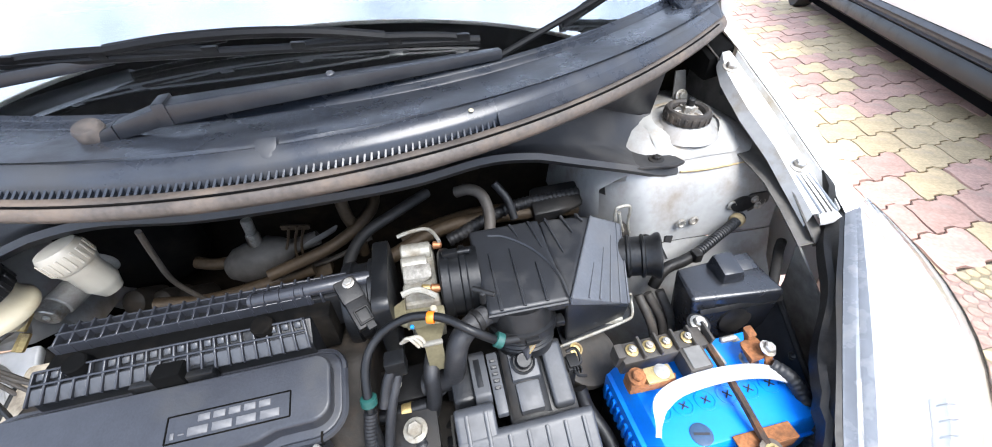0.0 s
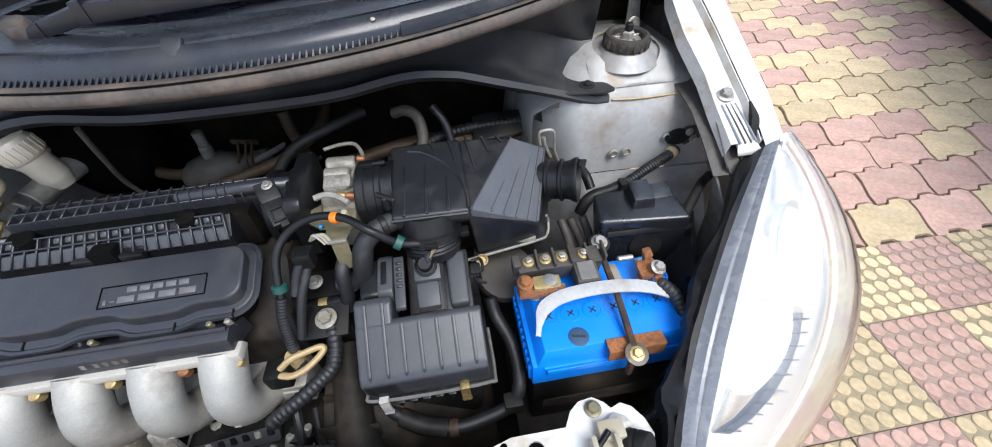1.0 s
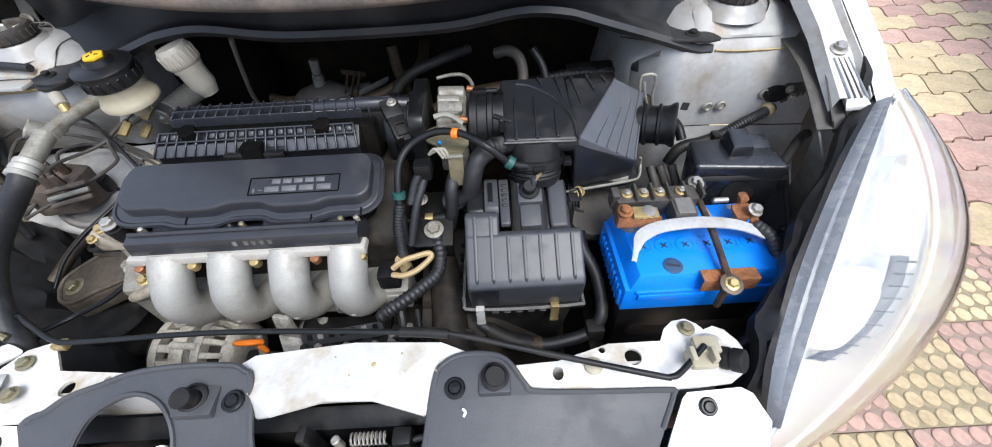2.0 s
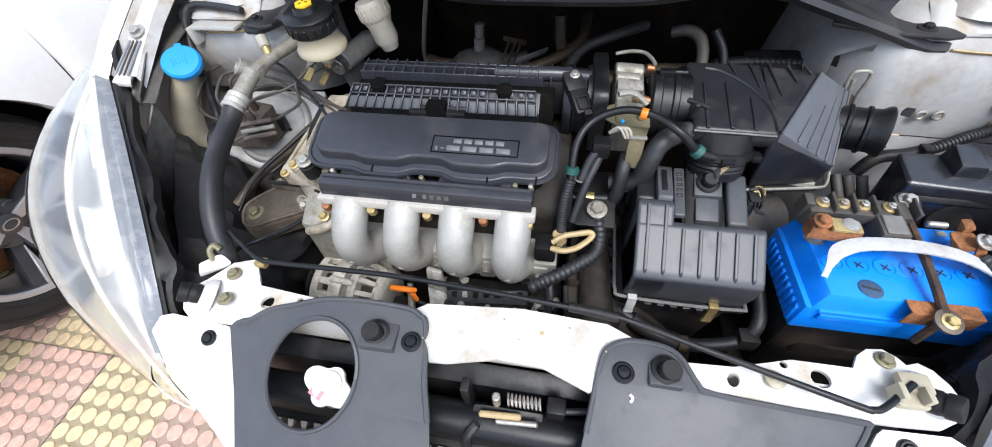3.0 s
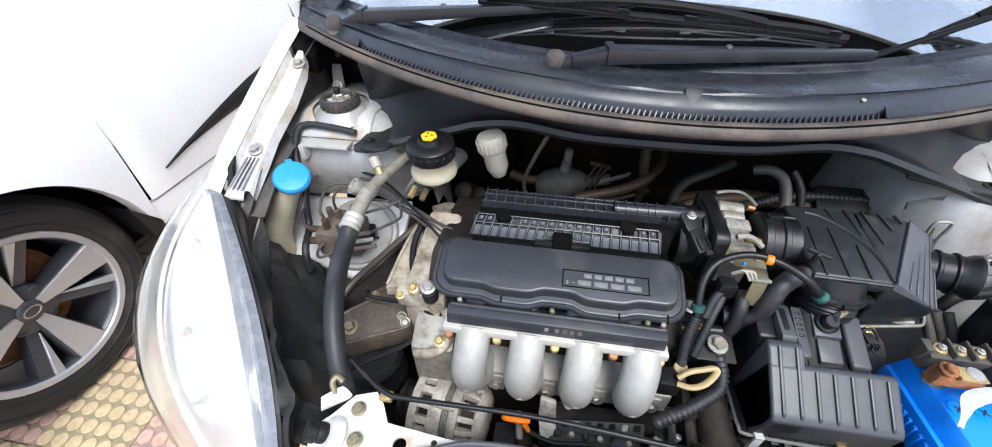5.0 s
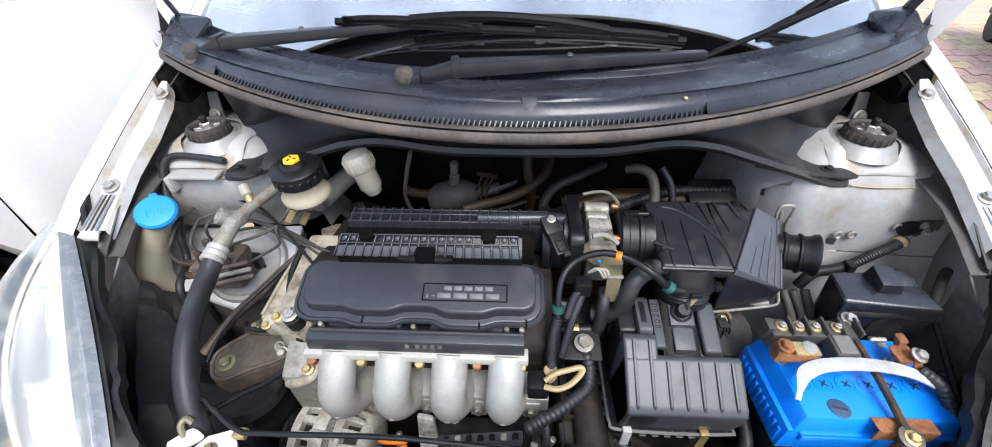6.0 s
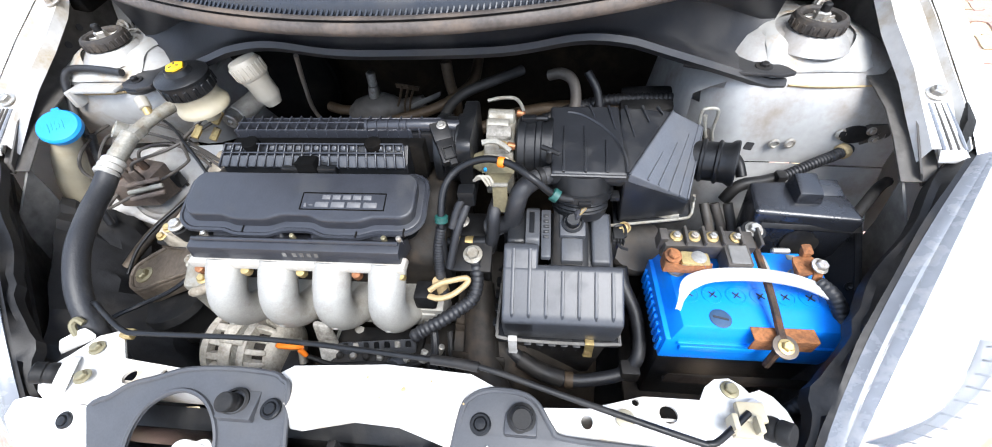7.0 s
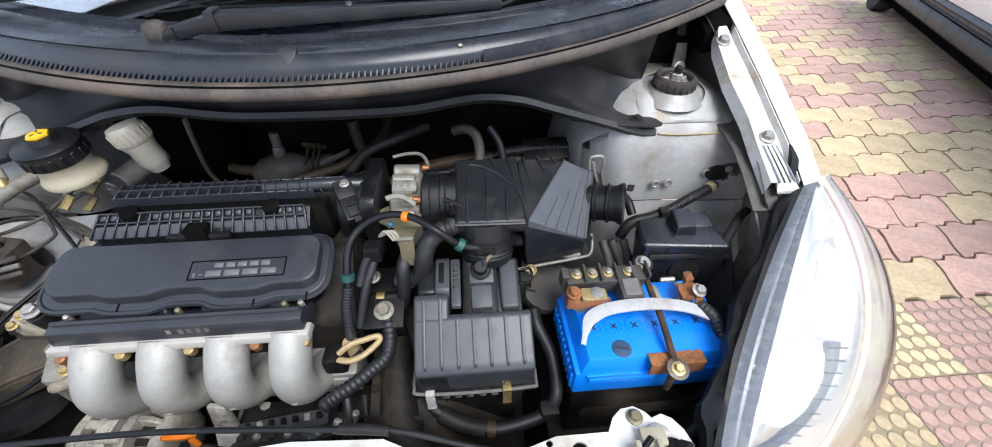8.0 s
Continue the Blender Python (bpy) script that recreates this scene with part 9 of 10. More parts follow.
bm = mesh()
prism(bm, mp, -0.036, 0.0, 0.007, 3)
for v in bm.verts:
    v.co.z += mount_z(v.co.x, v.co.y) + 0.10 * (v.co.z < -0.018) * (v.co.y - 0.35)
part("bracket", bm, MOUNT, em)
mx, my = sum(p[0] for p in mp) / len(mp), sum(p[1] for p in mp) / len(mp)
rimp = [(mx + (x - mx) * 0.93, my + (y - my) * 0.9) for x, y in mp]
bm = mesh()
tube(bm, [(x, y, mount_z(x, y) + 0.0005) for x, y in rimp + rimp[:1]], 0.0036, 8, 4)
part("bracket_bead", bm, MOUNT, em)
bm = mesh()
prism(bm, [(-0.452, 0.388), (-0.444, 0.408), (-0.425, 0.424), (-0.403, 0.426), (-0.386, 0.412), (-0.380, 0.392), (-0.40, 0.38)], 0.640, 0.655, 0.004, 2)
part("bracket_ear", bm, MOUNT, em)
bolt(em, (-0.462, 0.342, 0.632), (-0.1, -0.2, 1), 0.0092, KHAKI, washer=1.55)
bolt(em, (-0.410, 0.406, 0.655), (0, -0.2, 1), 0.0068, KHAKI, washer=1.2)
bolt(em, (-0.436, 0.398, 0.655), (0, -0.2, 1), 0.0055, KHAKI, washer=1.2)
for p, d in (((-0.375, 0.362, 0.655), (0.2, -0.8, 0.7)), ((-0.366, 0.352, 0.655), (0.3, -0.7, 0.8))):
    q = Vector(p) + Vector(d).normalized() * 0.012
    bm = mesh()
    cyl(bm, p, q, 0.0062, 0.0055, 12)
    lathe(bm, [(0.0085, 0), (0.0085, 0.003)], axis(p, d), 14)
    part("corroded_stud", bm, CAST, em)
bm = mesh()
lathe(bm, [(0.052, 0.0), (0.058, 0.01), (0.056, 0.03), (0.050, 0.05), (0.056, 0.066), (0.05, 0.078)], axis((-0.43, 0.325, 0.515), (0, 0, 1)), 32)
part("rubber_body", bm, RUBBER, em)
bm = mesh()
tube(bm, [(-0.412, 0.225, 0.665), (-0.418, 0.248, 0.662), (-0.402, 0.272, 0.655), (-0.362, 0.294, 0.662), (-0.332, 0.314, 0.676), (-0.324, 0.335, 0.687), (-0.335, 0.352, 0.690), (-0.368, 0.366, 0.685), (-0.418, 0.378, 0.674), (-0.440, 0.385, 0.668), (-0.448, 0.398, 0.664)], 0.0036, 8, 8)
part("earth_wire", bm, BLACK, em)
for name, lab, pts, r, mt in (
        ("coolant_hose", "dusty dark hose running down beside the frame rail", [(-0.520, 0.365, 0.622), (-0.500, 0.395, 0.642), (-0.482, 0.422, 0.656), (-0.457, 0.460, 0.668), (-0.420, 0.505, 0.690), (-0.388, 0.545, 0.705)], 0.0088, OILY),
        ("loose_wire", "thin dark wire lying along the hose", [(-0.500, 0.345, 0.628), (-0.490, 0.380, 0.652), (-0.472, 0.418, 0.668), (-0.448, 0.456, 0.680), (-0.412, 0.50, 0.70), (-0.385, 0.525, 0.712)], 0.0026, BLACK)):
    t = thing(name, lab, "hose" if name == "coolant_hose" else "wiring", pts[0])
    bm = mesh()
    tube(bm, pts, r, 10, 8)
    part("run", bm, mt, t)

# strut mounts on both towers
for s in (1, -1):
    st = thing("strut_mount", "dusty brown-black ribbed rubber strut mount with a central nut", "strut mount", side(s, (0.582, 0.638, 0.88)), group="strut mounts")
    m = axis(side(s, (0.582, 0.638, 0.892)), (0.02 * s, -0.06, 1)) @ Matrix.Diagonal((0.88, 0.88, 0.92, 1))
    bm = mesh()
    lathe(bm, [(0.034, 0.0), (0.038, 0.002), (0.0395, 0.008), (0.0395, 0.017), (0.037, 0.021), (0.032, 0.022), (0.028, 0.019), (0.027, 0.012)], m, 40, caps=False)
    ringp = part("rubber_ring", bm, BROWNRUB, st)
    for k in range(20):
        bm = mesh()
        box(bm, (0.037, -0.003, 0.003), (0.041, 0.003, 0.016), 0.0008, 1, m @ Matrix.Rotation(2 * math.pi * k / 20, 4, "Z"))
        part("lug", bm, BROWNRUB, ringp)
    bm = mesh()
    lathe(bm, [(0.028, 0.006), (0.024, 0.013), (0.012, 0.014), (0.001, 0.014)], m, 30)
    part("cup", bm, STEEL, st, "dull steel cup")
    for k in range(5):
        bm = mesh()
        box(bm, (0.011, -0.0022, 0.012), (0.026, 0.0022, 0.0165), 0.001, 1, m @ Matrix.Rotation(2 * math.pi * k / 5, 4, "Z"))
        part("cup_rib", bm, STEEL, st)
    bm = mesh()
    lathe(bm, [(0.011, 0.012), (0.011, 0.024), (0.009, 0.026)], m, 6)
    part("nut", bm, STEEL, st)
    bm = mesh()
    lathe(bm, [(0.0068, 0.024), (0.0068, 0.036), (0.005, 0.038)], m, 14)
    part("stud", bm, RUBBER, st)

# ---- bonnet stay rod lying over the crossmember ----
rd = thing("bonnet_stay", "thin black bonnet stay rod stowed across the crossmember", "rod", (0.0, 0.19, 0.69))
bm = mesh()
tube(bm, [(-0.408, 0.236, 0.705), (-0.395, 0.24, 0.715), (-0.375, 0.228, 0.712), (-0.335, 0.208, 0.706), (-0.30, 0.206, 0.704), (-0.13, 0.208, 0.703), (0.085, 0.193, 0.706), (0.135, 0.187, 0.706), (0.216, 0.166, 0.702), (0.345, 0.131, 0.700), (0.363, 0.128, 0.700), (0.374, 0.132, 0.700), (0.395, 0.148, 0.700), (0.41, 0.16, 0.70)], 0.0034, 10, 6)
part("rod", bm, BLACK, rd)
bm = mesh()
tube(bm, [(0.072, 0.194, 0.706), (0.10, 0.1915, 0.706), (0.128, 0.188, 0.706)], 0.006, 10)
part("sleeve", bm, DUSTY, rd)
bm = mesh()
box(bm, (-0.345, 0.202, 0.690), (-0.328, 0.215, 0.700), 0.003)
part("pivot_bush", bm, BRASS, rd, "yellowed pivot bush")
sc = thing("stay_clip", "yellowed plastic clip holding the stay rod", "clip", (0.4, 0.152, 0.69))
bm = mesh()
box(bm, (0.392, 0.138, 0.686), (0.42, 0.158, 0.696), 0.003)
box(bm, (0.40, 0.152, 0.69), (0.428, 0.172, 0.70), 0.003)
box(bm, (0.388, 0.14, 0.69), (0.394, 0.156, 0.71), 0.002)
box(bm, (0.412, 0.14, 0.69), (0.418, 0.156, 0.708), 0.002)
part("clip", bm, CREAM, sc)
sc = thing("stay_clip", "small yellowed plug in the crossmember", "clip", (0.288, 0.15, 0.685), group="plugs")
bm = mesh()
lathe(bm, [(0.010, 0), (0.010, 0.002), (0.006, 0.004), (0.001, 0.004)], axis((0.288, 0.15, 0.686), (0, 0, 1)), 16)
part("plug", bm, CREAM, sc)

# ---- radiator, filler cap and latch in the front opening ----
ra = thing("radiator", "black radiator top tank and fan frame behind the cover plates", "radiator", (0.0, 0.09, 0.4))
bm = mesh()
tube(bm, [(-0.40, 0.085, 0.585), (0.44, 0.085, 0.585)], 0.024, 16, curve=False)
part("top_tank", bm, BLACK, ra)
bm = mesh()
box(bm, (-0.40, 0.055, 0.30), (0.44, 0.11, 0.575), 0.004)
part("core", bm, DUSTY, ra)
for i in range(42):
    bm = mesh()
    x = -0.36 + 0.0185 * i
    hull(bm, [(x - 0.005, 0.054, 0.565), (x + 0.005, 0.054, 0.565), (x - 0.003, 0.046, 0.567), (x + 0.003, 0.046, 0.567), (x - 0.005, 0.054, 0.575), (x + 0.005, 0.054, 0.575)], 0.0006, 1)
    part("crimp_tab", bm, STEEL, ra)
bm = mesh()
hull(bm, [(x, y, z) for x in (-0.42, 0.45) for y, z in ((0.150, 0.612), (0.125, 0.600), (0.150, 0.28), (0.125, 0.28))], 0.004)
part("fan_frame", bm, BLACK, ra)
bm = mesh()
box(bm, (-0.36, -0.01, 0.40), (0.38, 0.035, 0.545), 0.012)
part("foam_bar", bm, FOAM, ra, "dusty tan foam bar in front of the radiator")
cm = axis((-0.208, 0.087, 0.624), (0.0, -0.2, 1), -22) @ Matrix.Diagonal((0.93, 0.93, 1, 1))
bm = mesh()
capout = []
for k in range(48):
    a = 2 * math.pi * k / 48
    r = 0.0225 + 0.013 * max(0, math.cos(a) ** 2 - 0.45) ** 1.3 * 2.2 + 0.004 * max(0, math.sin(a) ** 2 - 0.75) * 4
    capout.append((r * math.cos(a) * 1.12, r * math.sin(a)))
prism(bm, capout, 0.0, 0.007, 0.002, 2, cm)
lathe(bm, [(0.021, 0.006), (0.019, 0.010), (0.001, 0.0105)], cm, 28)
fc = part("filler_cap", bm, CAPWHITE, ra, "white radiator filler cap with faded red print")
bm = mesh()
box(bm, (-0.017, -0.019, 0.0072), (-0.006, -0.004, 0.0100), 0.0005, 1, cm)
box(bm, (-0.003, -0.019, 0.0080), (0.004, -0.007, 0.0104), 0.0005, 1, cm)
part("red_print", bm, RED, fc)
bm = mesh()
cyl(bm, (-0.206, 0.086, 0.60), (-0.206, 0.086, 0.626), 0.018, 0.018)
part("filler_neck", bm, STEEL, ra)
lt = thing("bonnet_latch", "greasy bonnet latch with a spring and release cable", "latch", (0.02, 0.1, 0.62))
bm = mesh()
box(bm, (-0.042, 0.098, 0.58), (-0.032, 0.115, 0.655), 0.002)
box(bm, (0.058, 0.095, 0.605), (0.08, 0.115, 0.635), 0.004)
hull(bm, [(-0.03, 0.088, 0.606), (0.055, 0.088, 0.606), (-0.03, 0.10, 0.612), (0.055, 0.10, 0.612), (-0.03, 0.088, 0.600), (0.055, 0.1, 0.600)], 0.002)
part("plate", bm, DUSTY, lt)
bm = mesh()
tube(bm, [(0.012 + 0.0265 * i / 60 * 1.5, 0.104 + 0.0065 * math.cos(i * 0.9), 0.632 + 0.0065 * math.sin(i * 0.9)) for i in range(61)], 0.0013, 5, 1, curve=False)
part("spring", bm, STEEL, lt)
for a, b, r in (((-0.02, 0.088, 0.616), (0.03, 0.09, 0.62), 0.004), ((0.0, 0.084, 0.61), (0.05, 0.086, 0.616), 0.0035), ((0.0, 0.10, 0.625), (0.0, 0.10, 0.65), 0.005)):
    bm = mesh()
    cyl(bm, a, b, r, r, 10)
    part("pin", bm, TAN if r == 0.004 else STEEL, lt)
bm = mesh()
tube(bm, [(0.08, 0.105, 0.617), (0.12, 0.11, 0.62), (0.16, 0.115, 0.61)], 0.004, 8)
part("cable", bm, HOSE, lt)
bm = mesh()
tube(bm, [(-0.02, 0.075, 0.62), (-0.03, 0.062, 0.61), (-0.032, 0.055, 0.58), (-0.038, 0.045, 0.50)], 0.0055, 8)
part("cable", bm, HOSE, lt)

# ---- wiring over the engine ----
ha = thing("engine_wiring", "black wiring loom with teal tape arching from sensor to sensor", "wiring", (0.15, 0.4, 0.75))
bm = mesh()
tube(bm, [(0.064, 0.335, 0.70), (0.062, 0.355, 0.755), (0.066, 0.385, 0.795), (0.085, 0.405, 0.815), (0.12, 0.41, 0.828), (0.155, 0.40, 0.828), (0.185, 0.38, 0.82), (0.213, 0.380, 0.793), (0.238, 0.384, 0.783), (0.2565, 0.385, 0.777)], 0.0050, 10, 8)
part("loom", bm, BLACK, ha)
bm = mesh()
tube(bm, [(0.062, 0.355, 0.755), (0.056, 0.34, 0.725), (0.056, 0.325, 0.69), (0.06, 0.31, 0.66)], 0.0075, 12, 8, ribs=0.004, depth=0.06)
tube(bm, [(0.075, 0.36, 0.75), (0.085, 0.375, 0.775), (0.098, 0.385, 0.79)], 0.006, 10)
tube(bm, [(0.07, 0.33, 0.70), (0.082, 0.355, 0.745), (0.096, 0.38, 0.775)], 0.0058, 10)
part("branch", bm, HOSE, ha)
for p, d in (((0.0625, 0.362, 0.765), (0.05, 0.4, 1)), ((0.212, 0.3805, 0.794), (1, -0.3, -0.6))):
    bm = mesh()
    lathe(bm, [(0.0075, -0.005), (0.009, -0.004), (0.009, 0.004), (0.0075, 0.005)], axis(p, d), 14)
    part("tape", bm, TEAL, ha, "teal binding tape")
bm = mesh()
lathe(bm, [(0.0064, -0.004), (0.0069, -0.003), (0.0069, 0.003), (0.0064, 0.004)], axis((0.143, 0.404, 0.828), (1, -0.3, 0)), 14)
part("orange_band", bm, ORANGE, ha)
bm = mesh()
box(bm, (0.085, 0.375, 0.775), (0.108, 0.395, 0.80), 0.004)
part("connector", bm, BLACK, ha)
bm = mesh()
box(bm, (0.045, 0.33, 0.66), (0.072, 0.36, 0.70), 0.006)
part("connector", bm, BLACK, ha)
bm = mesh()
for k in range(3):
    tube(bm, [(0.105, 0.40, 0.80), (0.115 + 0.005 * k, 0.395, 0.812), (0.125 + 0.004 * k, 0.39, 0.80)], 0.002, 6)
part("pale_leads", bm, IVORY, ha)
ha = thing("gearbox_wiring", "corrugated loom and tan conduit beside the intake runners", "wiring", (0.07, 0.3, 0.6))
bm = mesh()
tube(bm, [(0.104, 0.345, 0.70), (0.109, 0.318, 0.688), (0.104, 0.298, 0.675), (0.085, 0.284, 0.666), (0.060, 0.270, 0.656), (0.036, 0.260, 0.646), (0.022, 0.254, 0.638)], 0.0098, 14, 8, ribs=0.007, depth=0.12)
part("conduit", bm, HOSE, ha)
bm = mesh()
tube(bm, [(0.046, 0.292, 0.684), (0.062, 0.287, 0.688), (0.080, 0.293, 0.691), (0.097, 0.309, 0.695), (0.095, 0.314, 0.699), (0.078, 0.309, 0.700), (0.060, 0.304, 0.698), (0.046, 0.298, 0.690)], 0.0058, 10, 6, flat=0.7)
part("tan_conduit", bm, TAN, ha, "tan split conduit folded on itself")
bm = mesh()
box(bm, (0.022, 0.288, 0.655), (0.052, 0.318, 0.685), 0.005)
part("connector", bm, DUSTY, ha)
bm = mesh()
box(bm, (0.03, 0.24, 0.58), (0.055, 0.262, 0.606), 0.004)
part("connector", bm, DUSTY, ha)
bm = mesh()
cyl(bm, (0.055, 0.318, 0.66), (0.055, 0.316, 0.688), 0.011, 0.010)
part("cream_plug", bm, TAN, ha)
bm = mesh()
for k in range(4):
    tube(bm, [(0.03 + 0.008 * k, 0.26, 0.58), (0.035 + 0.01 * k, 0.24, 0.575), (0.05 + 0.012 * k, 0.23, 0.55), (0.06 + 0.01 * k, 0.22, 0.52)], 0.0035, 6)
part("leads", bm, BLACK, ha)

# ---- back of the bay, shade under the cowl put into its colours ----
bk = thing("rear_bay_parts", "pipes, cables and a heat shield behind the engine, coloured for shade", "engine part", (-0.05, 0.68, 0.5))
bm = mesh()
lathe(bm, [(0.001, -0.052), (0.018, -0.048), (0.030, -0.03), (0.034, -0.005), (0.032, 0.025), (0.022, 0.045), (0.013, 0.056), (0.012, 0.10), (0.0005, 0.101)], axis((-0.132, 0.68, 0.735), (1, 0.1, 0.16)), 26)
part("heat_shield", bm, GRIMESHADE, bk, "pale grey rounded chamber before the bulkhead, darkened for shade under the cowl")
bm = mesh()
tube(bm, [(-0.235, 0.70, 0.735), (-0.206, 0.69, 0.733), (-0.17, 0.685, 0.735)], 0.010, 10)
part("stub", bm, UMBER, bk, "tan stained pipe stub, dimmed in colour for shade")
bm = mesh()
cyl(bm, (-0.125, 0.68, 0.765), (-0.123, 0.68, 0.788), 0.011, 0.010, 16)
cyl(bm, (-0.123, 0.68, 0.789), (-0.121, 0.68, 0.815), 0.008, 0.0085, 14)
part("sensor", bm, STEEL, bk)
bm = mesh()
tube(bm, [(-0.15, 0.665, 0.712), (-0.08, 0.668, 0.708), (-0.016, 0.675, 0.712), (0.05, 0.69, 0.73)], 0.0042, 8)
part("bent_rod", bm, GREYHOSE, bk)
for a, b in (((-0.165, 0.66, 0.684), (-0.11, 0.665, 0.688)), ((-0.066, 0.67, 0.688), (-0.03, 0.672, 0.694))):
    bm = mesh()
    hull(bm, [(a[0], a[1], a[2] - 0.012), (b[0], b[1], b[2] - 0.016), (a[0] + 0.01, a[1] + 0.02, a[2] + 0.012), (b[0], b[1] + 0.02, b[2] + 0.014), (a[0], a[1] + 0.03, a[2] - 0.02), (b[0], b[1] + 0.03, b[2] - 0.02)], 0.004)
    part("rusty_plate", bm, UMBER, bk, "brown stained plate, dimmed in colour for shade")
bm = mesh()
hull(bm, [(-0.06, 0.672, 0.742), (-0.055, 0.672, 0.756), (0.0, 0.68, 0.763), (0.006, 0.68, 0.778), (-0.03, 0.69, 0.745), (0.004, 0.69, 0.768)], 0.003)
part("wedge", bm, WALL, bk)
bm = mesh()
hull(bm, [(-0.078, 0.676, 0.786), (-0.036, 0.676, 0.778), (-0.078, 0.676, 0.796), (-0.036, 0.676, 0.788), (-0.078, 0.688, 0.79), (-0.036, 0.688, 0.782)], 0.002)
part("cable_comb", bm, UMBER, bk)
bm = mesh()
tube(bm, [(0.022, 0.685, 0.83), (0.025, 0.68, 0.79), (0.032, 0.68, 0.755), (0.03, 0.69, 0.70)], 0.010, 10)
part("stained_pipe", bm, UMBER, bk)
for c, r in (((-0.335, 0.67, 0.70), 0.022), ((-0.30, 0.675, 0.69), 0.018), ((-0.27, 0.68, 0.675), 0.022)):
    bm = mesh()
    lathe(bm, [(r * 0.9, -0.05), (r, -0.01), (r * 0.9, 0.004), (r * 0.5, 0.01), (0.001, 0.011)], axis(c, (-0.2, -0.8, 0.6)), 18)
    part("cast_boss", bm, GRIME, bk)
bm = mesh()
tube(bm, [(-0.165, 0.549, 0.906), (-0.185, 0.57, 0.85), (-0.20, 0.59, 0.79), (-0.19, 0.61, 0.72)], 0.0035, 8)
part("thin_pipe", bm, GREYHOSE, bk)
for x, mt in ((-0.095, UMBER), (-0.082, UMBER), (-0.072, UMBER)):
    bm = mesh()
    tube(bm, [(x + 0.03, 0.674, 0.79), (x + 0.015, 0.672, 0.755), (x - 0.012 if x < -0.09 else x + 0.008, 0.668, 0.714)], 0.0024, 6)
    part("cable", bm, mt, bk)
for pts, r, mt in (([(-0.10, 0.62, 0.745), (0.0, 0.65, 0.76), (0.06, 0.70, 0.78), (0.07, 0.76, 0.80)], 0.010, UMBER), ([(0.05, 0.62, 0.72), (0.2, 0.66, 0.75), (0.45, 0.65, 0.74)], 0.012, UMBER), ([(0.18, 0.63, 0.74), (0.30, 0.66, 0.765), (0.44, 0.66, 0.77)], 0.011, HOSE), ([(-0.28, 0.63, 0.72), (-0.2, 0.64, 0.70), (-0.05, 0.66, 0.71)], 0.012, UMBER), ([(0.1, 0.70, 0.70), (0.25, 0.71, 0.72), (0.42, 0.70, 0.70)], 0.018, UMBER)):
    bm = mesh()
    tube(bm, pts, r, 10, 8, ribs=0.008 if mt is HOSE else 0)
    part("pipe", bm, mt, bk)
bm = mesh()
hull(bm, [(0.33, 0.63, 0.76), (0.42, 0.63, 0.765), (0.33, 0.68, 0.785), (0.42, 0.68, 0.785), (0.33, 0.63, 0.73), (0.42, 0.68, 0.73)], 0.006)
part("bracket", bm, DUSTY, bk)

# ---- paving: zigzag blocks beyond, dimpled square tiles nearer the front of the car ----
L, W, SPLIT = 0.272, 0.194, 0.79
pave = tagged(new("block_paving"), "pink and yellow interlocking zigzag paving blocks", "paving", kind="structure")
tiles = tagged(new("dimpled_paving"), "pink and yellow square paving tiles covered in round studs", "paving", kind="structure")


bm = mesh()
box(bm, (0.7, SPLIT, -0.3), (5.7, 5.2, -0.0085), 0)
bed = part("bedding", bm, JOINT)
bed.parent = pave
for x0, x1 in ((-3.2, -0.66), (0.9, 3.7)):
    bm = mesh()
    box(bm, (x0, -1.2, -0.3), (x1, SPLIT - 0.002, -0.0085), 0)
    bed = part("bedding", bm, JOINT)
    bed.parent = tiles


def wave(u):
    """Zigzag of the long edge; one period in half a block."""
    v = (u / (L / 2)) % 1.0
    return 0.022 * (0 if v < 0.34 else (v - 0.34) / 0.16 if v < 0.5 else 1 if v < 0.84 else 1 - (v - 0.84) / 0.16)


def block_outline(g=0.0052):
    us = [g, 0.34 * L / 2, 0.5 * L / 2, 0.84 * L / 2, L / 2, 0.67 * L, 0.75 * L, 0.92 * L, L - g]
    us = sorted(us)
    low = [(u + 0.0, wave(u) + g) for u in us]
    high = [(u + 0.066, wave(u) + W - g) for u in reversed(us)]
    return low + [(L - g + 0.013, W * 0.28), (L - g + 0.053, W * 0.72)] + high + [(g + 0.053, W * 0.72), (g + 0.013, W * 0.28)]


def block_mesh(name, material):
    bm = mesh()
    pts = block_outline()
    top = bm.faces.new([bm.verts.new((x, y, 0.0)) for x, y in pts])
    e = bmesh.ops.inset_region(bm, faces=[top], thickness=0.003, depth=0.0)
    for v in top.verts:
        v.co.z = 0.003
    edges = [ed for ed in bm.edges if ed.is_boundary]
    ex = bmesh.ops.extrude_edge_only(bm, edges=edges)
    for v in ex["geom"]:
        if isinstance(v, bmesh.types.BMVert):
            v.co.z = -0.02
    bmesh.ops.recalc_face_normals(bm, faces=bm.faces)
    me = bpy.data.meshes.new(name)
    bm.to_mesh(me)
    bm.free()
    me.materials.append(material)
    return me


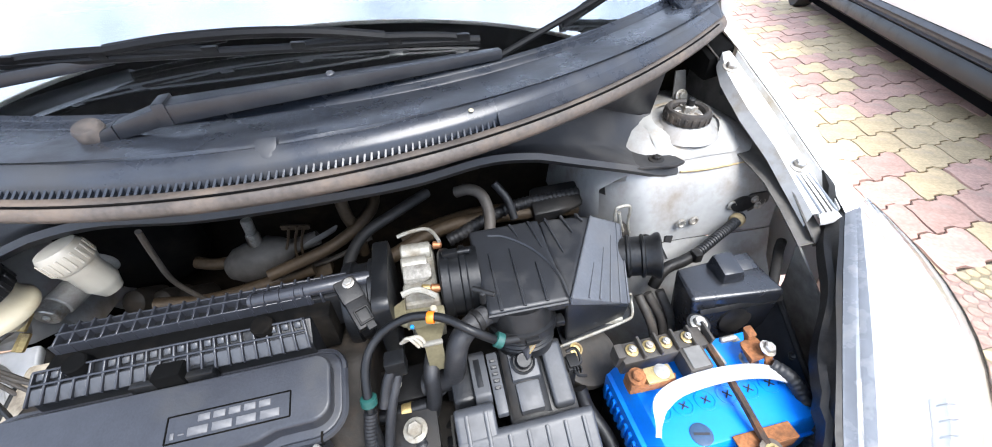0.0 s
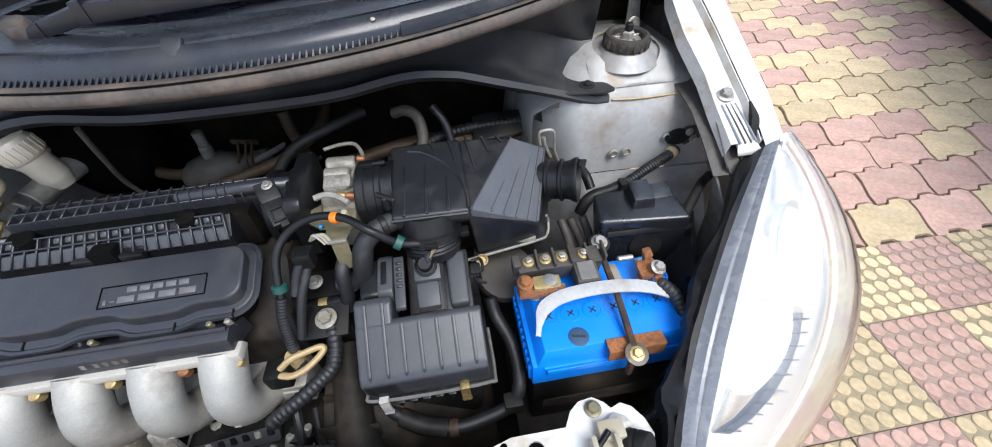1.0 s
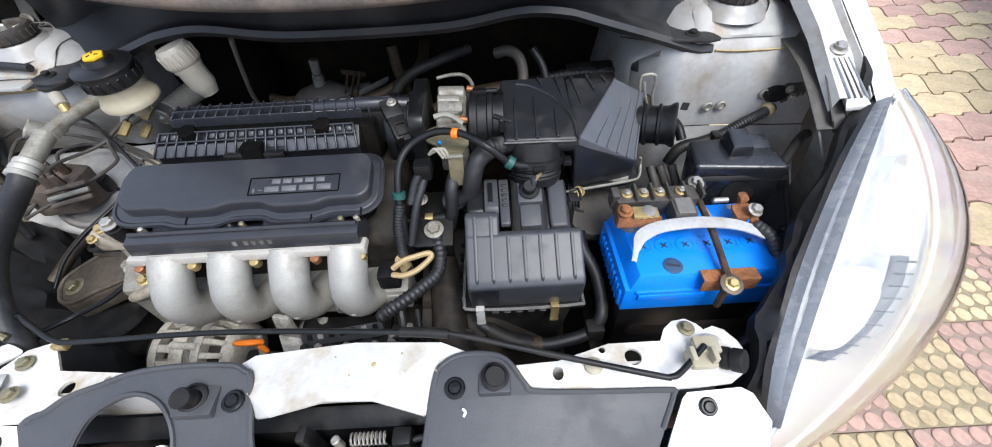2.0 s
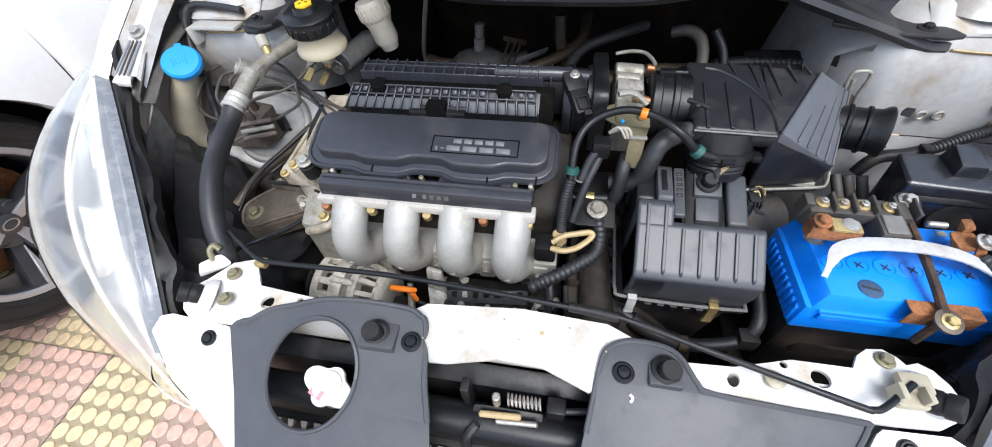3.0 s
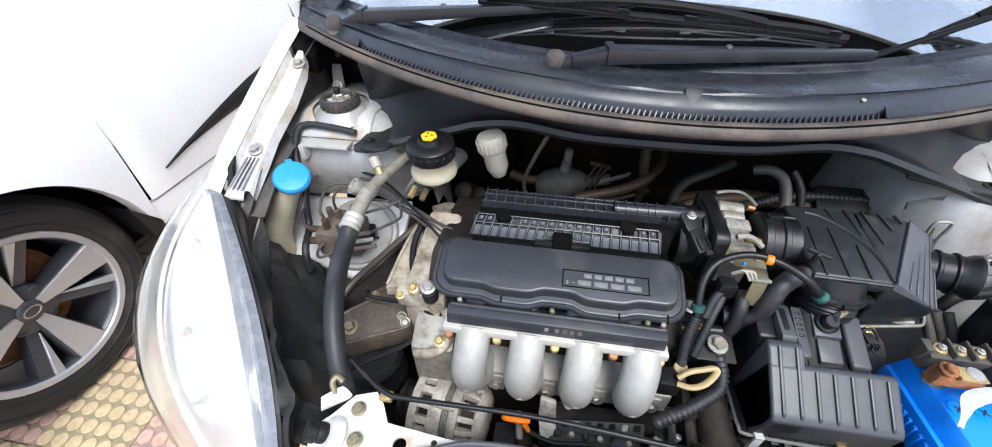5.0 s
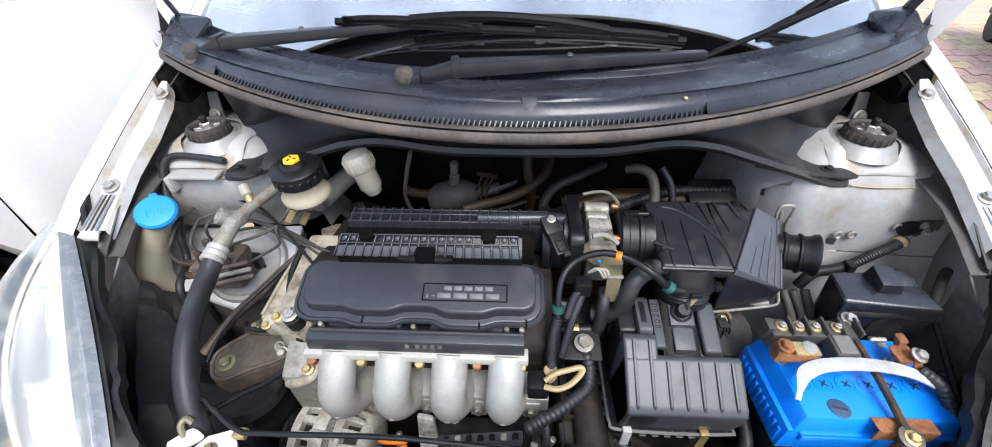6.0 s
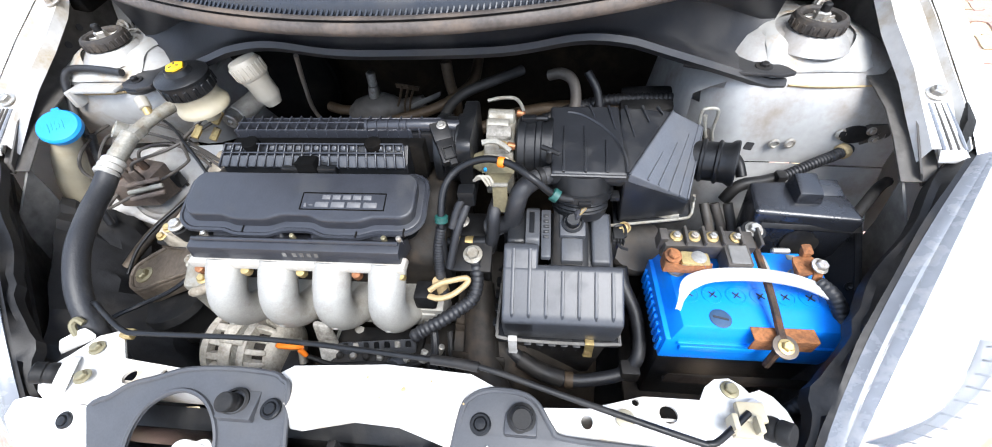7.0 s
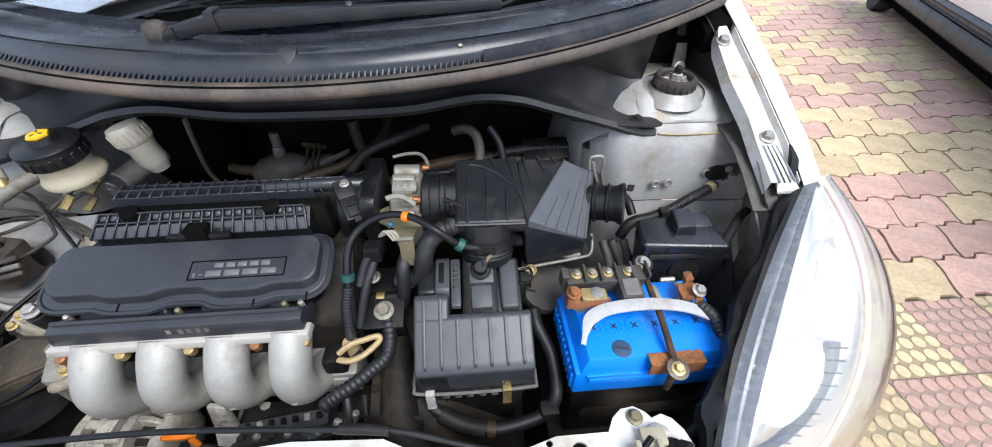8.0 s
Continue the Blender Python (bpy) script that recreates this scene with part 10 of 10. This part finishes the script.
rp = random.Random(11)
kinds = (block_mesh("paver_pink", PINK), block_mesh("paver_yellow", SAND))
far = {0: mesh(), 1: mesh()}
spots = []
for r in range(23):
    for c in range(-3, 20):
        x = 0.9 + c * L + (L / 2) * (r % 2) + 0.066 * r % L
        y = SPLIT - 0.016 + r * W
        if 0.75 < x < 5.4:
            spots.append((x, y))
spots.sort(key=lambda p: (p[0] - 1.2) ** 2 + (p[1] - 1.0) ** 2)
for i, (x, y) in enumerate(spots):
    k = 0 if rp.random() < 0.5 else 1
    m = pose(x, y, rp.uniform(-0.002, 0.002), rp.uniform(-0.6, 0.6), rp.uniform(-0.6, 0.6), rp.uniform(-0.5, 0.5))
    if i < 300:
        ob = new("paver", kinds[k])
        ob.parent, ob.matrix_basis = pave, m
    else:
        t = mesh()
        t.from_mesh(kinds[k])
        bmesh.ops.transform(t, matrix=m, verts=t.verts)
        join(far[k], t)
for k, mt in ((0, PINK), (1, SAND)):
    ob = part("far_pavers", far[k], mt)
    ob.parent = pave
    tagged(ob, kind="stuff")

TS = 0.2765


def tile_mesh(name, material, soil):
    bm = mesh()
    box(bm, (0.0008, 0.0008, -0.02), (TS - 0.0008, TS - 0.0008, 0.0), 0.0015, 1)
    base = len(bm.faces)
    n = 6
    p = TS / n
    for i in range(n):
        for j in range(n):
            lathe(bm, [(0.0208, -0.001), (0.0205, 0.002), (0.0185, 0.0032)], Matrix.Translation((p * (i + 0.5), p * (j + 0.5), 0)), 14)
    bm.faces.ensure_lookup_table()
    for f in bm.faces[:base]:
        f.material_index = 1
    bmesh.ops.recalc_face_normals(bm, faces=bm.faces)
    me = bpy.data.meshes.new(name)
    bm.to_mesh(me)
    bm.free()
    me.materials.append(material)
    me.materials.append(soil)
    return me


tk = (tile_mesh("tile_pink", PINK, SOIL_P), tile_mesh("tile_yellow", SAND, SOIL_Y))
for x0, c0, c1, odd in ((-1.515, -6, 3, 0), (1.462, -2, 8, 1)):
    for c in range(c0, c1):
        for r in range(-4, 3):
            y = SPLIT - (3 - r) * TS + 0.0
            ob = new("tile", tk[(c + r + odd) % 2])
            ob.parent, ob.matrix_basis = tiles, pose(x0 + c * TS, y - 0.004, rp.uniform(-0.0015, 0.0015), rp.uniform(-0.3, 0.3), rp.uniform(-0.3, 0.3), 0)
